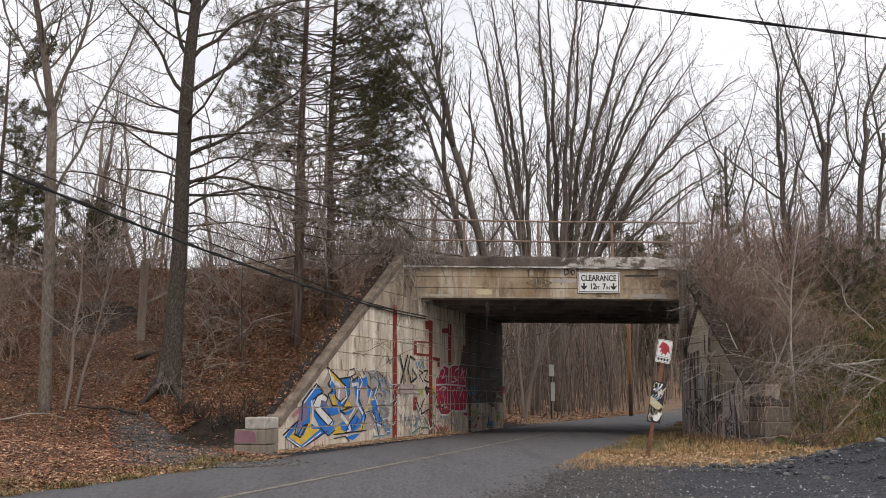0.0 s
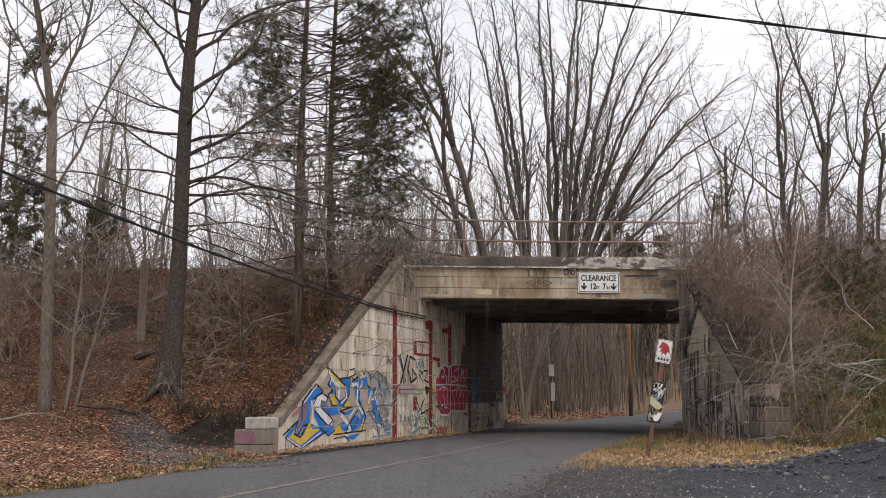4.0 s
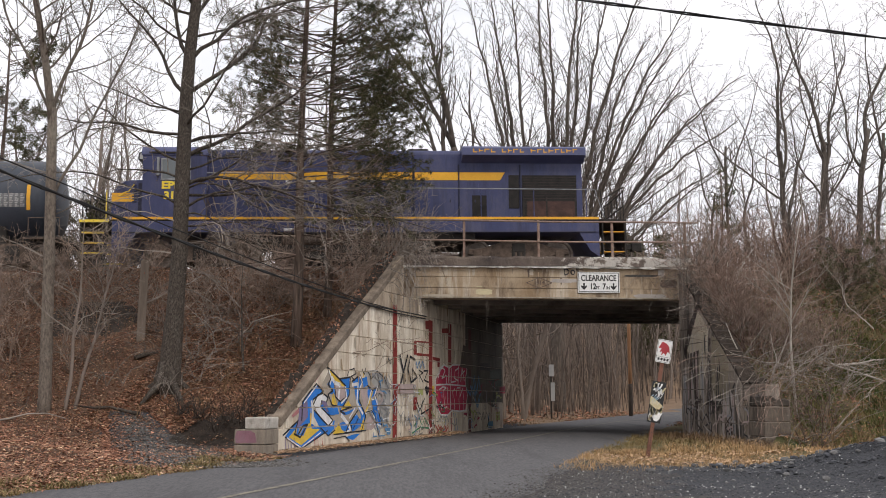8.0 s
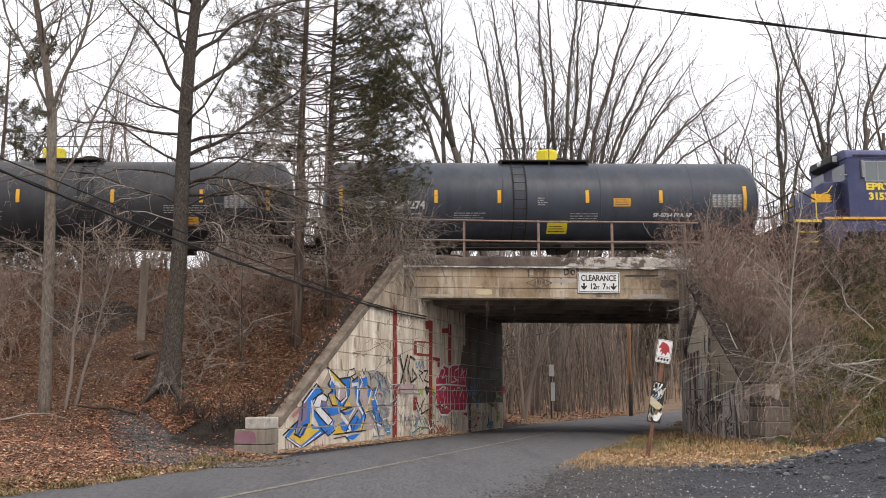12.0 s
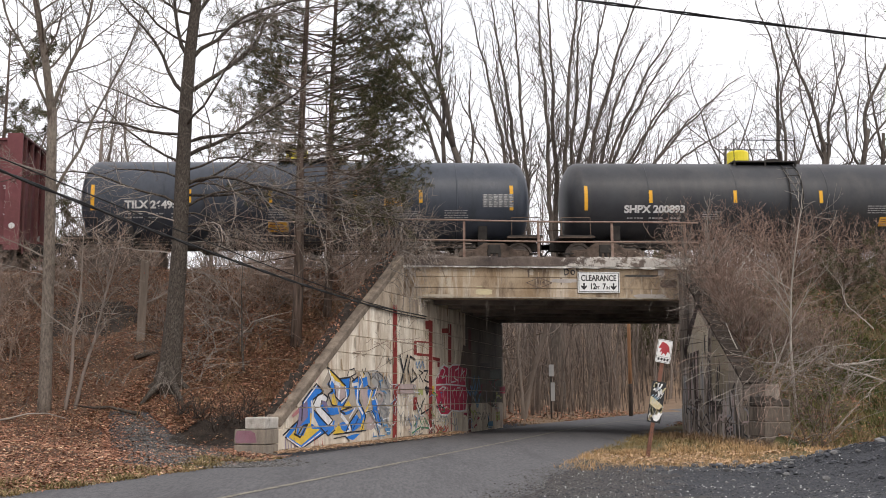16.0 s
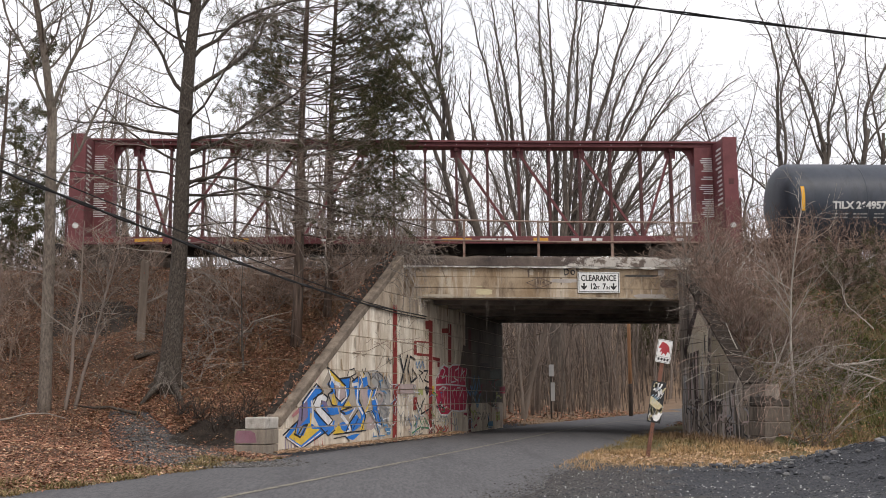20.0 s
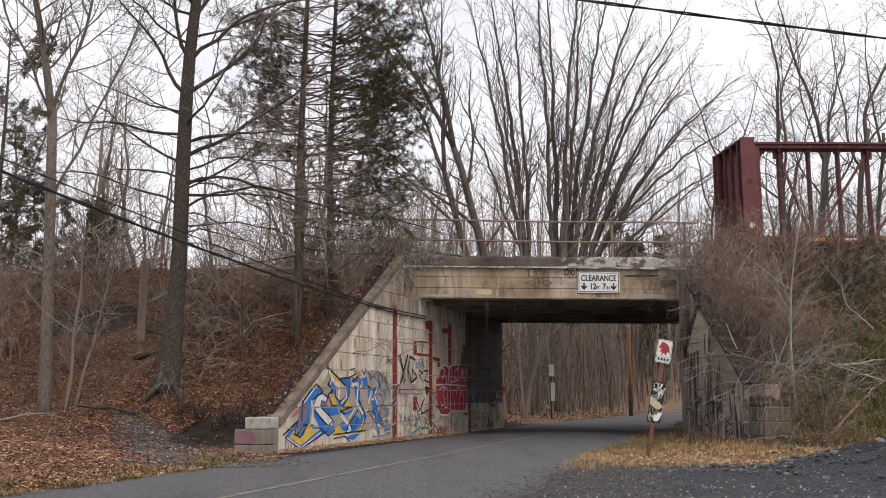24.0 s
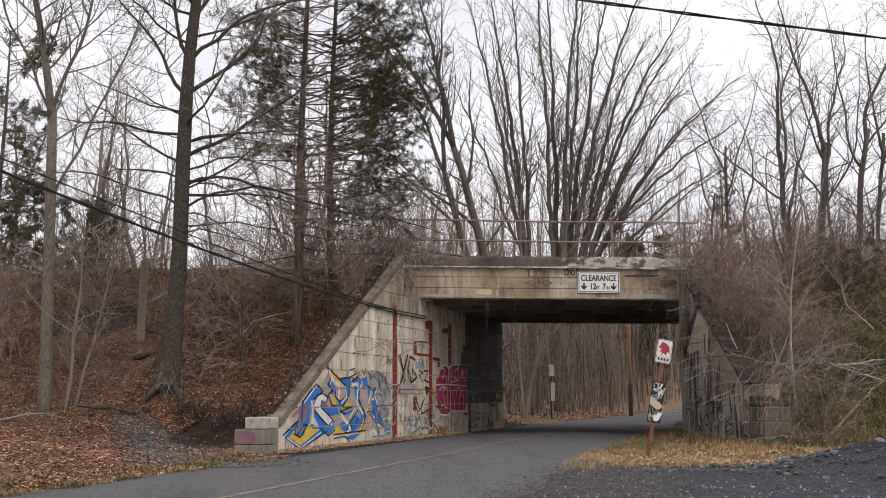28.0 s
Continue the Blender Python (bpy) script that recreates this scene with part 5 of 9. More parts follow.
def heading(lean, depth=0.0):
    """A direction from its lean off the vertical along x and its tilt along y, in degrees."""
    a, b = radians(lean), radians(depth)
    return Vector((math.sin(a) * math.cos(b), math.sin(b), math.cos(a) * math.cos(b)))


class Growth:
    """How a tree's boughs divide: spacing, length ratio, angle and lift for each order of branch."""

    def __init__(self, seed, spacing=(0.34, 0.24, 0.2), ratio=(0.42, 0.5, 0.5), angle=(30, 62), lift=0.05, wander=0.13, levels=3, twig=0.006, droop=0.0, flat=1.0):
        self.rng = random.Random(seed)
        self.spacing, self.ratio, self.angle, self.lift, self.wander, self.levels, self.twig, self.droop, self.flat = spacing, ratio, angle, lift, wander, levels, twig, droop, flat
        self.wood, self.twigs, self.tips = Geo(), Geo(), []

    def add(self, pts, radii):
        r = max(radii)
        if r > 0.07:
            self.wood.tube(pts, radii, 9)
        elif r > 0.022:
            self.wood.tube(pts, radii, 5)
        else:
            self.twigs.tube(pts, radii, 3, caps=False)

    def children(self, pts, radii, level, length, start=0.2):
        if level >= self.levels:
            return
        rng = self.rng
        gap = self.spacing[level]
        s = length * start + rng.random() * gap
        n = len(pts) - 1
        while s < length * 0.98:
            f = s / length * n
            i = min(n - 1, int(f))
            p = pts[i].lerp(pts[i + 1], f - i)
            r = radii[i] + (radii[i + 1] - radii[i]) * (f - i)
            along = (pts[i + 1] - pts[i]).normalized()
            out = unit(rng)
            out.y *= self.flat
            out = out - along * out.dot(along)
            if out.length > 1e-3:
                out.normalize()
                a = radians(rng.uniform(*self.angle))
                d = along * math.cos(a) + out * math.sin(a)
                k = self.ratio[level] * (1 - 0.55 * s / length) * rng.uniform(0.55, 1.25)
                self.branch(p, d, max(0.12, length * k), max(self.twig, min(r * 0.55, 0.012 + r * 0.2)), level + 1)
            s += gap * rng.uniform(0.6, 1.5)

    def branch(self, p, d, length, r, level, bend=None, seg=None):
        rng = self.rng
        n = max(3, min(12, int(length / (seg or (0.45, 0.3, 0.22, 0.16)[min(level, 3)]))))
        step = length / n
        pts, radii = [p.copy()], [r]
        d = d.normalized()
        for i in range(n):
            d = d + unit(rng) * self.wander * (1.0 if i % 2 else 1.5)
            d.z += self.lift - self.droop * (i / n)
            d.normalize()
            p = p + d * step
            pts.append(p)
            radii.append(max(self.twig * 0.7, r * (1 - 0.72 * (i + 1) / n)))
        self.add(pts, radii)
        if level >= self.levels - 1:
            self.tips.append((pts, d))
        self.children(pts, radii, level, length)
        return pts, radii

    def limb(self, p, lean, depth, length, r, bend=0.0, level=0, taper=0.75, start=0.15, jitter=0.06, n=None):
        """A main limb whose lean changes by bend from its foot to its tip."""
        rng = self.rng
        n = n or max(4, int(length / 0.45))
        pts, radii = [Vector(p)], [r]
        q = Vector(p)
        drift = Vector((0, 0, 0))
        for i in range(n):
            drift = drift * 0.78 + unit(rng) * jitter * 1.5
            d = heading(lean + bend * (i + 0.5) / n, depth) + drift
            q = q + d.normalized() * (length / n)
            pts.append(q.copy())
            radii.append(max(self.twig, r * (1 - taper * (i + 1) / n)))
        self.add(pts, radii)
        self.children(pts, radii, level, length, start)
        return pts, radii


def sweep(g, p, end, r, hold=0.6, out=0.35, sway=0.09, n=26, taper=0.88, start=0.2):
    """A bough from p to end that first climbs (hold) and then leans out (out), swaying a little on its way."""
    p, end = Vector(p), Vector(end)
    mid = p + Vector(((end.x - p.x) * out, (end.y - p.y) * 0.5, (end.z - p.z) * hold))
    pts, radii, drift, length = [p], [r], Vector((0, 0, 0)), 0.0
    for i in range(1, n + 1):
        f = i / n
        drift = drift * 0.8 + unit(g.rng) * sway
        q = p * (1 - f) ** 2 + mid * 2 * f * (1 - f) + end * f * f + drift
        length += (q - pts[-1]).length
        pts.append(q)
        radii.append(max(g.twig, r * (1 - taper * f)))
    g.add(pts, radii)
    g.children(pts, radii, 0, length, start)
    return pts


def plant(name, label, growth, bark, twig, x=0, y=0, z=0, group="", category="tree", smooth=True):
    t = thing(name, label, category, group=group, at=pose(x, y, z))
    if growth.wood.v:
        part("trunk", growth.wood, bark, t, smooth=smooth)
    if growth.twigs.v:
        part("crown", growth.twigs, twig, t)
    return t


def raw_part(name, geo, material, parent):
    ob = new(name, geo.mesh(name, material))
    ob.parent = parent
    return ob


def root_flare(g, rng, r, n=6, reach=0.7):
    for i in range(n):
        a = 2 * math.pi * i / n + rng.uniform(-0.3, 0.3)
        o = Vector((math.cos(a), math.sin(a), 0))
        g.tube([o * r * 0.55 + Vector((0, 0, 0.75)), o * r * 0.95 + Vector((0, 0, 0.25)), o * (r + reach * 0.5) + Vector((0, 0, 0.0)), o * (r + reach) + Vector((0, 0, -0.3))],
               [r * 0.35, r * 0.36, r * 0.24, r * 0.12], 7)


def big_oak():
    g = Growth(11, spacing=(0.21, 0.19, 0.17), ratio=(0.42, 0.5, 0.5), wander=0.27, lift=0.0, levels=3, twig=0.0045)
    trunk = [(0, -0.3), (0.03, 0.6), (0.1, 2.0), (0.15, 3.4), (0.15, 5.6), (0.17, 7.4), (0.22, 8.6), (0.32, 9.9), (0.42, 12.0), (0.5, 14.5)]
    pts = [Vector((x, 0.02 * z, z)) for x, z in trunk]
    radii = [0.34, 0.27, 0.215, 0.195, 0.18, 0.165, 0.15, 0.13, 0.10, 0.04]
    g.wood.tube(pts, radii, 14)
    root_flare(g.wood, g.rng, 0.28)
    # each bough: height, lean, depth, length, radius, bend
    high_boughs = ((8.35, 55, 0, 4.6, 0.085, -14), (7.5, 45, 12, 5.0, 0.09, -6), (8.4, -33, -8, 4.2, 0.085, -14), (7.45, -50, 5, 4.4, 0.08, 6), (6.45, -82, -10, 3.4, 0.06, -6), (9.3, 20, 35, 4.0, 0.08, 10), (9.8, -25, -35, 4.0, 0.07, 5), (6.6, 30, -55, 3.2, 0.06, 20), (10.6, 40, 0, 4.0, 0.07, -10), (11.2, -45, 10, 4.0, 0.07, 10))
    top_boughs = ((6.2, 78, -8, 5.0, 0.05, 42), (7.0, -76, 6, 3.8, 0.04, 14), (8.8, -68, -6, 4.4, 0.05, 18), (9.6, -58, 8, 4.8, 0.055, 12), (10.3, -70, -4, 4.4, 0.05, 20), (6.3, -88, 8, 3.2, 0.03, -20), (9.0, 70, 6, 4.2, 0.05, 14), (6.2, 75, 25, 2.6, 0.04, 25), (6.9, -70, 20, 2.6, 0.04, 10))
    drooping_boughs = ((5.85, 68, 8, 4.8, 0.085, 22), (5.25, 88, -12, 2.9, 0.06, -80), (4.9, 86, 15, 3.4, 0.06, 34), (3.9, 80, -20, 2.6, 0.035, 60), (4.4, 65, -35, 3.2, 0.035, 85), (3.6, 60, -30, 3.0, 0.03, 95), (2.9, 75, -25, 2.0, 0.025, 70), (5.0, 72, -30, 3.4, 0.04, 70), (5.5, 82, 6, 4.8, 0.045, 50), (5.1, 74, 3, 7.0, 0.06, 46), (4.5, 70, -6, 6.6, 0.05, 54), (4.1, 70, 4, 4.2, 0.036, 66), (3.2, 92, -12, 2.2, 0.03, 72), (2.6, 84, -20, 1.7, 0.024, 80), (3.7, 74, 10, 2.8, 0.03, 78))
    outer_boughs = ((5.3, -62, 12, 2.6, 0.05, -75), (3.4, -75, -15, 2.4, 0.03, -50), (4.2, -60, -30, 2.8, 0.03, -80), (4.6, -72, -8, 4.6, 0.05, -50), (5.7, -80, 4, 4.4, 0.05, -30))
    for h, lean, dep, ln, r, bend in high_boughs + top_boughs + drooping_boughs + outer_boughs:
        x = lerp_table([(b, a) for a, b in trunk], h)
        g.limb((x, 0.02 * h, h), lean, dep, ln, r * 0.68, bend, jitter=0.19)
    return plant("oak_tree", "tall bare oak with lichen-grey bark on the leaf-strewn bank", g, M["bark"], M["twig"], -4.85, 25.8, 1.25)


def forked_tree():
    g = Growth(12, spacing=(0.24, 0.2, 0.18), wander=0.14, lift=0.08, levels=3, twig=0.0055)
    g.wood.tube([Vector((0, 0, -0.3)), Vector((0.0, 0, 0.5)), Vector((-0.05, 0, 3)), Vector((-0.12, 0, 5.5)), Vector((-0.17, 0, 7.2))], [0.18, 0.145, 0.13, 0.12, 0.10], 10)
    f = (-0.17, 0, 7.0)
    g.limb(f, -30, 4, 6.5, 0.04, 26, jitter=0.1)
    g.limb((-0.17, 0, 6.9), -4, -4, 7.0, 0.1, 2, jitter=0.05)
    g.limb(f, 16, 6, 6.5, 0.05, -12, jitter=0.1)
    g.limb((-0.08, 0, 5.0), 14, 0, 6.0, 0.04, 2, jitter=0.1)
    for h, lean, dep, ln in ((5.6, -60, 10, 2.2), (6.4, 65, -10, 2.0), (4.6, 70, 15, 1.8), (3.6, -70, -10, 1.6), (6.0, -35, -30, 2.4)):
        g.limb((-0.1, 0, h), lean, dep, ln, 0.022, -15, jitter=0.12)
    return plant("forked_tree", "slim bare tree forking into several upright leaders", g, M["bark_tan"], M["twig"], -7.38, 24.6, 0.75)


def sapling(name, label, x, y, z, height, lean, seed, bark, twig, r=0.035):
    g = Growth(seed, spacing=(0.24, 0.2, 0.16), wander=0.15, lift=0.06, levels=2, twig=0.005)
    g.limb((0, 0, -0.15), lean, 0, height, r, -lean * 0.5, taper=0.85, start=0.35)
    return plant(name, label, g, bark, twig, x, y, z, group="saplings", category="sapling")


def spray(geo, p, d, rng, n, reach, width):
    """Scale-leaved sprays: slim blades fanned about a twig."""
    for _ in range(n):
        a = (d + unit(rng) * 0.9).normalized()
        b = a.cross(unit(rng))
        if b.length < 0.1:
            continue
        b = b.normalized() * width * rng.uniform(0.6, 1.3)
        q = p + unit(rng) * reach * 0.45
        e = a * reach * rng.uniform(0.5, 1.1)
        k = len(geo.v)
        geo.v += [tuple(q - b * 0.4), tuple(q + e * 0.5 + b), tuple(q + e), tuple(q + e * 0.5 - b)]
        geo.f.append((k, k + 1, k + 2, k + 3))


def cedar(name, label, seed, x, y, z, height, r, boughs, dense, reach=0.11, width=0.011, lean=0.5, per=9):
    """A cedar: boughs is a list of (low, high, count, length, lean, chance of foliage, side bias)."""
    g = Growth(seed, spacing=(0.22, 0.17, 0.15), ratio=(0.36, 0.45, 0.4), angle=(30, 65), wander=0.12, lift=0.05, levels=2, twig=0.005)
    g.wood.tube([Vector((lean * (k / 8) * 0.3 + 0.03 * math.sin(k * 1.3), 0.02 * k, -0.3 + (height + 0.3) * k / 8)) for k in range(9)], [r * (1.15 - 0.95 * k / 8) for k in range(9)], 9)
    leaf = Geo()
    rng = g.rng
    for low, high, count, length, lean_b, chance, bias in boughs:
        for i in range(count):
            h = low + (high - low) * (i + rng.random()) / count
            side = 1 if rng.random() < 0.5 + bias / 2 else -1
            start = len(g.tips)
            ln = length * rng.uniform(0.7, 1.15)
            g.limb((lean * 0.3 * h / height, 0.02 * h, h), side * (lean_b + rng.uniform(-14, 14)), rng.uniform(-65, 65), ln, 0.013 + 0.004 * ln, -side * 12, taper=0.8, start=0.3)
            if rng.random() < chance:
                for pts, d in g.tips[start:]:
                    for p, q in zip(pts, pts[1:]):
                        for _ in range(max(1, int(per * dense))):
                            spray(leaf, p.lerp(q, rng.random()), (q - p).normalized() - Vector((0, 0, 0.25)), rng, 1, reach, width)
    t = plant(name, label, g, M["bark_cedar"], M["twig_bush"], x, y, z, group="cedars", category="cedar tree")
    raw_part("foliage", leaf, M["cedar"], t)
    return t


def fan_tree():
    g = Growth(23, spacing=(0.48, 0.46, 0.42), ratio=(0.26, 0.44, 0.42), angle=(20, 46), wander=0.17, lift=0.05, levels=3, twig=0.0115)
    foot = [Vector((0, 0, z)) for z in (5.5, 6.5, 7.6)]
    g.limb((0.0, 0, -0.4), 0, 0, 8.2, 0.5, 0, taper=0.2, start=1.0, jitter=0.015, n=8)
    g.limb((-1.3, 0.6, -0.4), -2, 0, 9.0, 0.26, -2, taper=0.25, start=1.0, jitter=0.02, n=8)
    low = Vector((-1.6, 0.6, 8.2))
    # the crown's outline: how far out and how high each bough ends, and how thick it is at its foot
    for i, (dx, z, r) in enumerate(((-6.8, 21.5, 0.13), (-5.6, 27.5, 0.18), (-4.4, 24.0, 0.13), (-4.0, 29.0, 0.19), (-2.7, 28.5, 0.17), (-1.3, 29.5, 0.19), (0.1, 29.5, 0.21), (1.3, 29.0, 0.2), (2.3, 28.8, 0.19), (3.4, 28.0, 0.2), (4.5, 27.0, 0.19),
                                    (5.7, 25.0, 0.19), (7.4, 26.0, 0.14), (6.8, 23.6, 0.18), (8.8, 23.8, 0.14), (10.2, 21.4, 0.13), (7.8, 21.6, 0.18), (8.8, 20.2, 0.17), (9.8, 18.4, 0.16), (10.4, 16.6, 0.15), (9.0, 15.6, 0.12), (7.6, 15.8, 0.1), (8.8, 12.6, 0.08), (6.4, 13.6, 0.07))):
        base = low if dx < -2 else foot[2 - i % 3] + Vector((0.12 * dx, 0.2 * math.sin(5 * i), 0.0))
        sweep(g, base, (dx * (1.16 if dx > 3 else 1.0), 2.6 * math.sin(i * 2.4), z), r, 0.64 if dx > 4 else 0.55, 0.36 if dx > 4 else 0.42, 0.1, taper=0.8 if dx > 3 else 0.86)
    return plant("spreading_tree", "large bare tree with many stems fanning out behind the railway", g, M["bark_grey"], M["twig_dark"], 11.8, 65.0, 0.05)


def twin_tree():
    g = Growth(22, spacing=(0.32, 0.26, 0.22), ratio=(0.36, 0.45, 0.45), angle=(22, 50), wander=0.11, lift=0.06, levels=3, twig=0.0065)
    a, _ = g.limb((0.3, 0, -0.4), -3, 0, 9.0, 0.22, -18, taper=0.4, start=0.7, jitter=0.04)
    b, _ = g.limb((0.0, 0.4, -0.4), -8, 0, 8.0, 0.18, -6, taper=0.4, start=0.7, jitter=0.04)
    for foot, lean, dep, ln, r, bend in ((a[-1], -30, 4, 7.5, 0.11, 10), (a[-1], -14, -8, 8.0, 0.12, 4), (b[-1], -36, 6, 7.0, 0.09, 14), (b[-1], -4, -6, 8.0, 0.1, 8), (a[12], -46, 10, 6.5, 0.08, -6),
                                         (a[10], 36, -5, 5.5, 0.06, -20), (b[12], -60, -10, 6.0, 0.06, -8), (a[16], 16, 5, 6.0, 0.07, -8), (b[9], -72, 6, 5.0, 0.05, 6), (a[14], -60, -8, 5.5, 0.05, -10)):
        g.limb(foot, lean, dep, ln, r, bend, taper=0.88, start=0.12, jitter=0.1)
    return plant("leaning_tree", "bare grey tree with two leaning trunks behind the bridge", g, M["bark_grey"], M["twig_dark"], 4.75, 43.0, 3.2)


def right_tree(seed, x, y, z, rows):
    g = Growth(seed, spacing=(0.34, 0.28, 0.24), ratio=(0.34, 0.45, 0.45), angle=(28, 62), wander=0.2, lift=0.04, levels=3, twig=0.0078)
    trunk = None
    for at, lean, dep, ln, r, bend in rows:
        foot = (at, 0, -0.4) if trunk is None or at < 0 else trunk[0][int(at * (len(trunk[0]) - 1))]
        pts = g.limb(foot, lean, dep, ln, r * (0.62 if trunk is None else 0.58), bend, taper=0.4 if trunk is None else 0.88, start=0.4 if trunk is None else 0.12, jitter=0.05 if trunk is None else 0.13)
        trunk = trunk or pts
    return plant("bare_tree", "tall bare tree with dark upright stems above the bank", g, M["bark_grey"], M["twig_dark"], x, y, z, group="trees on the right bank")


big_oak()
forked_tree()
sapling("sapling", "thin bare sapling rising from leaf litter", -6.97, 24.7, 0.8, 4.6, 4, 31, M["bark_far"], M["twig"], 0.055)
sapling("sapling", "thin bare sapling leaning from leaf litter", -6.8, 24.75, 0.8, 4.4, 10, 32, M["bark_far"], M["twig"], 0.05)
sapling("sapling", "pale thin sapling on the grassy bank", 10.1, 24.4, 0.75, 5.6, -1, 33, M["twig_pale"], M["twig_pale"], 0.04)
sapling("sapling", "thin bare sapling on the bank", -9.6, 25.5, 1.5, 4.0, 6, 34, M["bark"], M["twig"])
sapling("sapling", "thin bare sapling on the bank", -3.1, 26.4, 1.8, 3.2, -8, 35, M["bark"], M["twig"])

cedar("cedar_tree", "dark cedar with sparse lower boughs on the embankment", 41, -1.95, 27.6, 2.35, 12.8, 0.135,
      ((1.4, 4.8, 13, 2.6, 88, 0.03, 0.0), (2.4, 5.4, 7, 3.0, 100, 0.0, 0.4), (4.8, 7.6, 32, 2.5, 80, 0.9, -0.1), (6.6, 12.5, 52, 2.5, 72, 0.9, 0.1)), 1.0, reach=0.085, width=0.007, per=12)
cedar("cedar_tree", "dense dark green cedar beside a thinner trunk", 42, -1.2, 29.0, 3.2, 13.5, 0.105,
      ((0.6, 3.4, 14, 2.2, 94, 0.35, 0.5), (2.6, 5.4, 34, 2.6, 90, 0.95, 0.7), (4.6, 8.4, 62, 3.1, 84, 0.95, 0.65), (7.6, 13.2, 45, 2.4, 76, 0.92, 0.4)), 1.0, reach=0.085, width=0.0072, per=16)
cedar("cedar_tree", "dark cedar behind the railway", 43, -14.9, 42.0, 1.5, 14.5, 0.14, ((4.5, 8, 26, 2.6, 82, 0.9, 0.5), (7, 14, 44, 2.3, 76, 0.92, 0.4)), 1.0, reach=0.17, width=0.017, per=8)
cedar("cedar_tree", "small dark cedar bush behind the railway", 44, -11.4, 41.6, 4.0, 4.2, 0.08, ((0.3, 4.1, 56, 1.5, 48, 1.0, 0.0),), 1.3, reach=0.17, width=0.018, per=8)
cedar("cedar_tree", "small dark cedar beyond the track", 45, 14.7, 42.5, 3.9, 6.7, 0.09, ((1.0, 4.0, 24, 1.2, 60, 0.9, 0.0), (4.0, 6.6, 20, 0.7, 45, 0.9, 0.0)), 0.9, reach=0.17, width=0.018, per=7)
fan_tree()
twin_tree()
right_tree(51, 17.6, 44.0, 2.9, ((0.0, 4, 0, 9.5, 0.27, -6), (0.97, -14, 5, 8.5, 0.16, -4), (0.9, 10, -5, 8.5, 0.13, 4), (0.8, -48, 4, 7.5, 0.09, 4), (0.7, 30, 8, 5.5, 0.08, -16), (-0.5, -2, 5, 13.0, 0.15, 2)))
right_tree(52, 19.8, 44.3, 2.9, ((0.0, 1, 0, 10.0, 0.28, 2), (0.97, -9, 4, 8.0, 0.17, -2), (0.9, 22, -4, 8.0, 0.14, -12), (0.75, -30, 4, 6.0, 0.09, 14), (-0.7, 1, 4, 14.0, 0.17, 0)))
right_tree(53, 20.9, 44.0, 2.9, ((0.0, 4, 0, 10.5, 0.28, 4), (0.97, 6, 4, 8.0, 0.17, -4), (0.85, -24, -4, 8.0, 0.11, 14), (0.92, 32, 8, 6.5, 0.1, -10), (0.6, 45, 5, 4.5, 0.07, -20)))
right_tree(54, 23.2, 45.5, 2.6, ((0.0, -2, 0, 11.0, 0.2, 4), (0.95, -20, 4, 7.0, 0.12, 8), (0.9, 16, -4, 7.5, 0.12, -6)))
right_tree(56, 15.2, 47.0, 2.0, ((0.0, 2, 0, 9.0, 0.12, 4), (0.9, -18, 4, 6.0, 0.08, 8), (0.7, 24, -4, 6.0, 0.08, -10), (0.5, -35, 6, 5.0, 0.05, 10)))
right_tree(57, 22.0, 46.8, 2.0, ((0.0, -4, 0, 11.0, 0.16, 6), (0.92, -16, 4, 8.0, 0.11, 8), (0.8, 20, -4, 8.0, 0.1, -6), (0.6, 38, 6, 6.0, 0.06, -10)))
right_tree(55, 16.3, 46.5, 2.0, ((0.0, -3, 0, 11.0, 0.15, 4), (0.9, -25, 4, 6.0, 0.09, 8), (0.8, 22, -4, 6.5, 0.09, -6)))

# thin trees of the woods behind the railway and beyond the bridge
WOODS = []
for k in range(6):
    g = Growth(60 + k, spacing=(0.46, 0.44, 0.42), ratio=(0.36, 0.48, 0.45), angle=(25, 58), wander=0.19, lift=0.05, levels=3 if k < 4 else 2, twig=0.0085)
    h = (10.5, 12.5, 9.0, 13.5, 8.0, 7.0)[k]
    g.limb((0, 0, -0.5), g.rng.uniform(-3, 3), 0, h, 0.05 + 0.008 * h, g.rng.uniform(-8, 8), taper=0.88, start=0.2, jitter=0.09)
    if k in (1, 3):
        g.limb((0, 0, h * 0.25), g.rng.choice((-14, 14)), 8, h * 0.65, 0.07, 0)
    WOODS.append(plant("woodland_tree", "slender bare tree of the winter woods", g, M["bark_far"], M["twig_far"], 0, 0, 0, group="woods"))
rng = random.Random(70)
spots = []
for i in range(110):
    spots.append((-22 + 56 * rng.random() ** 1.25, 41.8 + 14 * rng.random() ** 1.3))
for i in range(50):
    spots.append((rng.uniform(-30, 45), rng.uniform(56, 84)))
while len(spots) < 200:
    y = rng.uniform(47, 120)
    x = rng.uniform(0.02, 0.40) * y + rng.uniform(-3, 3)
    if not -4.2 < x - road_mid(y) < 6.5:
        spots.append((x, y))
for i, (x, y) in enumerate(spots):
    if abs(x - road_mid(y)) < 3.6:
        x += 7.5
    k = i % 6 if y < 58 else rng.choice((0, 4, 5, 4, 5))
    if x > 12.5 and k < 4 and y < 58:
        k = 4 + k % 2
    m = pose(x, y, ground_z(x, y) - 0.1, rng.uniform(-3, 3), rng.uniform(-4, 4), rng.uniform(0, 360))
    if i < 6:
        WOODS[i].matrix_basis = m
    else:
        copy_thing(WOODS[k], m)


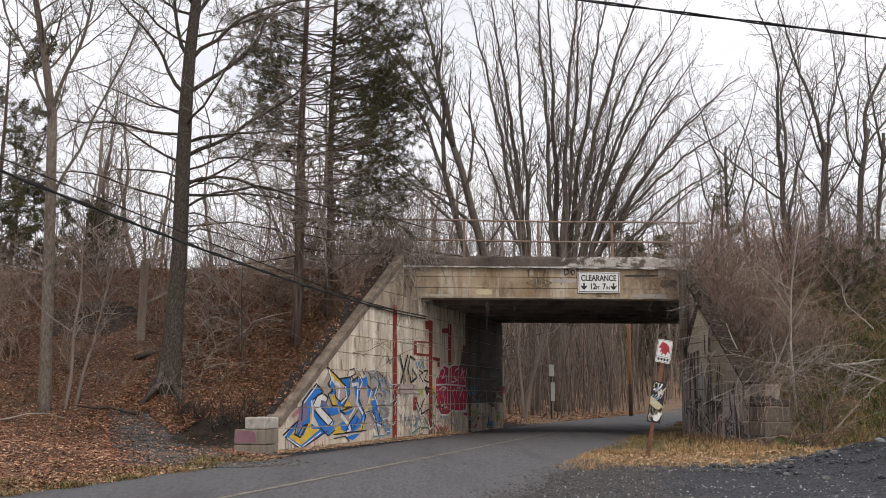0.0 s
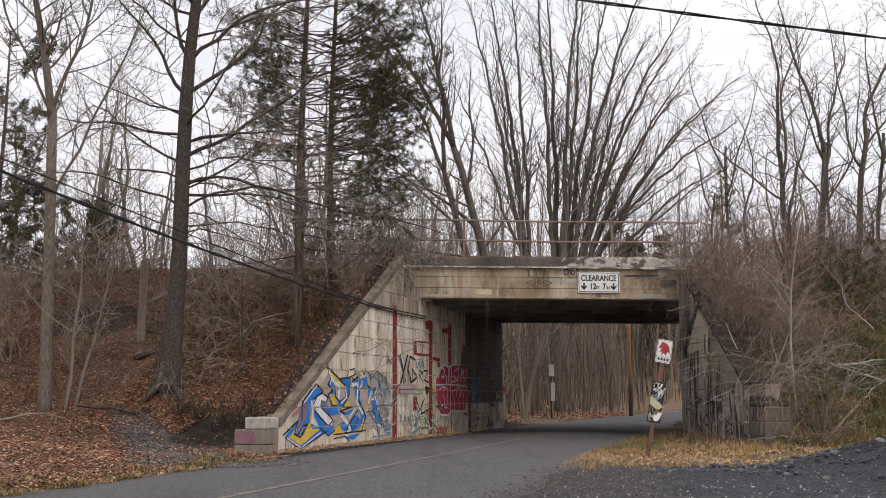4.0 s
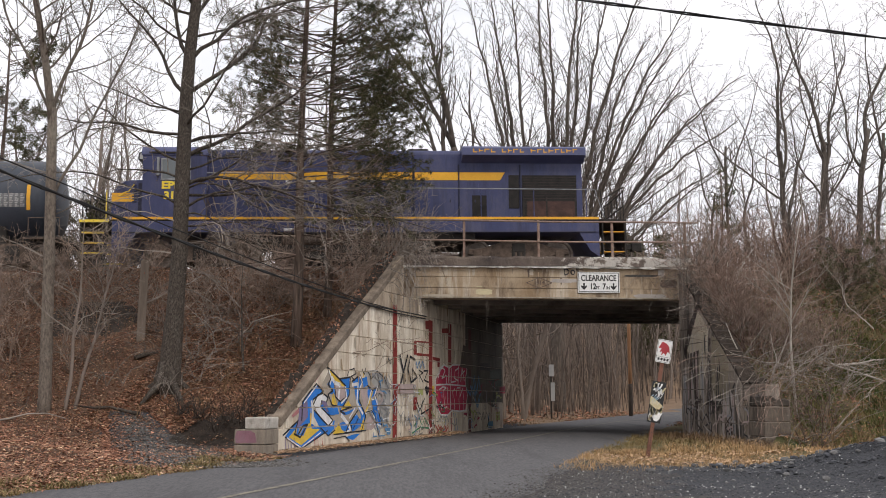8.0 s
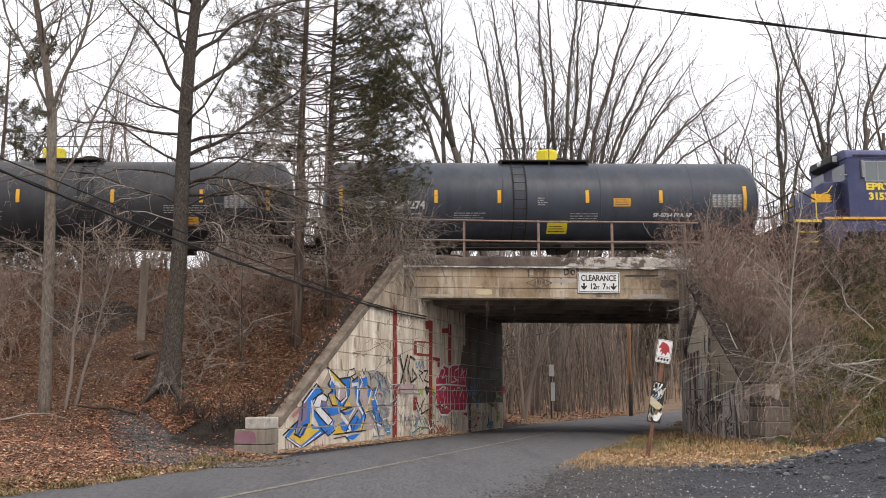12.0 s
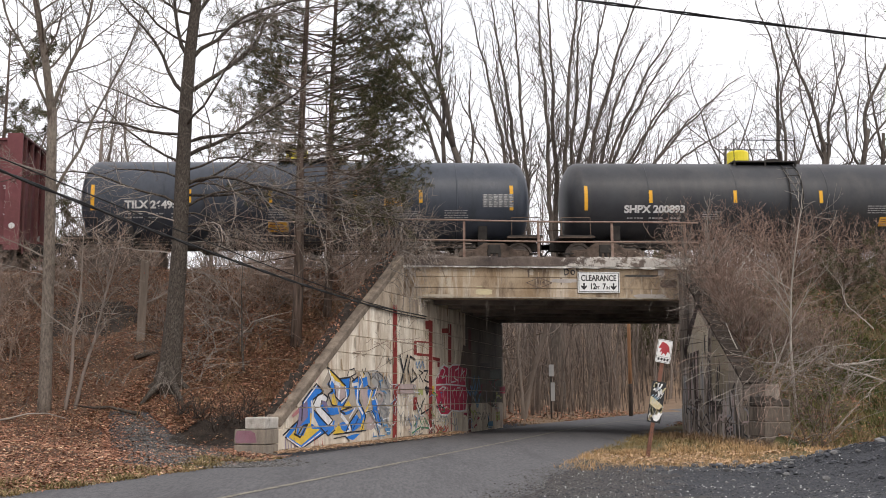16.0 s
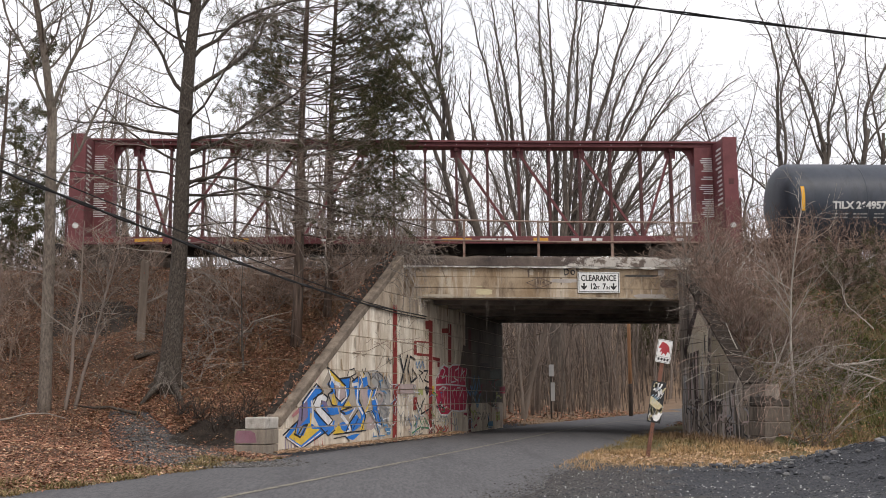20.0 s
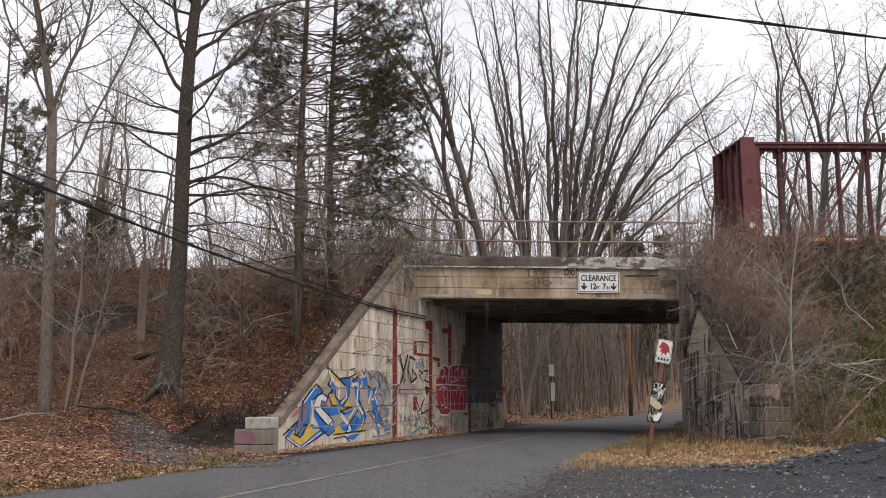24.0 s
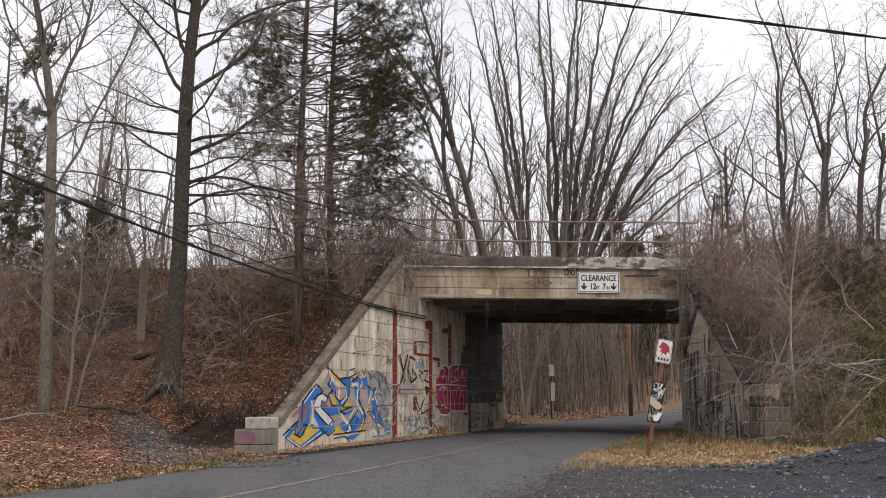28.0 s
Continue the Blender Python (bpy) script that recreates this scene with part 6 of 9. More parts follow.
# many-stemmed scrub rising behind the track
SCRUB = []
for k in range(3):
    g = Growth(160 + k, spacing=(0.3, 0.26, 0.22), ratio=(0.42, 0.46, 0.45), angle=(24, 58), wander=0.2, lift=0.05, levels=3 if k == 1 else 2, twig=0.0075)
    for i in range(4 + k):
        g.limb((g.rng.uniform(-0.3, 0.3), g.rng.uniform(-0.3, 0.3), -0.2), g.rng.uniform(-26, 26), g.rng.uniform(-20, 20), (5.6, 4.6, 6.4)[k] * g.rng.uniform(0.7, 1.1), 0.032, g.rng.uniform(-22, 22), taper=0.85, start=0.15, jitter=0.12)
    SCRUB.append(plant("scrub", "tall bare many-stemmed scrub behind the railway", g, M["twig_far"], M["twig_far"], group="scrub behind the track", category="bush"))
rng = random.Random(74)
scrub_spots = [(rng.uniform(-17, -11.5), rng.uniform(41.0, 45.5)) for _ in range(14)] + [(rng.uniform(-13.5, 3.2), rng.uniform(41.0, 46.5)) for _ in range(44)] + [(rng.uniform(14.0, 27), rng.uniform(41.2, 48)) for _ in range(58)] + [(rng.uniform(0.02, 0.105) * y, y) for y in [rng.uniform(48, 62) for _ in range(14)]]
for i, (x, y) in enumerate(scrub_spots):
    m = pose(x, y, ground_z(x, y) - 0.05, rng.uniform(-5, 5), rng.uniform(-5, 5), rng.uniform(0, 360)) @ Matrix.Scale(rng.uniform(0.8, 1.15) * (1.6 if y > 49 else 1.0), 4)
    if abs(x - road_mid(y)) < 4.2:
        continue
    if i < 3:
        SCRUB[i].matrix_basis = m
    else:
        copy_thing(SCRUB[i % 3], m)


# taller woods filling the view over the bridge, on the near side of the road's bend
rng = random.Random(72)
for i in range(62):
    y = rng.uniform(80, 112)
    x = rng.uniform(0.05, 0.33) * y
    if x > road_mid(y) - 4.2:
        continue
    copy_thing(WOODS[(1, 0, 3, 0)[i % 4]], pose(x, y, ground_z(x, y) - 0.1, rng.uniform(-3, 3), rng.uniform(-4, 4), rng.uniform(0, 360)) @ Matrix.Scale((0.75 if i % 3 else 0.5) + y / 110.0, 4) @ Matrix.Diagonal((0.6, 0.6, 1.0, 1.0)))


def bush(seed, stems, height, spread, levels, bark, twig, label, droop=0.02, r=0.012, tw=0.0058, spacing=(0.22, 0.18, 0.15)):
    g = Growth(seed, spacing=spacing, ratio=(0.42, 0.5, 0.5), angle=(25, 70), wander=0.36, lift=0.03, levels=levels, twig=tw, droop=droop)
    for i in range(stems):
        a = g.rng.uniform(0, 2 * math.pi)
        q = Vector((math.cos(a), math.sin(a), 0)) * spread * 0.25 * g.rng.random()
        g.limb((q.x, q.y, -0.1), g.rng.uniform(-38, 38), g.rng.uniform(-38, 38), height * g.rng.uniform(0.6, 1.1), r * g.rng.uniform(0.7, 1.3), g.rng.uniform(-45, 45), start=0.2, jitter=0.24, n=max(5, int(height / 0.24)))
    return plant("bush", label, g, bark, twig, group="brush on the banks", category="bush")


BUSHES = [bush(80, 12, 1.9, 1.0, 2, M["twig_bush"], M["twig_bush"], "tangled bare grey bush on the bank"),
          bush(81, 16, 1.5, 1.2, 2, M["twig_bush"], M["twig_bush"], "low tangled bare bush on the bank", droop=0.08),
          bush(82, 12, 2.4, 1.0, 2, M["twig_bush"], M["twig_bush"], "tall bare thorny bush on the bank")]
REDS = [bush(84, 16, 2.4, 1.3, 2, M["twig_red"], M["twig_red"], "dense reddish-brown bare thicket on the bank", r=0.014),
        bush(85, 18, 1.7, 1.4, 2, M["twig_red"], M["twig_red"], "reddish tangled brush on the bank", droop=0.06),
        bush(86, 14, 2.0, 1.2, 2, M["twig_bush"], M["twig_bush"], "grey-brown tangled brush on the bank", droop=0.08)]


def scatter_bushes(kinds, places, seed):
    rng = random.Random(seed)
    used = set()
    for x, y, s in places:
        k = rng.randrange(len(kinds))
        m = pose(x, y, ground_z(x, y) - 0.03, rng.uniform(-8, 8), rng.uniform(-8, 8), rng.uniform(0, 360))
        if k not in used:
            used.add(k)
            kinds[k].matrix_basis = m
        else:
            copy_thing(kinds[k], m)


rng = random.Random(90)
left_places = [(rng.uniform(-13, -0.3), rng.uniform(29.2, 32.0), 1) for _ in range(20)]
left_places += [(rng.uniform(-13, -5.4), rng.uniform(25.5, 29.0), 1) for _ in range(6)]
left_places += [(rng.uniform(-2.0, 0.5), rng.uniform(28.8, 30.8), 1) for _ in range(2)]
left_places += [(rng.uniform(-11.0, -7.6), rng.uniform(29.6, 31.6), 1) for _ in range(6)]
left_places += [(-0.1, 29.6, 1), (0.2, 30.0, 1), (-0.5, 29.2, 1), (-0.2, 30.6, 1), (0.4, 30.4, 1)]
scatter_bushes(BUSHES, [p for p in left_places if p[0] < wall_l(min(p[1], 29.4)) - 0.7], 91)
right_places = [(rng.uniform(9.7, 16.5), rng.uniform(29.0, 31.6), 1) for _ in range(30)]
right_places += [(rng.uniform(10.2, 12.2), rng.uniform(26.4, 28.8), 1) for _ in range(7)]
right_places += [(rng.uniform(12.0, 16.0), rng.uniform(27.5, 29.0), 1) for _ in range(4)]
right_places += [(rng.uniform(9.7, 10.6), rng.uniform(26.6, 30.0), 1) for _ in range(6)]
right_places += [(9.6, 29.3, 1), (9.8, 29.8, 1), (9.5, 30.2, 1), (9.9, 28.6, 1), (10.2, 29.0, 1), (10.4, 30.0, 1), (9.8, 27.6, 1)]
right_places = [q for q in right_places if not (q[0] > 12.8 and q[1] < 30.3)]
scatter_bushes(REDS, right_places, 92)
# brush along the far side of the railway
far_places = [(rng.uniform(-20, 30), rng.uniform(40.6, 43.5), 1) for _ in range(76)]
far_places = [q for q in far_places if abs(q[0] - road_mid(q[1])) > 5.5 and (q[0] < 12 or rng.random() < 0.95)]
scatter_bushes([bush(87, 14, 2.8, 1.2, 2, M["twig_far"], M["twig_far"], "bare brush along the far side of the track", tw=0.007, r=0.016, spacing=(0.3, 0.24, 0.2))], far_places, 93)


# brambles: long thin canes that arch over and trail down the slope
def bramble(seed, canes, length, material, label):
    g = Growth(seed, spacing=(0.34, 0.24, 0.2), ratio=(0.26, 0.4, 0.4), angle=(25, 80), wander=0.38, lift=-0.02, levels=2, twig=0.0042, droop=0.06)
    for i in range(canes):
        side = g.rng.choice((-1, 1))
        g.limb((g.rng.uniform(-0.5, 0.5), g.rng.uniform(-0.4, 0.4), -0.05), side * g.rng.uniform(5, 55), g.rng.uniform(-50, 15), length * g.rng.uniform(0.6, 1.15), 0.009 * g.rng.uniform(0.7, 1.4), side * g.rng.uniform(30, 110), taper=0.6, start=0.2, jitter=0.22, n=max(6, int(length / 0.24)))
    return plant("bramble", label, g, material, material, group="brambles on the banks", category="bramble")


def scatter_brambles(kinds, places, seed):
    rng = random.Random(seed)
    for i, (x, y) in enumerate(places):
        m = pose(x, y, ground_z(x, y) - 0.02, rng.uniform(-8, 8), rng.uniform(-8, 8), rng.uniform(-60, 60))
        if i < len(kinds):
            kinds[i].matrix_basis = m
        else:
            copy_thing(kinds[i % len(kinds)], m)


rng = random.Random(94)
CANES = [bramble(181, 11, 2.3, M["twig_grey"], "trailing grey canes on the leafy bank"), bramble(182, 9, 2.9, M["twig_bush"], "long arching bramble canes on the bank"), bramble(183, 13, 1.7, M["twig_grey"], "low tangle of grey canes on the bank")]
cane_spots = [(rng.uniform(-13.5, -0.2), rng.uniform(25.2, 31.6)) for _ in range(24)] + [(rng.uniform(-5.2, -3.4), rng.uniform(26.0, 29.0)) for _ in range(4)]
scatter_brambles(CANES, [q for q in cane_spots if q[0] < wall_l(min(q[1], 29.4)) - 0.9], 95)
RED_CANES = [bramble(184, 11, 2.4, M["twig_grey"], "arching grey-brown canes on the grassy bank"), bramble(185, 8, 2.8, M["twig_red"], "long reddish canes in the thicket"), bramble(186, 6, 2.6, M["twig_pale"], "pale crooked canes over the thicket")]
scatter_brambles(RED_CANES, [q for q in [(rng.uniform(9.8, 16.5), rng.uniform(24.8, 31.2)) for _ in range(26)] if not (q[0] > 12.0 and q[1] < 28.0)], 96)


# brush spilling over the wing walls
def overhang(kind, places, seed):
    rng = random.Random(seed)
    for x, y, z, lean in places:
        copy_thing(kind, pose(x, y, z, rng.uniform(-12, 12), lean + rng.uniform(-10, 10), rng.uniform(-25, 25)))


overhang(REDS[2], [(9.7, 28.9, 4.1, -20), (9.8, 27.4, 2.8, -20), (9.3, 29.6, 4.9, -50), (10.5, 24.0, 0.6, 0)], 95)
overhang(REDS[0], [(10.0, 28.2, 3.5, -14)], 96)
overhang(RED_CANES[0], [(9.5, 28.6, 3.7, -20), (9.4, 27.4, 2.8, -24), (9.4, 26.2, 2.0, -20), (9.6, 25.0, 1.2, -15), (9.7, 23.9, 1.4, -10), (9.8, 29.6, 4.9, -30), (10.0, 22.9, 0.2, -20), (9.3, 24.0, 1.5, -35)], 101)
overhang(RED_CANES[0], [(9.5, 29.2, 4.5, -70), (9.2, 29.15, 4.1, -85), (9.7, 29.2, 4.9, -60), (9.0, 29.2, 4.95, -75), (9.3, 28.9, 4.3, -100)], 103)
overhang(REDS[2], [(9.85, 22.9, 0.1, -10)], 104)
overhang(RED_CANES[1], [(9.5, 23.6, 1.4, -30), (9.2, 23.6, 1.5, -45)], 105)
overhang(RED_CANES[2], [(9.6, 25.6, 1.5, 0), (10.4, 26.4, 1.7, -10)], 102)
overhang(CANES[0], [(0.7, 28.6, 4.85, 60), (0.9, 29.0, 4.95, 75), (0.5, 28.0, 4.6, 70), (0.8, 29.2, 4.9, 95), (0.2, 27.4, 4.3, 80)], 106)
overhang(BUSHES[1], [(-0.1, 29.0, 4.5, 30), (-0.6, 28.2, 4.0, 28), (0.3, 29.9, 5.0, 45)], 97)
overhang(BUSHES[2], [(0.0, 29.3, 4.6, 42), (0.5, 29.8, 4.9, 58)], 99)
overhang(REDS[0], [(9.9, 30.4, 4.9, -8), (10.6, 30.6, 4.9, 6), (11.6, 30.8, 4.9, 0), (12.6, 30.6, 4.8, -6), (13.8, 30.9, 4.8, 5), (15.0, 30.8, 4.7, 0)], 100)
DARK = bush(88, 16, 0.6, 0.9, 2, M["bark_dark"], M["bark_dark"], "dark tangle of roots under the eroded bank", droop=0.2)
DARK.matrix_basis = pose(-3.2, 23.9, 0.7)
overhang(DARK, [(-3.8, 23.9, 0.8, -10), (-2.9, 23.6, 0.65, 25), (-4.2, 24.1, 0.9, 0), (-3.5, 23.5, 0.5, 10), (-2.7, 24.2, 0.9, 30)], 98)


def arching(label, x, y, z, lean, dep, length, r, bend, seed):
    g = Growth(seed, spacing=(0.3, 0.22, 0.18), ratio=(0.34, 0.45, 0.4), wander=0.2, lift=0.0, levels=2, twig=0.006)
    g.limb((0, 0, 0), lean, dep, length, r, bend, taper=0.8, jitter=0.2, n=int(length / 0.17))
    plant("arching_branch", label, g, M["twig_pale"], M["twig_pale"], x, y, z, group="arching branches", category="branch")


arching("pale branch arching over the thicket", 11.3, 25.8, 1.4, -48, -10, 2.6, 0.025, -40, 161)
arching("pale crooked dead stem by the wall", 9.75, 25.0, 1.0, 18, -20, 1.8, 0.03, -30, 162)
arching("pale dead branch hanging over the grassy bank", 12.2, 26.6, 1.9, 70, -15, 2.2, 0.028, 25, 163)
arching("pale branch tangled in the brush", 10.6, 28.0, 2.9, -30, -15, 2.2, 0.022, -30, 164)
arching("pale branch tangled in the brush", 12.9, 26.2, 1.8, -72, -10, 2.0, 0.025, 20, 165)
arching("pale crooked branch forking over the crest", 10.2, 28.6, 3.9, -4, -10, 1.7, 0.026, 34, 171)
arching("pale branch reaching over the thicket", 13.6, 27.4, 3.0, -60, -10, 2.6, 0.022, 26, 172)
arching("dead pale branch lying on the grassy bank", 13.2, 25.2, 1.55, 82, -10, 2.4, 0.032, 12, 173)
arching("dead pale branch lying on the grassy bank", 12.4, 24.6, 1.15, 48, -10, 1.6, 0.024, 40, 174)
arching("pale stem rising from the brush", 9.9, 29.4, 4.6, 12, 0, 2.6, 0.02, 10, 166)
arching("thin grey stem arching down the bank", -3.4, 27.4, 2.6, 40, -30, 2.4, 0.018, 70, 167)
arching("thin grey stem arching down the bank", -3.9, 27.0, 2.3, -20, -30, 2.2, 0.016, -60, 168)
arching("thin grey stem arching down the bank", -7.8, 27.6, 2.6, 30, -30, 2.4, 0.016, 60, 169)
arching("thin grey stem arching from the crest", -9.0, 30.2, 4.4, -35, -35, 2.6, 0.016, -50, 170)
cedar("evergreen_shrub", "low olive-green evergreen shrub on the bank", 46, 13.5, 28.9, 3.1, 2.1, 0.05, ((0.1, 2.0, 40, 0.9, 52, 1.0, 0.0),), 1.0, reach=0.09, width=0.008, per=9)
cedar("evergreen_shrub", "low olive-green evergreen shrub on the bank", 47, 14.7, 28.6, 3.0, 2.6, 0.05, ((0.1, 2.5, 48, 1.1, 52, 1.0, 0.0),), 1.0, reach=0.09, width=0.008, per=9)
cedar("cedar_tree", "dark cedar in the woods beyond the bridge", 48, 27.2, 100.0, 3.0, 13.0, 0.2, ((0.5, 12.5, 70, 3.4, 62, 1.0, 0.0),), 0.6, reach=0.45, width=0.06, per=6)


# ---- graffiti and painted bars on the walls ----
def band_clip(poly, z0, z1):
    """The part of an outline in (u, z) between two heights."""
    for bound, keep in ((z0, 1), (z1, -1)):
        out = []
        for i, p in enumerate(poly):
            q = poly[(i + 1) % len(poly)]
            a, b = (p[1] - bound) * keep, (q[1] - bound) * keep
            if a >= 0:
                out.append(p)
            if a * b < 0:
                t = a / (a - b)
                out.append((p[0] + (q[0] - p[0]) * t, bound))
        poly = out
        if len(poly) < 3:
            return []
    return poly


COATS = {}


def coat(wall, polys, key):
    """A coat of paint on the faces of the wall's courses, leaving the joints bare."""
    COATS[wall.name] = COATS.get(wall.name, 0) + 1
    y = -0.002 - 0.0002 * COATS[wall.name]
    g = Geo()
    for poly in polys:
        for k in range(11):
            z = -0.3 + COURSE * k
            c = band_clip(poly, z + 0.003, z + COURSE - 0.021)
            if c:
                n = len(g.v)
                g.v += [(u, y, h) for u, h in c]
                g.f.append(tuple(range(n, n + len(c))))
    if g.f:
        ob = new("graffiti", g.mesh("graffiti", M[key]))
        ob.parent = wall


def fill(wall, poly, key):
    coat(wall, [poly], key)


def stroke(wall, line, width, key):
    polys = []
    for (a, b), (c, d) in zip(line, line[1:]):
        l = math.hypot(c - a, d - b) or 1
        p, q = -(d - b) / l * width / 2, (c - a) / l * width / 2
        e, h = (c - a) / l * width * 0.35, (d - b) / l * width * 0.35
        polys.append([(a + p - e, b + q - h), (a - p - e, b - q - h), (c - p + e, d - q + h), (c + p + e, d + q + h)])
    coat(wall, polys, key)


fill(left_wing, [(4.77, 1.81),(5.51, 1.85),(6.3, 1.65),(6.51, 1.26),(6.32, 0.44),(5.55, 0.32),(4.92, 0.57),(4.66, 1.17)], "g_greypale")
fill(left_wing, [(2.65, 1.81),(3.51, 1.52),(4.89, 1.63),(5.52, 1.4),(5.8, 0.46),(4.81, 0.35),(3.55, 0.34),(2.91, 0.36),(2.2, 0.55),(1.8, 0.89),(1.98, 1.21)], "g_beige")
fill(left_wing, [(1.95, 1.46),(2.29, 1.3),(1.79, 1.12),(1.71, 0.65),(1.91, 0.53),(2.45, 0.51),(2.55, 0.42),(1.23, 0.07),(0.49, 0.36),(0.89, 0.61),(1.25, 0.7),(1.28, 1.07),(1.59, 1.27)], "g_blue")
fill(left_wing, [(1.14, 0.97),(1.52, 1.1),(1.56, 0.75),(1.21, 0.58),(0.95, 0.51),(1.1, 0.74)], "g_violet")
fill(left_wing, [(0.66, 0.35),(1.03, 0.54),(1.01, 0.38),(1.35, 0.36),(1.62, 0.63),(1.78, 0.49),(2.18, 0.47),(1.25, 0.16)], "g_yellow")
fill(left_wing, [(1.16, 0.56),(1.42, 0.59),(1.22, 0.4),(1.11, 0.42)], "g_beige")
fill(left_wing, [(1.85, 0.89),(2.6, 0.53),(2.96, 0.65),(2.93, 0.45),(2.62, 0.32),(2.18, 0.5),(1.85, 0.76)], "g_blue")
fill(left_wing, [(2.14, 0.96),(2.59, 0.77),(3.21, 0.78),(3.1, 0.96),(2.68, 0.88),(2.33, 1.03)], "g_blue")
fill(left_wing, [(2.52, 1.46),(2.72, 1.6),(2.89, 1.5),(2.96, 1.23),(2.57, 1.25),(2.79, 1.32)], "g_blue")
fill(left_wing, [(3.18, 1.59),(3.79, 1.63),(3.76, 1.23),(3.4, 0.96),(3.08, 0.99),(3.2, 1.12),(3.47, 1.26),(3.51, 1.42)], "g_blue")
fill(left_wing, [(3.98, 1.57),(4.39, 1.69),(4.58, 1.54),(4.4, 1.39),(4.34, 1.11),(4.8, 0.71),(4.54, 0.4),(4.35, 0.5),(4.53, 0.71),(4.22, 1.03),(4.05, 1.44)], "g_blue")
fill(left_wing, [(4.92, 1.45),(5.17, 1.34),(5.57, 1.45),(5.42, 1.23),(5.03, 1.1),(4.88, 1.26)], "g_blue")
fill(left_wing, [(5.11, 0.8),(5.53, 0.94),(5.82, 0.46),(5.59, 0.47),(5.36, 0.69)], "g_blue")
fill(left_wing, [(2.99, 0.51),(3.43, 0.61),(3.76, 0.52),(4.23, 0.77),(4.47, 0.62),(4.36, 0.44),(3.9, 0.33),(3.55, 0.38)], "g_blue")
fill(left_wing, [(3.57, 0.24),(4.02, 0.29),(4.48, 0.3),(4.04, 0.16)], "g_blue")
fill(left_wing, [(3.2, 0.95),(3.53, 0.82),(4.25, 0.92),(3.75, 0.77),(3.34, 0.75)], "g_blue")
fill(left_wing, [(2.53, 1.83),(2.93, 1.67),(3.53, 1.43),(3.27, 1.4),(2.78, 1.63)], "g_yellow")
fill(left_wing, [(2.82, 1.22),(3.01, 0.96),(2.76, 1.01)], "g_yellow")
fill(left_wing, [(3.74, 1.09),(3.93, 0.94),(3.27, 0.86),(3.53, 0.99)], "g_yellow")
fill(left_wing, [(2.85, 0.34),(3.2, 0.59),(3.35, 0.43),(3.57, 0.33)], "g_yellow")
fill(left_wing, [(4.43, 0.4),(4.68, 0.69),(4.71, 0.34)], "g_yellow")
fill(left_wing, [(2.93, 1.44),(3.21, 1.47),(3.54, 1.37),(3.57, 1.17),(3.22, 1.08),(2.99, 1.17)], "g_pinkwhite")
fill(left_wing, [(4.44, 1.43),(4.9, 1.38),(4.91, 1.11),(4.77, 0.8),(4.55, 1.16)], "g_pinkwhite")
fill(left_wing, [(4.85, 0.61),(5.21, 0.75),(5.54, 0.46),(5.17, 0.36),(4.9, 0.39)], "g_pinkwhite")
fill(left_wing, [(1.83, 1.02),(1.98, 1.2),(2.27, 1.25),(2.53, 1.17),(2.47, 1.08),(2.23, 1.11),(2.18, 0.97),(2.59, 0.77),(2.86, 0.67),(2.82, 0.53),(2.62, 0.53),(2.01, 0.84)], "g_white")
fill(left_wing, [(2.21, 1.1),(2.49, 1.07),(2.69, 0.83),(2.5, 0.85)], "g_violet")
stroke(left_wing, [(2.78, 1.6),(2.93, 1.5),(3.21, 1.46),(3.16, 1.14)], 0.09, "g_white")
stroke(left_wing, [(3.96, 1.46),(4.3, 1.49),(4.24, 1.04),(4.6, 0.78)], 0.08, "g_white")
stroke(left_wing, [(3.34, 0.75),(3.74, 0.53),(3.9, 0.37),(3.59, 0.34)], 0.1, "g_white")
stroke(left_wing, [(1.71, 1.08),(1.79, 0.92),(1.75, 0.62)], 0.06, "g_white")
stroke(left_wing, [(5.15, 1.34),(4.93, 0.98),(4.87, 0.8)], 0.06, "g_white")
stroke(left_wing, [(4.79, 0.78),(5.16, 0.85),(5.54, 0.5),(5.8, 0.44)], 0.05, "g_white")
stroke(left_wing, [(3.74, 0.53),(4.23, 0.81)], 0.05, "g_white")
stroke(left_wing, [(4.67, 1.76),(4.58, 1.58),(4.66, 1.4)], 0.04, "g_white")
stroke(left_wing, [(1.7, 0.99),(1.67, 0.65)], 0.03, "g_white")
stroke(left_wing, [(5.27, 1.37),(4.98, 0.98),(4.79, 0.82)], 0.06, "g_yellow")
stroke(left_wing, [(2.86, 1.25),(3.06, 0.96)], 0.05, "g_yellow")
stroke(left_wing, [(1.69, 0.81),(1.68, 0.55)], 0.06, "g_yellow")
stroke(left_wing, [(4.62, 1.76),(4.66, 1.49)], 0.03, "g_yellow")
stroke(left_wing, [(1.95, 1.46),(1.59, 1.27),(1.27, 1.07),(1.25, 0.69)], 0.045, "g_black")
stroke(left_wing, [(1.95, 1.46),(2.31, 1.3),(1.79, 1.12)], 0.04, "g_black")
stroke(left_wing, [(0.39, 0.4),(1.07, 0.68),(0.92, 0.41),(1.19, 0.33),(1.54, 0.59),(1.32, 0.57),(1.11, 0.41)], 0.04, "g_black")
stroke(left_wing, [(0.49, 0.36),(1.23, 0.08),(2.56, 0.42)], 0.03, "g_black")
stroke(left_wing, [(1.81, 1.02),(2.01, 1.21),(2.29, 1.26),(2.57, 1.16),(2.49, 1.07)], 0.04, "g_black")
stroke(left_wing, [(1.85, 0.89),(2.6, 0.53),(2.86, 0.65),(2.59, 0.78),(2.18, 0.96),(2.23, 1.1)], 0.035, "g_black")
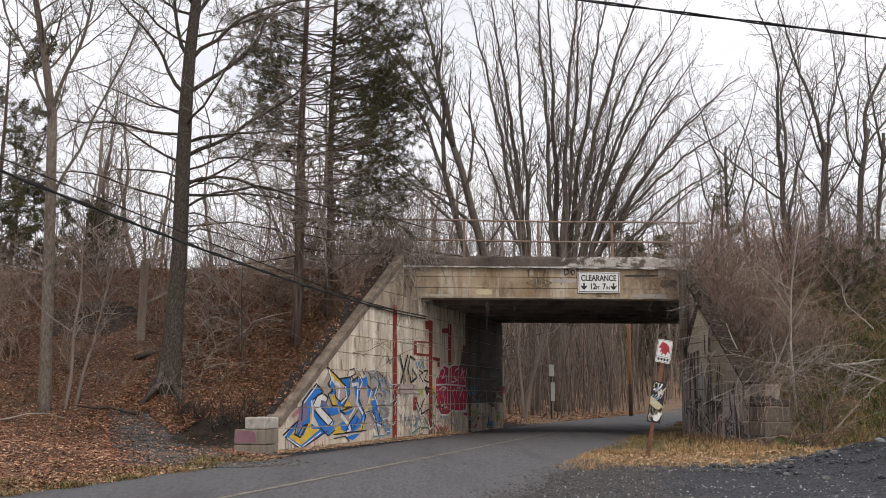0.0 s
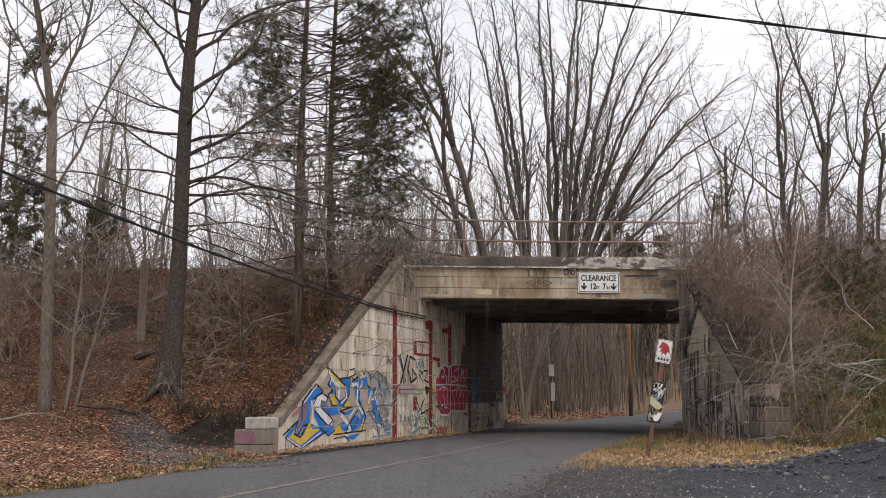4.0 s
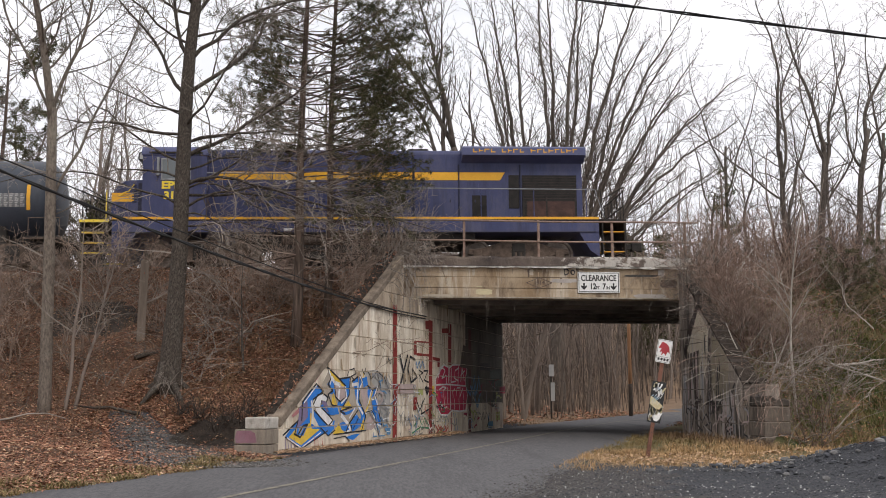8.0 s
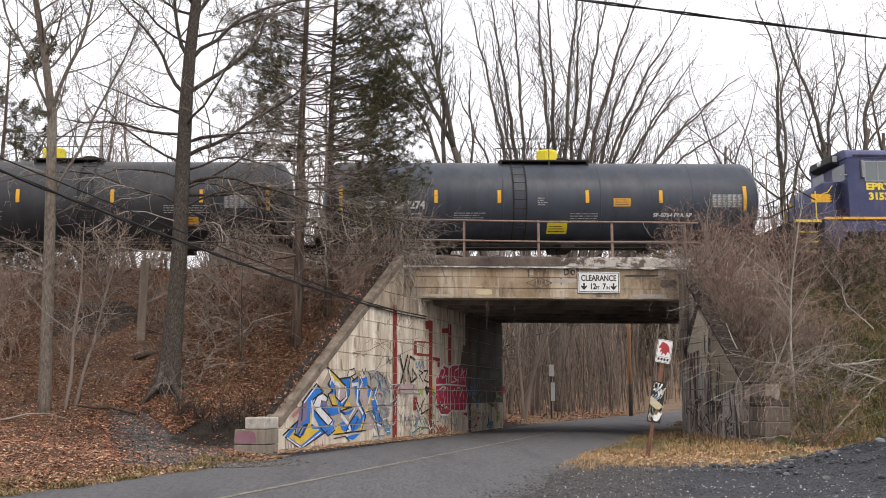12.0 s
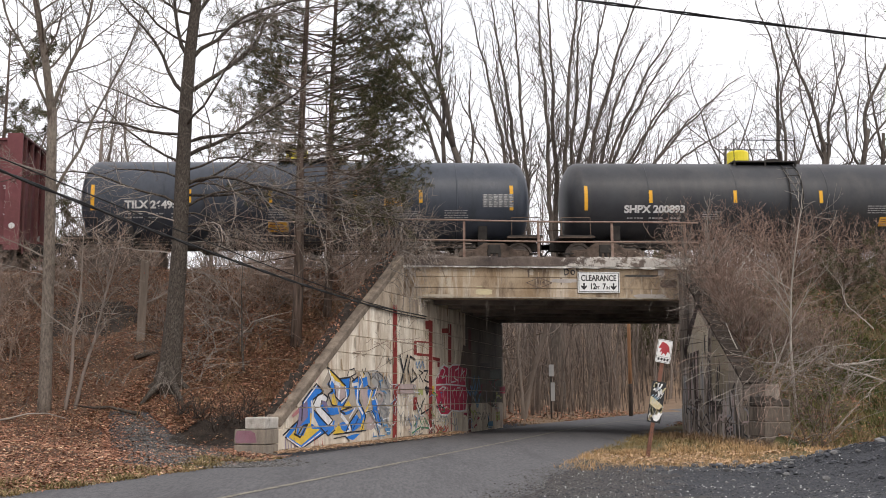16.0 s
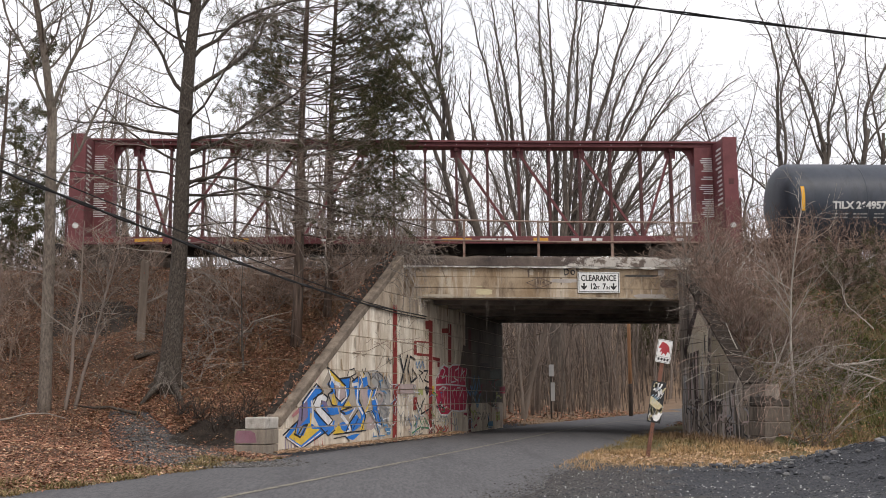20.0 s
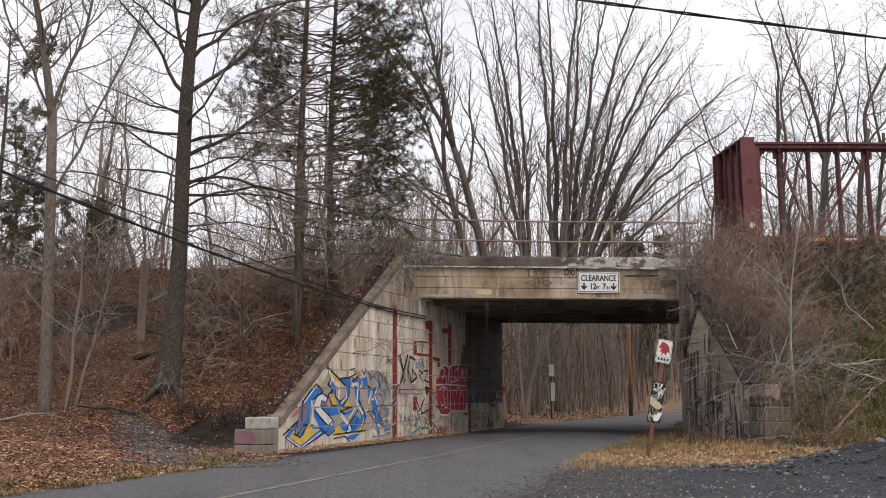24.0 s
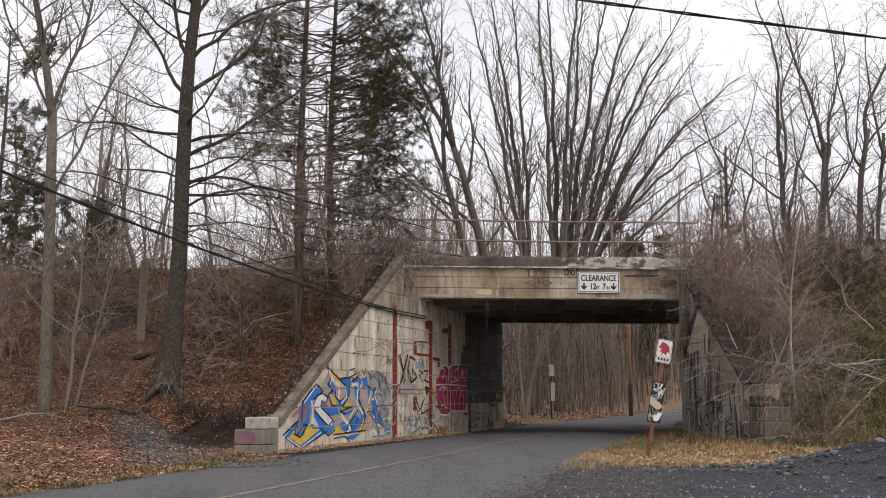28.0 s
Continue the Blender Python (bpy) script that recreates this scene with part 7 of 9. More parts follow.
stroke(left_wing, [(2.51, 1.83),(2.74, 1.61),(2.56, 1.46),(2.81, 1.32),(2.57, 1.23),(2.8, 0.99),(3.08, 0.96)], 0.045, "g_black")
stroke(left_wing, [(2.55, 1.83),(2.97, 1.67),(3.56, 1.43)], 0.04, "g_black")
stroke(left_wing, [(2.93, 1.44),(2.99, 1.17),(3.24, 1.07),(3.57, 1.17),(3.54, 1.39)], 0.035, "g_black")
stroke(left_wing, [(3.18, 1.59),(3.82, 1.64),(3.76, 1.22),(3.4, 0.95),(3.93, 0.94),(3.25, 0.85),(3.53, 0.78)], 0.04, "g_black")
stroke(left_wing, [(3.91, 1.54),(4.41, 1.7),(4.58, 1.54),(4.4, 1.39),(4.36, 1.11),(4.8, 0.71),(4.52, 0.35)], 0.04, "g_black")
stroke(left_wing, [(4.3, 0.86),(3.78, 0.56),(3.57, 0.34),(3.95, 0.35),(3.92, 0.51)], 0.045, "g_black")
stroke(left_wing, [(4.78, 1.49),(5.22, 1.34),(5.62, 1.46)], 0.045, "g_black")
stroke(left_wing, [(5.62, 1.45),(5.42, 1.22),(5.85, 0.46)], 0.04, "g_black")
stroke(left_wing, [(4.79, 0.8),(5.16, 0.84),(5.39, 0.69),(5.65, 0.23)], 0.03, "g_black")
stroke(left_wing, [(3.62, 1.67),(3.74, 1.8),(4.04, 1.85),(4.16, 1.73),(3.86, 1.66),(4.07, 1.57)], 0.03, "g_black")
stroke(left_wing, [(4.53, 1.85),(4.67, 1.72),(4.76, 1.88)], 0.03, "g_black")
stroke(left_wing, [(4.89, 1.81),(5.14, 1.63),(5.51, 1.82),(6.03, 1.65),(6.39, 1.31)], 0.03, "g_black")
stroke(left_wing, [(5.51, 1.78),(5.78, 1.4),(5.63, 1.21)], 0.025, "g_black")
stroke(left_wing, [(2.91, 0.33),(3.55, 0.34),(4.47, 0.36),(4.81, 0.37)], 0.03, "g_black")
stroke(left_wing, [(2.2, 0.5),(2.6, 0.31),(2.97, 0.43)], 0.03, "g_black")
stroke(left_wing, [(2.91, 0.24),(3.55, 0.27),(3.8, 0.15)], 0.025, "g_black")
stroke(left_wing, [(4.33, 0.68),(4.01, 0.42)], 0.03, "g_black")
stroke(left_wing, [(4.95, 1.68),(5.51, 1.76),(6.1, 1.55),(6.44, 1.21)], 0.03, "g_grey")
stroke(left_wing, [(5.78, 1.36),(6.15, 1.17),(5.79, 0.93),(6.25, 0.78)], 0.03, "g_grey")
stroke(left_wing, [(5.99, 0.69),(6.32, 0.49),(6.06, 0.31)], 0.03, "g_grey")
stroke(left_wing, [(6.3, 1.75),(6.64, 1.46)], 0.025, "g_grey")
stroke(left_wing, [(5.13, 1.77),(5.77, 1.5),(5.27, 1.4)], 0.03, "g_grey")
stroke(left_wing, [(5.15, 1.12),(5.53, 1.07),(5.66, 0.79)], 0.03, "g_white")
stroke(left_wing, [(5.86, 0.6),(6.32, 0.64),(6.46, 0.25),(6.06, 0.26)], 0.03, "g_white")
stroke(left_wing, [(5.04, 0.48),(5.29, 0.56),(5.55, 0.32)], 0.03, "g_white")
fill(left_wing, [(4.53, 1.62),(4.83, 1.67),(4.9, 1.47),(4.63, 1.4)], "g_blue")
fill(left_wing, [(5.15, 1.07),(5.5, 1.14),(5.6, 0.93),(5.26, 0.85)], "g_blue")
fill(left_wing, [(2.48, 0.96),(2.81, 0.96),(2.96, 0.77),(2.69, 0.77)], "g_blue")
stroke(left_wing, [(2.59, 1.76),(2.74, 1.59),(2.66, 1.47)], 0.05, "g_white")
stroke(left_wing, [(3.51, 1.41),(3.61, 1.17),(3.31, 1.04)], 0.05, "g_white")
stroke(left_wing, [(4.39, 1.67),(4.54, 1.53),(4.35, 1.35)], 0.045, "g_white")
stroke(left_wing, [(5.52, 1.43),(5.35, 1.21),(5.66, 0.84)], 0.05, "g_white")
stroke(left_wing, [(4.09, 0.9),(3.78, 0.69)], 0.045, "g_white")
stroke(left_wing, [(1.95, 1.43),(1.69, 1.27),(1.34, 1.06)], 0.035, "g_white")
stroke(left_wing, [(0.56, 0.34),(1.23, 0.11),(2.2, 0.4)], 0.03, "g_white")
fill(left_wing, [(6.06, 0.38),(6.53, 0.38),(6.44, 0.21),(6.22, 0.21)], "g_bluefade")
fill(left_wing, [(1.75, 1.57),(2.29, 1.9),(2.33, 1.81),(1.85, 1.49)], "g_pink")
fill(left_wing, [(0.75, 0.8),(1.1, 0.96),(1.08, 0.84),(0.8, 0.75)], "g_pink")
stroke(left_wing, [(2.54, 2.06),(2.58, 1.85)], 0.05, "g_streak2")
stroke(left_wing, [(3.27, 2.04),(3.33, 1.78)], 0.05, "g_streak2")
stroke(left_wing, [(2.21, 1.42),(2.32, 1.21)], 0.03, "g_streak2")
stroke(left_wing, [(0.47, 0.33),(0.51, 0.1)], 0.025, "g_violet")
stroke(left_wing, [(0.59, 0.33),(0.63, 0.1)], 0.025, "g_violet")
stroke(left_wing, [(0.73, 0.32),(0.77, 0.09)], 0.025, "g_violet")
stroke(left_wing, [(0.91, 0.31),(0.94, 0.08)], 0.025, "g_violet")
stroke(left_wing, [(1.87, 0.3),(1.91, 0.07)], 0.025, "g_redthin")
stroke(left_wing, [(2.03, 0.29),(2.08, 0.07)], 0.025, "g_redthin")
stroke(left_wing, [(2.26, 0.28),(2.3, 0.06)], 0.025, "g_redthin")
fill(left_wing, [(6.6, 3.59),(6.88, 3.61),(6.91, -0.01),(6.63, -0.02)], "red")
fill(left_wing, [(6.88, 1.51),(7.13, 1.51),(6.88, 1.17)], "red")
stroke(left_wing, [(7.12, 2.26),(7.56, 1.62)], 0.09, "g_black")
stroke(left_wing, [(7.7, 2.28),(7.2, 1.54)], 0.09, "g_black")
stroke(left_wing, [(8.31, 2.2),(7.93, 2.27),(7.74, 1.93),(8.01, 1.57),(8.35, 1.68)], 0.06, "g_black")
stroke(left_abut, [(-0.55, 1.96),(-0.55, 1.58),(-0.11, 1.71),(-0.55, 1.94)], 0.04, "g_black")
stroke(left_abut, [(0.07, 1.58),(0.06, 1.92),(0.43, 1.85),(0.1, 1.77),(0.43, 1.59)], 0.04, "g_black")
stroke(left_abut, [(0.52, 1.91),(0.93, 1.92),(0.56, 1.64),(0.99, 1.59)], 0.05, "g_black")
stroke(left_wing, [(6.09, 2.15),(6.13, 2.03)], 0.03, "g_black")
stroke(left_wing, [(6.22, 2.04),(6.29, 2.19),(6.4, 2.03)], 0.03, "g_black")
stroke(left_wing, [(6.45, 2.17),(6.45, 2.03)], 0.03, "g_black")
stroke(left_wing, [(6.56, 2.17),(6.67, 2.04)], 0.03, "g_black")
fill(left_abut, [(-1.62, 1.51),(-0.37, 1.53),(-0.37, 1.27),(-1.62, 1.26)], "g_pinkwhite")
stroke(left_wing, [(7.28, 1.47),(7.42, 1.29),(7.57, 1.47),(7.69, 1.29)], 0.04, "g_white")
stroke(left_wing, [(7.79, 1.29),(7.86, 1.47),(8.01, 1.29)], 0.04, "g_white")
stroke(left_wing, [(8.09, 1.47),(8.29, 1.29)], 0.04, "g_white")
stroke(left_wing, [(8.39, 2.15),(8.5, 1.97),(8.65, 2.16),(8.78, 1.98),(8.94, 2.17),(9.1, 1.99)], 0.04, "g_bluefade")
fill(left_abut, [(0.61, 1.43),(0.8, 1.5),(0.93, 1.43),(1.04, 1.5),(1.01, 1.32),(0.82, 1.19)], "g_black")
stroke(left_abut, [(-0.1, 1.01),(0.16, 0.8),(0.43, 1.06),(0.26, 0.69),(0.99, 0.81)], 0.05, "g_black")
stroke(left_abut, [(0.62, 1.14),(0.08, 0.77)], 0.04, "g_black")
stroke(left_abut, [(-0.36, 0.39),(0.08, 0.59),(0.35, 0.37),(0.62, 0.58),(0.99, 0.36)], 0.045, "g_green")
stroke(left_abut, [(-0.53, 0.19),(0.17, 0.33),(1.0, 0.28)], 0.045, "g_green")
stroke(left_wing, [(7.15, 0.42),(7.22, 0.72),(7.36, 0.42)], 0.03, "g_faint")
stroke(left_wing, [(7.44, 0.41),(7.5, 0.71),(7.65, 0.41)], 0.03, "g_faint")
stroke(left_wing, [(7.73, 0.41),(7.8, 0.71),(7.95, 0.4)], 0.03, "g_faint")
stroke(left_wing, [(8.03, 0.4),(8.1, 0.7),(8.25, 0.39)], 0.03, "g_faint")
fill(left_abut, [(-0.02, 1.4),(0.43, 1.4),(0.43, 1.22),(-0.02, 1.22)], "g_lime")
fill(left_abut, [(1.18, 1.49),(1.57, 1.49),(1.57, 1.22),(1.18, 1.22)], "g_yellow")
fill(left_abut, [(-0.45, 1.16),(-0.11, 1.16),(-0.15, 0.83),(-0.45, 0.8)], "red")
fill(left_abut, [(0.99, 3.4),(1.38, 3.39),(1.36, -0.0),(1.02, -0.01)], "red")
fill(left_abut, [(-0.42, 2.72),(-0.18, 2.73),(-0.17, 2.34),(-0.42, 2.33)], "red")
fill(left_abut, [(-0.17, 2.39),(1.0, 2.4),(1.0, 2.33),(-0.17, 2.32)], "red")
fill(left_abut, [(-0.18, 2.73),(1.0, 2.76),(1.0, 2.72),(-0.18, 2.69)], "red")
fill(left_abut, [(1.39, 2.34),(2.16, 2.32),(2.12, 2.06),(1.9, 2.05),(1.9, 2.22),(1.39, 2.26)], "red")
fill(left_abut, [(3.07, 3.42),(3.46, 3.42),(3.46, 2.15),(3.07, 2.14)], "red")
fill(left_abut, [(2.37, 3.23),(3.07, 3.28),(3.07, 3.13),(2.37, 3.09)], "red")
fill(left_abut, [(0.65, 3.34),(0.99, 3.37),(1.0, 3.12),(0.66, 3.11)], "red")
fill(left_abut, [(5.58, 3.4),(5.94, 3.42),(5.88, -0.02),(5.54, -0.01)], "g_maroon")
fill(left_abut, [(3.43, 0.7),(3.54, 0.69),(3.54, 0.0),(3.43, 0.0)], "red")
fill(left_abut, [(1.7, 1.71),(2.02, 1.86),(2.1, 2.03),(2.64, 2.13),(3.22, 2.06),(3.59, 2.16),(4.34, 2.19),(4.93, 2.19),(5.37, 2.09),(5.22, 1.77),(5.21, 1.52),(5.41, 1.22),(5.16, 0.73),(4.45, 0.71),(3.54, 0.75),(3.0, 0.62),(2.27, 0.63),(1.96, 0.8),(1.7, 1.22)], "g_crimsonbright")
stroke(left_abut, [(1.96, 1.72),(2.23, 2.0),(2.51, 2.04),(2.72, 1.96),(2.37, 1.72),(2.85, 1.82),(2.89, 1.59)], 0.045, "g_white")
stroke(left_abut, [(3.11, 2.08),(3.11, 1.62)], 0.045, "g_white")
stroke(left_abut, [(3.44, 2.06),(3.43, 1.62),(3.99, 1.66)], 0.045, "g_white")
stroke(left_abut, [(4.34, 2.09),(3.88, 1.99),(3.81, 1.75),(4.27, 1.67)], 0.045, "g_white")
stroke(left_abut, [(4.57, 1.67),(4.74, 2.1),(5.02, 1.68)], 0.045, "g_white")
stroke(left_abut, [(5.05, 2.01),(4.57, 1.85)], 0.045, "g_white")
stroke(left_abut, [(2.06, 1.38),(2.47, 1.47),(2.85, 1.45),(2.51, 1.36),(2.51, 1.16)], 0.045, "g_white")
stroke(left_abut, [(3.0, 1.45),(3.0, 0.99)], 0.045, "g_white")
stroke(left_abut, [(3.81, 1.42),(3.59, 1.33),(3.65, 1.16)], 0.045, "g_white")
stroke(left_abut, [(3.99, 1.22),(4.11, 1.45),(4.5, 1.46),(4.45, 1.16),(4.8, 1.43),(4.92, 1.16)], 0.045, "g_white")
stroke(left_abut, [(2.27, 1.05),(2.11, 0.94),(2.43, 0.91),(2.27, 0.8)], 0.045, "g_white")
stroke(left_abut, [(2.72, 1.16),(2.58, 0.82),(2.94, 0.87)], 0.045, "g_white")
stroke(left_abut, [(3.32, 1.16),(3.32, 0.78)], 0.045, "g_white")
stroke(left_abut, [(3.81, 1.1),(3.81, 0.78)], 0.045, "g_white")
stroke(left_abut, [(4.33, 1.1),(4.4, 0.77)], 0.045, "g_white")
stroke(left_abut, [(4.87, 1.1),(4.87, 0.76)], 0.045, "g_white")
stroke(left_abut, [(1.7, 1.71),(2.02, 1.86),(2.14, 2.03),(2.64, 2.13),(3.22, 2.06),(3.59, 2.16),(4.34, 2.19),(4.93, 2.19),(5.37, 2.09),(5.17, 1.77),(5.21, 1.52),(5.41, 1.22),(5.16, 0.73),(4.45, 0.71),(3.54, 0.75),(3.0, 0.62),(2.27, 0.63),(1.96, 0.8),(1.66, 1.22),(1.7, 1.71)], 0.05, "g_white")
stroke(left_abut, [(1.76, 1.52),(2.89, 1.55),(5.21, 1.52)], 0.05, "g_white")
stroke(left_abut, [(3.22, 2.06),(3.28, 1.55)], 0.05, "g_white")
stroke(left_abut, [(4.27, 2.17),(4.22, 1.56)], 0.05, "g_white")
stroke(left_abut, [(3.32, 1.51),(3.37, 0.77)], 0.05, "g_white")
fill(left_abut, [(4.46, 2.12),(4.89, 2.86),(6.13, 2.66),(6.12, 2.04),(5.42, 2.09)], "g_brown")
stroke(left_abut, [(5.41, 1.4),(5.78, 1.22),(6.03, 1.53),(6.41, 1.22)], 0.06, "g_bluefade")
stroke(left_abut, [(6.17, 1.78),(6.54, 1.22),(6.95, 1.8)], 0.06, "g_bluefade")
stroke(left_abut, [(6.41, 1.16),(6.67, 0.84),(7.07, 1.22)], 0.06, "g_bluefade")
stroke(left_abut, [(1.67, 0.34),(2.27, 0.04),(2.27, 0.29),(1.67, 0.07)], 0.05, "g_redthin")
stroke(left_abut, [(1.97, 0.33),(2.51, 0.04),(2.51, 0.29),(1.97, 0.06)], 0.05, "g_redthin")
stroke(left_abut, [(2.27, 0.32),(2.79, 0.03),(2.79, 0.28),(2.27, 0.04)], 0.05, "g_redthin")
stroke(left_abut, [(2.64, 0.31),(3.06, 0.02),(3.06, 0.27),(2.64, 0.03)], 0.05, "g_redthin")
stroke(left_abut, [(1.96, 0.61),(2.17, 0.44),(2.21, 0.6)], 0.04, "g_bluegrey")
stroke(left_abut, [(2.27, 0.6),(2.47, 0.43),(2.51, 0.6)], 0.04, "g_bluegrey")
stroke(left_abut, [(2.58, 0.6),(2.79, 0.42),(2.83, 0.59)], 0.04, "g_bluegrey")
stroke(left_abut, [(2.89, 0.59),(3.1, 0.41),(3.15, 0.59)], 0.04, "g_bluegrey")
stroke(left_abut, [(3.65, 0.66),(3.98, 0.04)], 0.04, "g_bluefade")
stroke(left_abut, [(3.87, 0.66),(4.21, 0.04)], 0.04, "g_bluefade")
stroke(left_abut, [(5.78, 1.53),(6.16, 1.22),(6.42, 1.54)], 0.06, "g_bluefade")
stroke(left_abut, [(6.3, 1.85),(6.68, 1.28),(6.95, 1.86),(7.21, 1.22)], 0.06, "g_bluefade")
stroke(left_abut, [(6.41, 1.09),(6.8, 0.8),(7.07, 1.09)], 0.06, "g_bluefade")
fill(left_abut, [(7.1, 2.32),(8.64, 2.36),(8.64, 2.09),(7.09, 2.09)], "g_dark")
fill(left_abut, [(8.64, 2.09),(10.47, 2.21),(10.45, 1.57),(8.77, 1.56)], "g_darkgreen")
fill(left_abut, [(7.22, 1.61),(9.07, 1.63),(9.04, 0.78),(7.48, 1.09)], "g_brown")
fill(left_abut, [(10.13, 1.5),(11.1, 1.58),(11.09, 1.29),(10.28, 1.29)], "g_crimson")
stroke(left_abut, [(6.15, 0.66),(6.35, 0.4),(6.56, 0.64)], 0.04, "g_black")
stroke(left_abut, [(6.61, 0.65),(6.82, 0.39),(7.04, 0.63)], 0.04, "g_black")
stroke(left_abut, [(7.09, 0.64),(7.3, 0.38),(7.52, 0.62)], 0.04, "g_black")
stroke(left_abut, [(7.58, 0.63),(7.79, 0.37),(8.02, 0.61)], 0.04, "g_black")
stroke(left_abut, [(8.08, 0.63),(8.3, 0.36),(8.54, 0.61)], 0.04, "g_black")
fill(left_abut, [(9.49, 0.61),(10.17, 0.63),(10.16, 0.32),(9.48, 0.3)], "g_lime")
fill(left_abut, [(8.3, 0.29),(9.03, 0.31),(9.02, 0.08),(8.29, 0.06)], "g_bluefade")
stroke(right_wing, [(1.72, 3.65),(0.83, 2.99),(0.44, 2.43),(0.89, 1.94),(1.52, 2.49)], 0.28, "g_darkbrown")
stroke(right_wing, [(1.3, 1.93),(1.26, 0.81)], 0.3, "g_darkbrown")
stroke(right_wing, [(2.46, 2.64),(2.29, 1.07),(3.0, 0.93)], 0.22, "g_darkbrown")
fill(right_wing, [(1.62, 3.51),(2.41, 2.94),(2.24, 2.01),(1.53, 1.11),(1.59, 2.43),(0.77, 2.36),(0.61, 2.47)], "g_paleconc")
fill(right_wing, [(2.66, 2.78),(3.64, 2.39),(3.85, 1.87),(3.46, 0.74),(2.52, 1.21)], "g_paleconc2")
stroke(right_wing, [(0.39, 1.95),(0.41, 1.69)], 0.16, "g_whitefade")
stroke(right_wing, [(0.93, 1.53),(0.91, 0.91)], 0.16, "g_whitefade")
stroke(right_wing, [(0.62, 0.9),(0.57, 0.02)], 0.16, "g_whitefade")
stroke(right_wing, [(1.4, 0.66),(1.37, -0.1)], 0.16, "g_whitefade")
stroke(right_wing, [(3.33, 0.74),(3.29, -0.01)], 0.16, "g_whitefade")
stroke(right_wing, [(3.57, 0.51),(3.56, 0.0)], 0.16, "g_whitefade")
stroke(right_wing, [(3.93, 0.75),(3.93, 0.39)], 0.16, "g_whitefade")
stroke(right_wing, [(4.1, 0.53),(4.09, 0.07)], 0.16, "g_whitefade")
stroke(right_wing, [(1.08, 0.6),(1.41, 0.71),(1.7, 0.51),(2.03, 0.72),(2.24, 0.58)], 0.05, "g_black")
stroke(right_wing, [(1.99, 0.42),(2.38, 0.53),(2.43, 0.29),(2.06, 0.33)], 0.05, "g_black")
stroke(right_wing, [(3.77, 1.12),(4.21, 1.49),(3.73, 0.75)], 0.05, "g_black")
stroke(right_wing, [(4.8, 1.12),(5.12, 0.73),(5.3, 0.21)], 0.05, "g_black")
stroke(right_wing, [(5.38, 0.95),(5.76, 1.21),(5.59, 0.74)], 0.05, "g_black")

# ---- marks on the girder ----
def flake(x, z, w, h, key, seed, y):
    """A ragged patch of paint or bare concrete on the girder."""
    r = random.Random(seed)
    out = [(x + w * (0.5 + 0.5 * math.copysign(abs(math.cos(a)) ** 0.45, math.cos(a)) * r.uniform(0.86, 1.06)), z + h * (0.5 + 0.5 * math.copysign(abs(math.sin(a)) ** 0.45, math.sin(a)) * r.uniform(0.86, 1.06))) for a in [k * math.pi / 11 for k in range(22)]]
    part("stain_patch", Geo().prism(out, y - 0.004, y + 0.01), M[key], bridge)


for k, (x, z, w, h, key, y) in enumerate(((2.98, 4.06, 0.50, 0.16, "g_cream", 0.0), (3.0, 4.27, 0.2, 0.03, "g_cream", 0.012), (2.16, 4.27, 0.12, 0.28, "g_paleconc", 0.012), (2.9, 4.6, 0.08, 0.22, "g_paleconc", 0.02), (2.1, 4.6, 0.1, 0.24, "g_paleconc", 0.02),
                                          (5.15, 4.42, 0.8, 0.11, "g_whitefade", 0.012), (4.55, 4.62, 0.12, 0.18, "g_paleconc", 0.02), (7.3, 4.6, 1.0, 0.07, "g_dark", 0.02), (7.55, 4.0, 1.0, 0.1, "g_whitefade", 0.0), (8.35, 4.28, 0.5, 0.25, "g_brown", 0.012), (8.3, 4.62, 0.2, 0.2, "g_whitefade", 0.02), (1.5, 3.99, 0.9, 0.07, "g_paleconc", 0.0))):
    flake(x, z, w, h, key, 200 + k, FACE_Y + y)
rng = random.Random(171)
for z0, z1, d in ((SOFFIT + 0.05, 4.24, 0.0), (4.255, 4.56, 0.012), (4.572, 4.83, 0.02)):
    for _ in range(9):
        x = rng.uniform(1.0, 8.9)
        if 5.85 < x < 7.25:
            continue
        w, l = rng.choice((0.03, 0.04, 0.06)) * rng.uniform(0.6, 1.5), (z1 - z0) * rng.uniform(0.35, 0.97)
        top = z1 - 0.006 if rng.random() < 0.8 else z0 + l
        g = Geo().prism([(x, top), (x + w, top), (x + w * 0.75, top - l), (x + w * 0.3, top - l)], FACE_Y + d - 0.0025 - 0.001 * rng.random(), FACE_Y + d + 0.01)
        part("stain_streak", g, M[rng.choice(("g_dirt", "g_dirt", "g_streak2", "g_whitefade", "g_streak", "g_brown"))], bridge)
cart = Geo()
for p, q in (((4.46, 4.41), (4.83, 4.56)), ((4.83, 4.56), (5.2, 4.41)), ((5.2, 4.41), (4.83, 4.26)), ((4.83, 4.26), (4.46, 4.41))):
    cart.bar((p[0], FACE_Y + 0.012, p[1]), (q[0], FACE_Y + 0.012, q[1]), 0.012, 0.02)
part("date_panel", cart, M["g_brown"], bridge)
lettering("1914", 0.17, M["g_brown"], bridge, pose(4.83, FACE_Y + 0.009, 4.41, 90), squeeze=0.95)
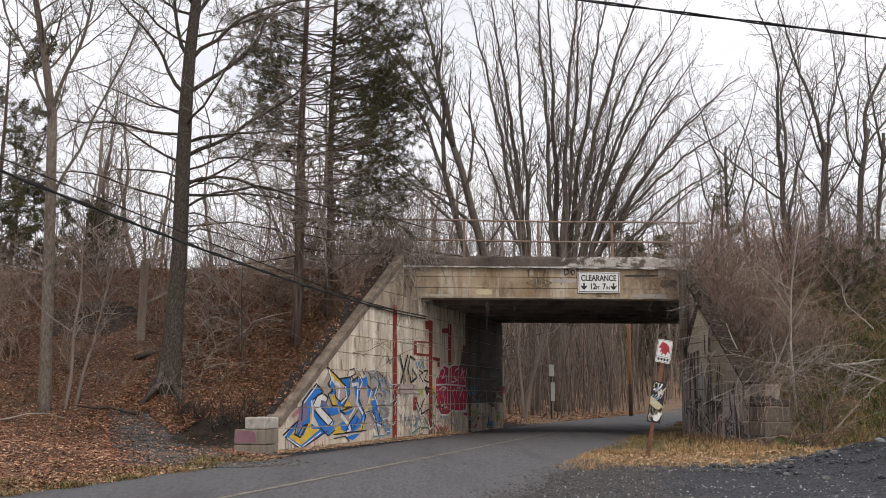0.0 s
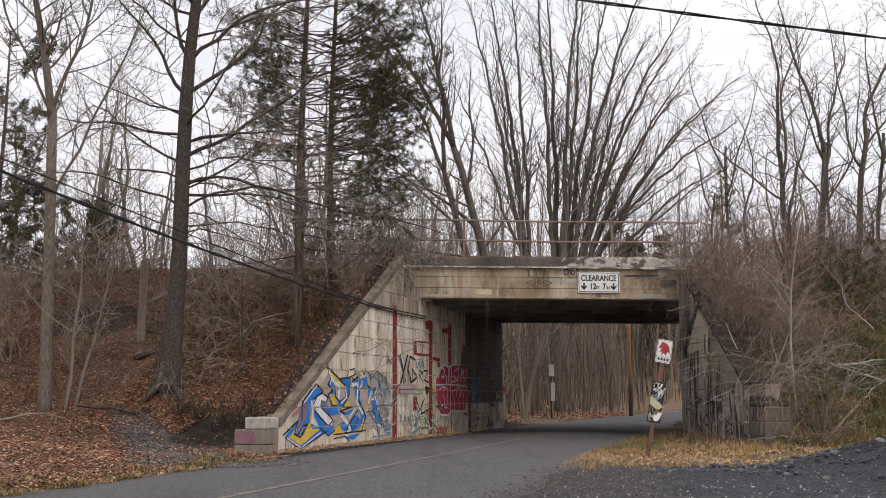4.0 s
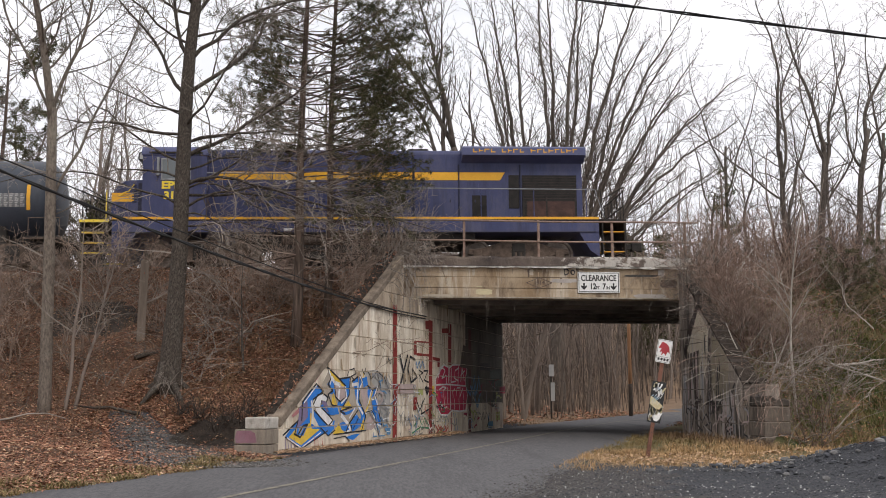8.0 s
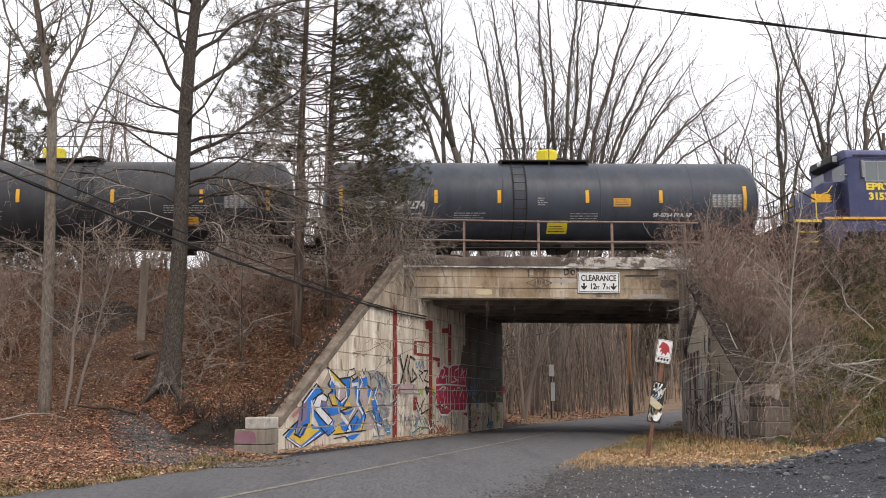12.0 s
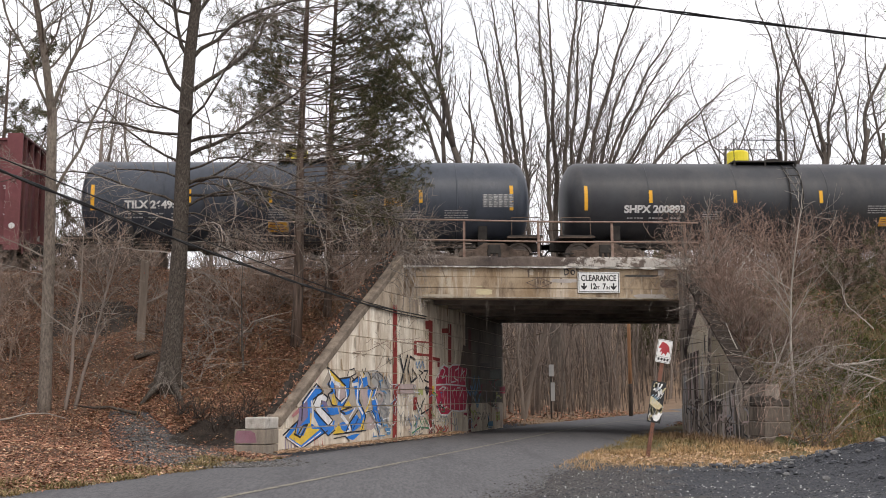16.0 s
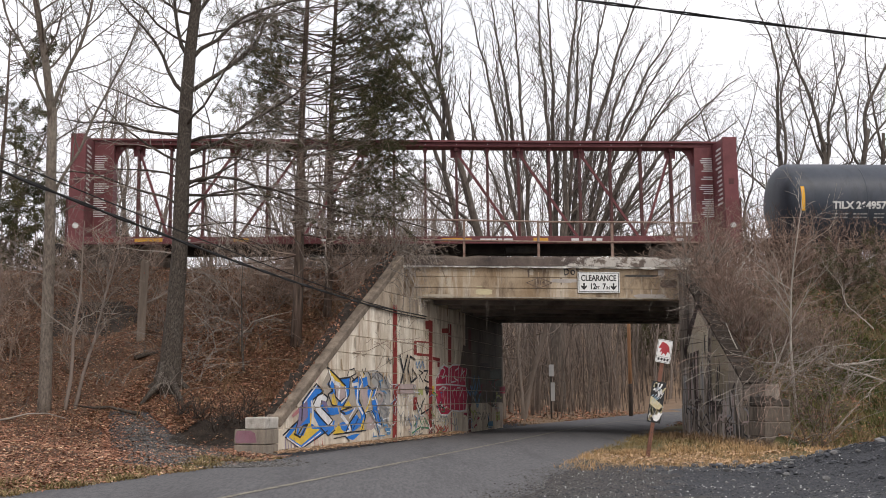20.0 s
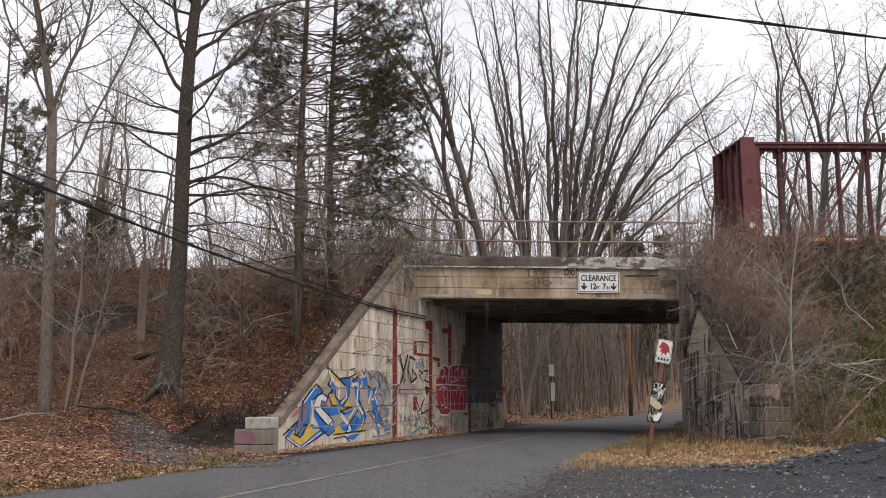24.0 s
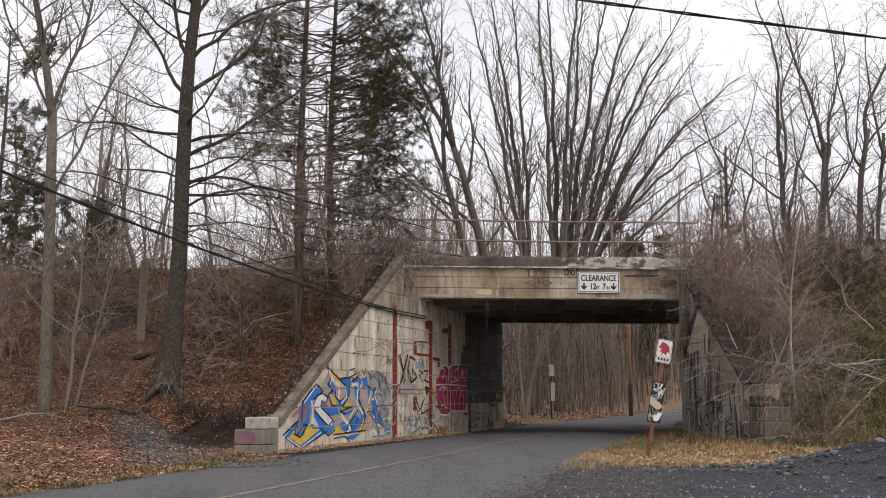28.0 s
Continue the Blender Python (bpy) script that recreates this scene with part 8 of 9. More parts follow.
# scrawled tag beside the clearance sign
for pts in (((5.57, 4.81), (5.57, 4.64), (5.68, 4.68), (5.7, 4.76), (5.62, 4.82), (5.55, 4.8)), ((5.75, 4.74), (5.78, 4.66), (5.85, 4.67), (5.87, 4.75), (5.8, 4.79), (5.75, 4.74)), ((5.99, 4.83), (5.91, 4.82), (5.92, 4.77), (5.99, 4.76)), ((6.07, 4.84), (6.09, 4.77))):
    g = Geo()
    for (a, b), (c, d) in zip(pts, pts[1:]):
        g.bar((a, FACE_Y + 0.012, b), (c, FACE_Y + 0.012, d), 0.012, 0.032)
    part("graffiti", g, M["g_black"], bridge)
# hanging roots and cobweb strands under the front edge
for i, (x, l) in enumerate(((3.3, 0.9), (3.34, 0.6), (4.1, 0.8), (2.6, 0.4), (7.9, 0.3))):
    part("hanging_root", Geo().tube([Vector((x, FACE_Y + 0.1, SOFFIT)), Vector((x + 0.03, FACE_Y + 0.1, SOFFIT - l * 0.5)), Vector((x + 0.01, FACE_Y + 0.1, SOFFIT - l))], [0.006, 0.005, 0.003], 4), M["twig"], bridge)

# ---- leaning sign post by the road ----
def leaning_sign():
    t = thing("leaning_signpost", "leaning rusty post with a vandalised white sign and black marker", "signpost", at=pose(5.36, 20.2, -0.05, 0, 10.5, 0))
    part("post", Geo().prism([(-0.035, -0.02), (-0.035, 0.02), (-0.02, 0.02), (-0.012, -0.005), (0.012, -0.005), (0.02, 0.02), (0.035, 0.02), (0.035, -0.02)], -0.3, 2.3, "z"), M["rust"], t)
    for k in range(16):
        part("post_hole", Geo().box(-0.008, 0.008, -0.0225, -0.0205, 0.2 + 0.05 * k, 0.215 + 0.05 * k), M["signblack"], t)
    up = part("upper_sign", Geo().prism(rounded(0.0, 2.15, 0.15, 0.228, 0.03), -0.034, -0.028), M["white"], t, "white rectangular sign with a red figure")
    for x0, x1, z0, z1 in ((-0.14, 0.14, 2.36, 2.366), (-0.14, 0.14, 1.935, 1.941), (-0.14, -0.134, 1.94, 2.36), (0.134, 0.14, 1.94, 2.36), (-0.14, 0.14, 2.035, 2.041)):
        part("border", Geo().box(x0, x1, -0.037, -0.035, z0, z1), M["signblack"], up)
    part("red_figure", Geo().prism([(-0.12, 2.2), (-0.06, 2.33), (0.02, 2.31), (0.09, 2.25), (0.115, 2.12), (0.07, 2.15), (0.04, 2.07), (0.0, 2.12), (-0.05, 2.06), (-0.04, 2.14), (-0.09, 2.12), (-0.06, 2.2)], -0.037, -0.035), M["g_redsign"], up)
    for k in range(4):
        part("lettering_bar", Geo().box(-0.11 + 0.06 * k, -0.07 + 0.06 * k, -0.037, -0.035, 1.965, 2.015), M["signblack"], up)
    lo = part("lower_marker", Geo().prism(rounded(0.0, 1.15, 0.135, 0.40, 0.02), -0.034, -0.028), M["signblack"], t, "black object marker with a cream diagonal band")
    part("cream_band", Geo().prism([(-0.13, 1.26), (-0.13, 1.10), (0.13, 0.94), (0.13, 1.10)], -0.037, -0.035), M["g_cream"], lo)
    rng = random.Random(3)
    for k in range(34):
        x, z = rng.uniform(-0.12, 0.08), rng.choice((rng.uniform(1.26, 1.44), rng.uniform(0.77, 1.0)))
        d = rng.uniform(-0.06, 0.06)
        part("paint_stripe", Geo().prism([(x, z), (x + 0.032, z), (x + 0.034 + d, z + 0.1), (x + d, z + 0.1)], -0.037, -0.035), M["g_white" if k % 3 else "g_cream"], lo)
    part("white_splash", Geo().prism([(-0.02, 0.80), (0.05, 0.78), (0.11, 0.84), (0.12, 0.93), (0.06, 0.97), (0.05, 0.9), (0.0, 0.91)], -0.039, -0.0375), M["white"], lo)
    for k in range(11):
        a = Vector((rng.uniform(-0.12, 0.04), -0.038, rng.uniform(0.85, 1.48)))
        part("scrawl", Geo().tube([a, a + Vector((0.03, 0, 0.05)), a + Vector((0.05, 0, -0.01)), a + Vector((0.08, 0, 0.05))], [0.006] * 4, 4), M["g_skyblue" if k % 2 else "g_white"], lo)


def rounded(cx, cz, hw, hh, r, n=4):
    out = []
    for sx, sz, a0 in ((1, 1, 0), (-1, 1, 90), (-1, -1, 180), (1, -1, 270)):
        for i in range(n + 1):
            a = radians(a0 + 90 * i / n)
            out.append((cx + sx * (hw - r) + r * math.cos(a), cz + sz * (hh - r) + r * math.sin(a)))
    return out


leaning_sign()

far_sign = thing("road_sign", "small roadside sign seen from behind on a thin post", "road sign", at=pose(8.87, 51.0, 0))
part("post", Geo().box(-0.04, 0.04, -0.03, 0.03, -0.3, 2.7), M["under"], far_sign)
part("upper_plate", Geo().box(-0.11, 0.13, -0.05, -0.035, 2.15, 2.72), M["grey_pale"], far_sign)
part("lower_plate", Geo().box(-0.03, 0.17, -0.05, -0.035, 0.95, 1.85), M["grey_pale"], far_sign)

pole = thing("utility_pole", "reddish wooden utility pole beyond the bridge", "utility pole", at=pose(15.07, 60.0, 0))
part("shaft", Geo().tube([Vector((0, 0, -0.4)), Vector((-0.02, 0, 4.5)), Vector((-0.03, 0, 8.8))], [0.115, 0.105, 0.09], 12), M["pole"], pole, smooth=True)
part("butt", Geo().tube([Vector((0, 0, -0.4)), Vector((-0.004, 0, 0.7)), Vector((-0.008, 0, 1.6)), Vector((-0.01, 0, 1.9))], [0.121, 0.12, 0.116, 0.112], 12), M["bark_dark"], pole, "tar-blackened foot of the pole", smooth=True)
part("crossarm", Geo().box(-0.9, 0.9, -0.06, 0.06, 8.2, 8.32), M["pole"], pole)
for x in (-0.8, 0.8):
    part("insulator", Geo().lathe([(8.32, 0.04), (8.4, 0.06), (8.48, 0.03)], 10, "z", (x, 0, 0)), M["grey_pale"], pole)

# old wooden post on the bank
post = thing("fence_post", "weathered square wooden post on the embankment", "post", at=pose(-6.0, 27.9, 2.4, 1, 1.0, 12))
part("shaft", Geo().box(-0.11, 0.11, -0.11, 0.11, -0.4, 2.35), M["post"], post, bevel=0.02)
part("bolt", Geo().lathe([(-0.12, 0.02), (-0.10, 0.02)], 8, "y", (0, 0, 2.0)), M["rust"], post)


# ---- overhead cables ----
def cable(label, a, b, sag, r, bundle=1, run=()):
    a, b = Vector(a), Vector(b)
    t = thing("overhead_cable", label, "cable")
    for k in range(bundle):
        pts = []
        for i in range(41):
            f = i / 40
            p = a.lerp(b, f)
            p.z -= sag * 4 * f * (1 - f)
            p += Vector((0, 0.014 * math.cos(f * 60 + k * 3), 0.014 * math.sin(f * 60 + k * 3))) * (bundle > 1)
            pts.append(p)
        pts += [Vector(q) + Vector((0, 0, 0.07 * k)) for q in run]
        part("strand", Geo().tube(pts, [r] * len(pts), 6), M["rubber"], t, smooth=True)


cable("black telephone cable running down to the bridge", (-6.6, 7.5, 4.44), (-0.141, 25.69, 3.443), 0.18, 0.018, 2, run=((0.673, 27.68, 3.38), (1.60, 29.94, 3.39)))
cable("thinner black cable running down to the bridge", (-7.744, 8.8, 5.12), (-0.141, 25.69, 3.50), 0.10, 0.011, run=((0.673, 27.68, 3.46), (1.62, 29.98, 3.47)))
cable("thick black overhead cable against the sky", (-5.0, 14.0, 7.65), (16.0, 14.0, 5.5), 0.08, 0.0125, 2)


# ---- loose cover: leaves, stones, grass ----
def leaf_scatter(name, label, count, seed, where, low, high, material):
    rng = random.Random(seed)
    g = Geo()
    while count > 0:
        x, y = where(rng)
        if abs(x - road_mid(y)) < 2.75 or (wall_l(max(y, 21.5)) - 0.42 < x < OPEN_R + 0.2 and y > 20.9):
            count -= 1
            continue
        if 17.5 < y < 24.6 and abs(x - path_mid(y)) < path_half(y) * 0.9 and rng.random() < 0.86 or (soil_patch(x, y) < 1 and rng.random() < 0.75) or (((x + 3.3) / 0.9) ** 2 + ((y - 22.9) / 1.4) ** 2 < 1 and rng.random() < 0.93):
            count -= 1
            continue
        z = ground_z(x, y) + rng.uniform(0.005, 0.05)
        s = rng.uniform(low, high)
        a = rng.uniform(0, 2 * math.pi)
        c, d = math.cos(a) * s, math.sin(a) * s
        t1, t2 = rng.uniform(-0.5, 0.7) * s, rng.uniform(-0.5, 0.7) * s
        k = len(g.v)
        w = rng.uniform(0.4, 0.65)
        g.v += [(x - c, y - d, z + t1), (x + d * w, y - c * w, z + rng.uniform(0, 0.4) * s), (x + c, y + d, z + t2), (x - d * w, y + c * w, z + rng.uniform(0, 0.4) * s)]
        g.f.append((k, k + 1, k + 2, k + 3))
        count -= 1
    ob = new(name, g.mesh(name, material))
    tagged(ob, label, "leaves", kind="stuff")


def left_bank(rng):
    y = 12.5 + 19.5 * rng.random() ** 0.8
    edge = road_mid(y) - 3.1 if y < 21 else wall_l(min(y, 29.4)) - 0.6
    return edge - 11.5 * rng.random() ** 1.15 + 0.25 * rng.gauss(0, 1), y


leaf_scatter("leaf_litter", "brown fallen leaves covering the bank", 110000, 101, left_bank, 0.016, 0.043, M["leaf"])
leaf_scatter("leaf_litter", "pale tan fallen leaves on the bank", 26000, 102, left_bank, 0.016, 0.045, M["leaf_pale"])
leaf_scatter("leaf_litter", "brown leaves drifted along the grassy bank", 9000, 103, lambda r: (r.uniform(9.2, 17), r.uniform(20, 31)), 0.03, 0.07, M["leaf"])
leaf_scatter("leaf_litter", "brown leaves beyond the bridge", 6000, 104, lambda r: (r.uniform(2, 26), r.uniform(41, 70)), 0.06, 0.14, M["leaf"])


def wall_foot_leaves():
    rng = random.Random(105)
    g = Geo()
    for i in range(2600):
        y = rng.uniform(21.3, 33.0)
        x = wall_l(y) + 0.02 + abs(rng.gauss(0, 0.22))
        s, a, z = rng.uniform(0.02, 0.05), rng.uniform(0, 6.28), 0.05 + 0.05 * rng.random()
        c, d = math.cos(a) * s, math.sin(a) * s
        k = len(g.v)
        g.v += [(x - c, y - d, z), (x + d * 0.5, y - c * 0.5, z + 0.03 * rng.random()), (x + c, y + d, z + 0.02), (x - d * 0.5, y + c * 0.5, z + 0.02)]
        g.f.append((k, k + 1, k + 2, k + 3))
    tagged(new("leaf_litter", g.mesh("leaf_litter", M["leaf_pale"])), "tan leaves drifted at the foot of the wall", "leaves", kind="stuff")


def coping_litter():
    rng = random.Random(107)
    g = Geo()
    frame_m = wall_frame(WING_END.x, WING_END.y, wing_dir.x, wing_dir.y)
    for i in range(700):
        u = rng.uniform(0.4, PIER - 0.1)
        p = frame_m @ Vector((u, rng.uniform(0.12, 0.46), wing_top(u) + 0.10 + 0.16 * rng.random() ** 2))
        a, b = unit(rng) * rng.uniform(0.02, 0.055), unit(rng) * rng.uniform(0.012, 0.03)
        k = len(g.v)
        g.v += [tuple(p - a), tuple(p + b), tuple(p + a), tuple(p - b)]
        g.f.append((k, k + 1, k + 2, k + 3))
    tagged(new("leaf_litter", g.mesh("leaf_litter", M["leaf"])), "leaves and litter caught on the sloping coping", "leaves", kind="stuff")


wall_foot_leaves()
coping_litter()
leaf_scatter("leaf_litter", "brown leaves on the slope behind the wing wall", 30000, 108, lambda r: (lambda y: (wall_l(min(y, 29.4)) - 0.6 - 5.0 * r.random(), y))(r.uniform(23.5, 31.6)), 0.018, 0.05, M["leaf"])
leaf_scatter("leaf_litter", "tan leaves on the slope behind the wing wall", 20000, 109, lambda r: (lambda y: (wall_l(min(y, 29.4)) - 0.6 - 5.0 * r.random(), y))(r.uniform(23.5, 31.6)), 0.016, 0.042, M["leaf_pale"])


GOLD = 1.618
ICO_V = [Vector(v).normalized() for v in ((-1, GOLD, 0), (1, GOLD, 0), (-1, -GOLD, 0), (1, -GOLD, 0), (0, -1, GOLD), (0, 1, GOLD), (0, -1, -GOLD), (0, 1, -GOLD), (GOLD, 0, -1), (GOLD, 0, 1), (-GOLD, 0, -1), (-GOLD, 0, 1))]
ICO_F = ((0, 11, 5), (0, 5, 1), (0, 1, 7), (0, 7, 10), (0, 10, 11), (1, 5, 9), (5, 11, 4), (11, 10, 2), (10, 7, 6), (7, 1, 8), (3, 9, 4), (3, 4, 2), (3, 2, 6), (3, 6, 8), (3, 8, 9), (4, 9, 5), (2, 4, 11), (6, 2, 10), (8, 6, 7), (9, 8, 1))
OCT_V = [Vector(v) for v in ((1, 0, 0), (0, 1, 0), (-1, 0, 0), (0, -1, 0), (0, 0, 1), (0, 0, -1))]
OCT_F = ((0, 1, 4), (1, 2, 4), (2, 3, 4), (3, 0, 4), (1, 0, 5), (2, 1, 5), (3, 2, 5), (0, 3, 5))


def stones(name, label, count, seed, where, low, high, material):
    rng = random.Random(seed)
    g = Geo()
    for _ in range(count):
        x, y = where(rng)
        s = low + (high - low) * rng.random() ** 2.5
        z = max(ground_z(x, y), 0.036 if abs(x - road_mid(y)) < 3.35 and y < 21 else -9) + s * 0.25
        k = len(g.v)
        shape, faces = (ICO_V, ICO_F) if s > 0.035 else (OCT_V, OCT_F)
        turn = Euler((rng.uniform(0, 6), rng.uniform(0, 6), rng.uniform(0, 6))).to_matrix()
        fx, fy, fz = rng.uniform(0.7, 1.2), rng.uniform(0.6, 1.1), rng.uniform(0.4, 0.7)
        for q in shape:
            w = turn @ (Vector(q) * rng.uniform(0.8, 1.15) * s)
            g.v.append((x + w.x * fx, y + w.y * fy, z + w.z * fz))
        g.f += [tuple(k + i for i in f) for f in faces]
    tagged(new(name, g.mesh(name, material)), label, "stones", kind="stuff")


def lot(rng):
    y = 10.5 + 8.2 * rng.random() ** 1.2
    return road_mid(y) + 3.1 + 8.3 * rng.random() ** 0.8, y


stones("gravel_stones", "loose dark gravel covering the lot", 19000, 111, lot, 0.005, 0.020, M["stone"])
stones("gravel_stones", "larger grey rocks on the spoil mound", 110, 112, lambda r: (r.gauss(6.9, 1.2), r.gauss(16.2, 0.8)), 0.02, 0.10, M["stone_grey"])
stones("gravel_stones", "grey gravel mixed into the dark lot", 11000, 117, lot, 0.005, 0.018, M["stone_grey"])
stones("gravel_stones", "broken dark rocks along the toe of the spoil mound", 260, 118, lambda r: (r.uniform(5.4, 8.2), 16.2 + 0.8 * r.gauss(0, 1)), 0.012, 0.075, M["stone"])
stones("gravel_stones", "fine dark crumbs on the spoil mound", 9000, 119, lambda r: (r.gauss(8.2, 1.1), r.gauss(15.4, 0.8)), 0.006, 0.024, M["stone"])
stones("gravel_stones", "scattered pale stones on the lot", 2600, 113, lot, 0.005, 0.02, M["stone_pale"])



def edge_grit(rng):
    y = rng.uniform(9.5, 19.5)
    return road_mid(y) + 3.25 + abs(rng.gauss(0, 0.28)) * rng.choice((1, 3, 5, 3, -1)), y


stones("gravel_stones", "fine grit strewn along the edge of the asphalt", 9000, 116, edge_grit, 0.006, 0.018, M["stone_path"])


def path(rng):
    y = rng.uniform(17.6, 24.4)
    return path_mid(y) + rng.gauss(0, 0.52) * path_half(y), y


stones("gravel_stones", "grey gravel washed down the path", 15000, 114, path, 0.010, 0.036, M["stone_path"])
leaf_scatter("leaf_litter", "brown leaves blown onto the gravel path", 5200, 110, lambda r: (lambda y: (path_mid(y) + r.choice((-1, 1, 0.4)) * (1.0 - 0.55 * r.random() ** 1.4) * path_half(y), y))(r.uniform(17.6, 24.4)), 0.018, 0.05, M["leaf"])
leaf_scatter("leaf_litter", "brown leaves drifted over the edge of the gravel path", 6500, 132, lambda r: (lambda y: (path_mid(y) - path_half(y) * 0.95 + abs(r.gauss(0, 0.34)) - 0.1, y))(r.uniform(17.6, 24.4)), 0.018, 0.05, M["leaf"])
stones("ballast_stones", "coarse ballast along the track", 6000, 115, lambda r: (r.uniform(-14, 18), TRACK_Y - 1.4 - 1.6 * r.random()), 0.03, 0.06, M["stone_grey"])


def grass(name, label, count, seed, where, low, high, material, width=0.006):
    rng = random.Random(seed)
    g = Geo()
    for _ in range(count):
        x, y = where(rng)
        if abs(x - road_mid(y)) < 2.8:
            continue
        tuft = 0.5 + noise.noise(Vector((x * 1.6, y * 1.6, seed))) + 0.4 * noise.noise(Vector((x * 5, y * 5, seed)))
        if rng.random() > 0.25 + tuft:
            continue
        z = ground_z(x, y) - 0.02
        h = rng.uniform(low, high) * max(0.35, min(1.4, tuft + 0.35))
        a = rng.uniform(0, 6.28)
        bx, by = math.cos(a) * h * rng.uniform(0.3, 1.5), math.sin(a) * h * rng.uniform(0.3, 1.5)
        c, d = -math.sin(a) * width, math.cos(a) * width
        k = len(g.v)
        g.v += [(x - c, y - d, z), (x + c, y + d, z), (x + bx * 0.4 + c, y + by * 0.4 + d, z + h * 0.65), (x + bx * 0.4 - c, y + by * 0.4 - d, z + h * 0.65), (x + bx, y + by, z + h * rng.uniform(0.6, 1))]
        g.f += [(k, k + 1, k + 2, k + 3), (k + 3, k + 2, k + 4)]
    tagged(new(name, g.mesh(name, material)), label, "grass", kind="stuff")


def verge(rng):
    y = 16.5 + 6.1 * rng.random() ** 0.62 + 0.25 * rng.gauss(0, 1)
    x0 = max(road_mid(y) + 2.75, 3.1)
    return x0 + (10.6 - x0) * rng.random() + 0.3 * noise.noise(Vector((y, 0, 0))), y


grass("dry_grass", "tan dry grass on the verge round the signpost", 30000, 121, verge, 0.03, 0.15, M["straw"], 0.0035)
grass("dry_grass", "straw-coloured grass by the wing wall", 3000, 122, lambda r: (r.uniform(6.5, 11.5), r.uniform(20.8, 23.6)), 0.06, 0.24, M["straw"], 0.004)
grass("bank_grass", "green and tan winter grass on the bank", 46000, 123, lambda r: (r.uniform(9.9, 16.5), r.uniform(20.5, 29.5)), 0.05, 0.2, M["green_grass"])
grass("bank_grass", "fresh green grass and ground ivy on the bank", 26000, 131, lambda r: (r.gauss(13.6, 1.3), r.gauss(25.6, 1.2)), 0.05, 0.2, M["fresh_grass"], 0.007)
grass("bank_grass", "tall brown weeds on the bank", 3600, 124, lambda r: (r.uniform(9.6, 16.5), r.uniform(21.5, 29.5)), 0.2, 0.7, M["straw_brown"], 0.005)
grass("roadside_grass", "short yellowed grass beside the road", 9000, 125, lambda r: (lambda y: (road_mid(y) - 2.8 - abs(r.gauss(0, 0.55)), y))(r.uniform(11.5, 20.5)), 0.04, 0.13, M["verge_grass"])
grass("far_grass", "tan grass along the road beyond the bridge", 6000, 126, lambda r: (lambda y: (road_mid(y) + r.choice((-1, 1)) * (3.0 + abs(r.gauss(0, 1.2))), y))(r.uniform(41, 80)), 0.05, 0.16, M["straw_brown"], 0.012)


grass("verge_weeds", "low green and brown weeds between road and wing wall", 9000, 129, lambda r: (lambda y: (road_mid(y) + 2.8 + (8.9 - road_mid(y) - 2.8) * r.random(), y))(r.uniform(20.5, 30.5)), 0.04, 0.16, M["verge_grass"], 0.005)
grass("verge_weeds", "brown dead weeds along the foot of the wing wall", 4000, 130, lambda r: (8.85 - abs(r.gauss(0, 0.5)), r.uniform(21.5, 30.5)), 0.08, 0.32, M["straw_brown"], 0.005)
grass("bank_stalks", "dry brown stalks on the slope behind the wing wall", 6500, 127, lambda r: (lambda y: (wall_l(y) - 0.75 - 3.4 * r.random() ** 1.3, y))(r.uniform(24.4, 31.0)), 0.08, 0.34, M["straw_brown"], 0.004)
grass("bank_stalks", "thin dead stalks among the leaves of the bank", 2500, 128, lambda r: (r.uniform(-13, -3.5), r.uniform(23.5, 31.5)), 0.10, 0.5, M["straw_brown"], 0.004)


# ---- thicket of thin stems deep in the woods ----
def thicket():
    rng = random.Random(131)
    g = Geo()
    for i in range(4600):
        if i < 3400:
            y = rng.uniform(52, 135)
            x = rng.uniform(0.02, 0.42) * y + rng.uniform(-4, 4)
        else:
            y = rng.uniform(95, 175)
            x = rng.uniform(0.26, 0.42) * y
        if abs(x - road_mid(y)) < 4.0:
            continue
        z = ground_z(x, y) - 0.1
        h = rng.uniform(2.5, 9.0)
        l = rng.uniform(-0.2, 0.2) * h
        r = rng.uniform(0.010, 0.035) if rng.random() > 0.03 else rng.uniform(0.06, 0.14)
        p = Vector((x, y, z))
        g.tube([p, p + Vector((l * 0.4, 0, h * 0.5)), p + Vector((l + rng.uniform(-0.3, 0.3), 0, h))], [r, r * 0.7, r * 0.3], 3, caps=False)
        for _ in range(4):
            f = rng.uniform(0.1, 0.9)
            q = p + Vector((l * f * 0.9, 0, h * f))
            e = Vector((rng.uniform(-1, 1), rng.uniform(-0.4, 0.4), rng.uniform(0.2, 1.1))) * rng.uniform(0.5, 1.5)
            g.tube([q, q + e], [r * 0.4, r * 0.2], 3, caps=False)
    tagged(new("thicket", g.mesh("thicket", M["stem_far"])), "dense thin stems of winter woodland beyond the bridge", "thicket", kind="stuff")


thicket()


# ---- fallen wood ----
def fallen(label, x, y, length, r, turn, tilt, seed, material):
    g = Growth(seed, spacing=(0.4, 0.3, 0.2), ratio=(0.35, 0.4, 0.4), wander=0.2, lift=0.02, levels=2, twig=0.006)
    g.limb((0, 0, r), 90 - tilt, 0, length, r, 10, taper=0.6, jitter=0.16)
    t = plant("fallen_branch", label, g, material, material, 0, 0, 0, group="fallen branches", category="branch")
    t.matrix_basis = pose(x, y, ground_z(x, y) + 0.03, 0, 0, turn)


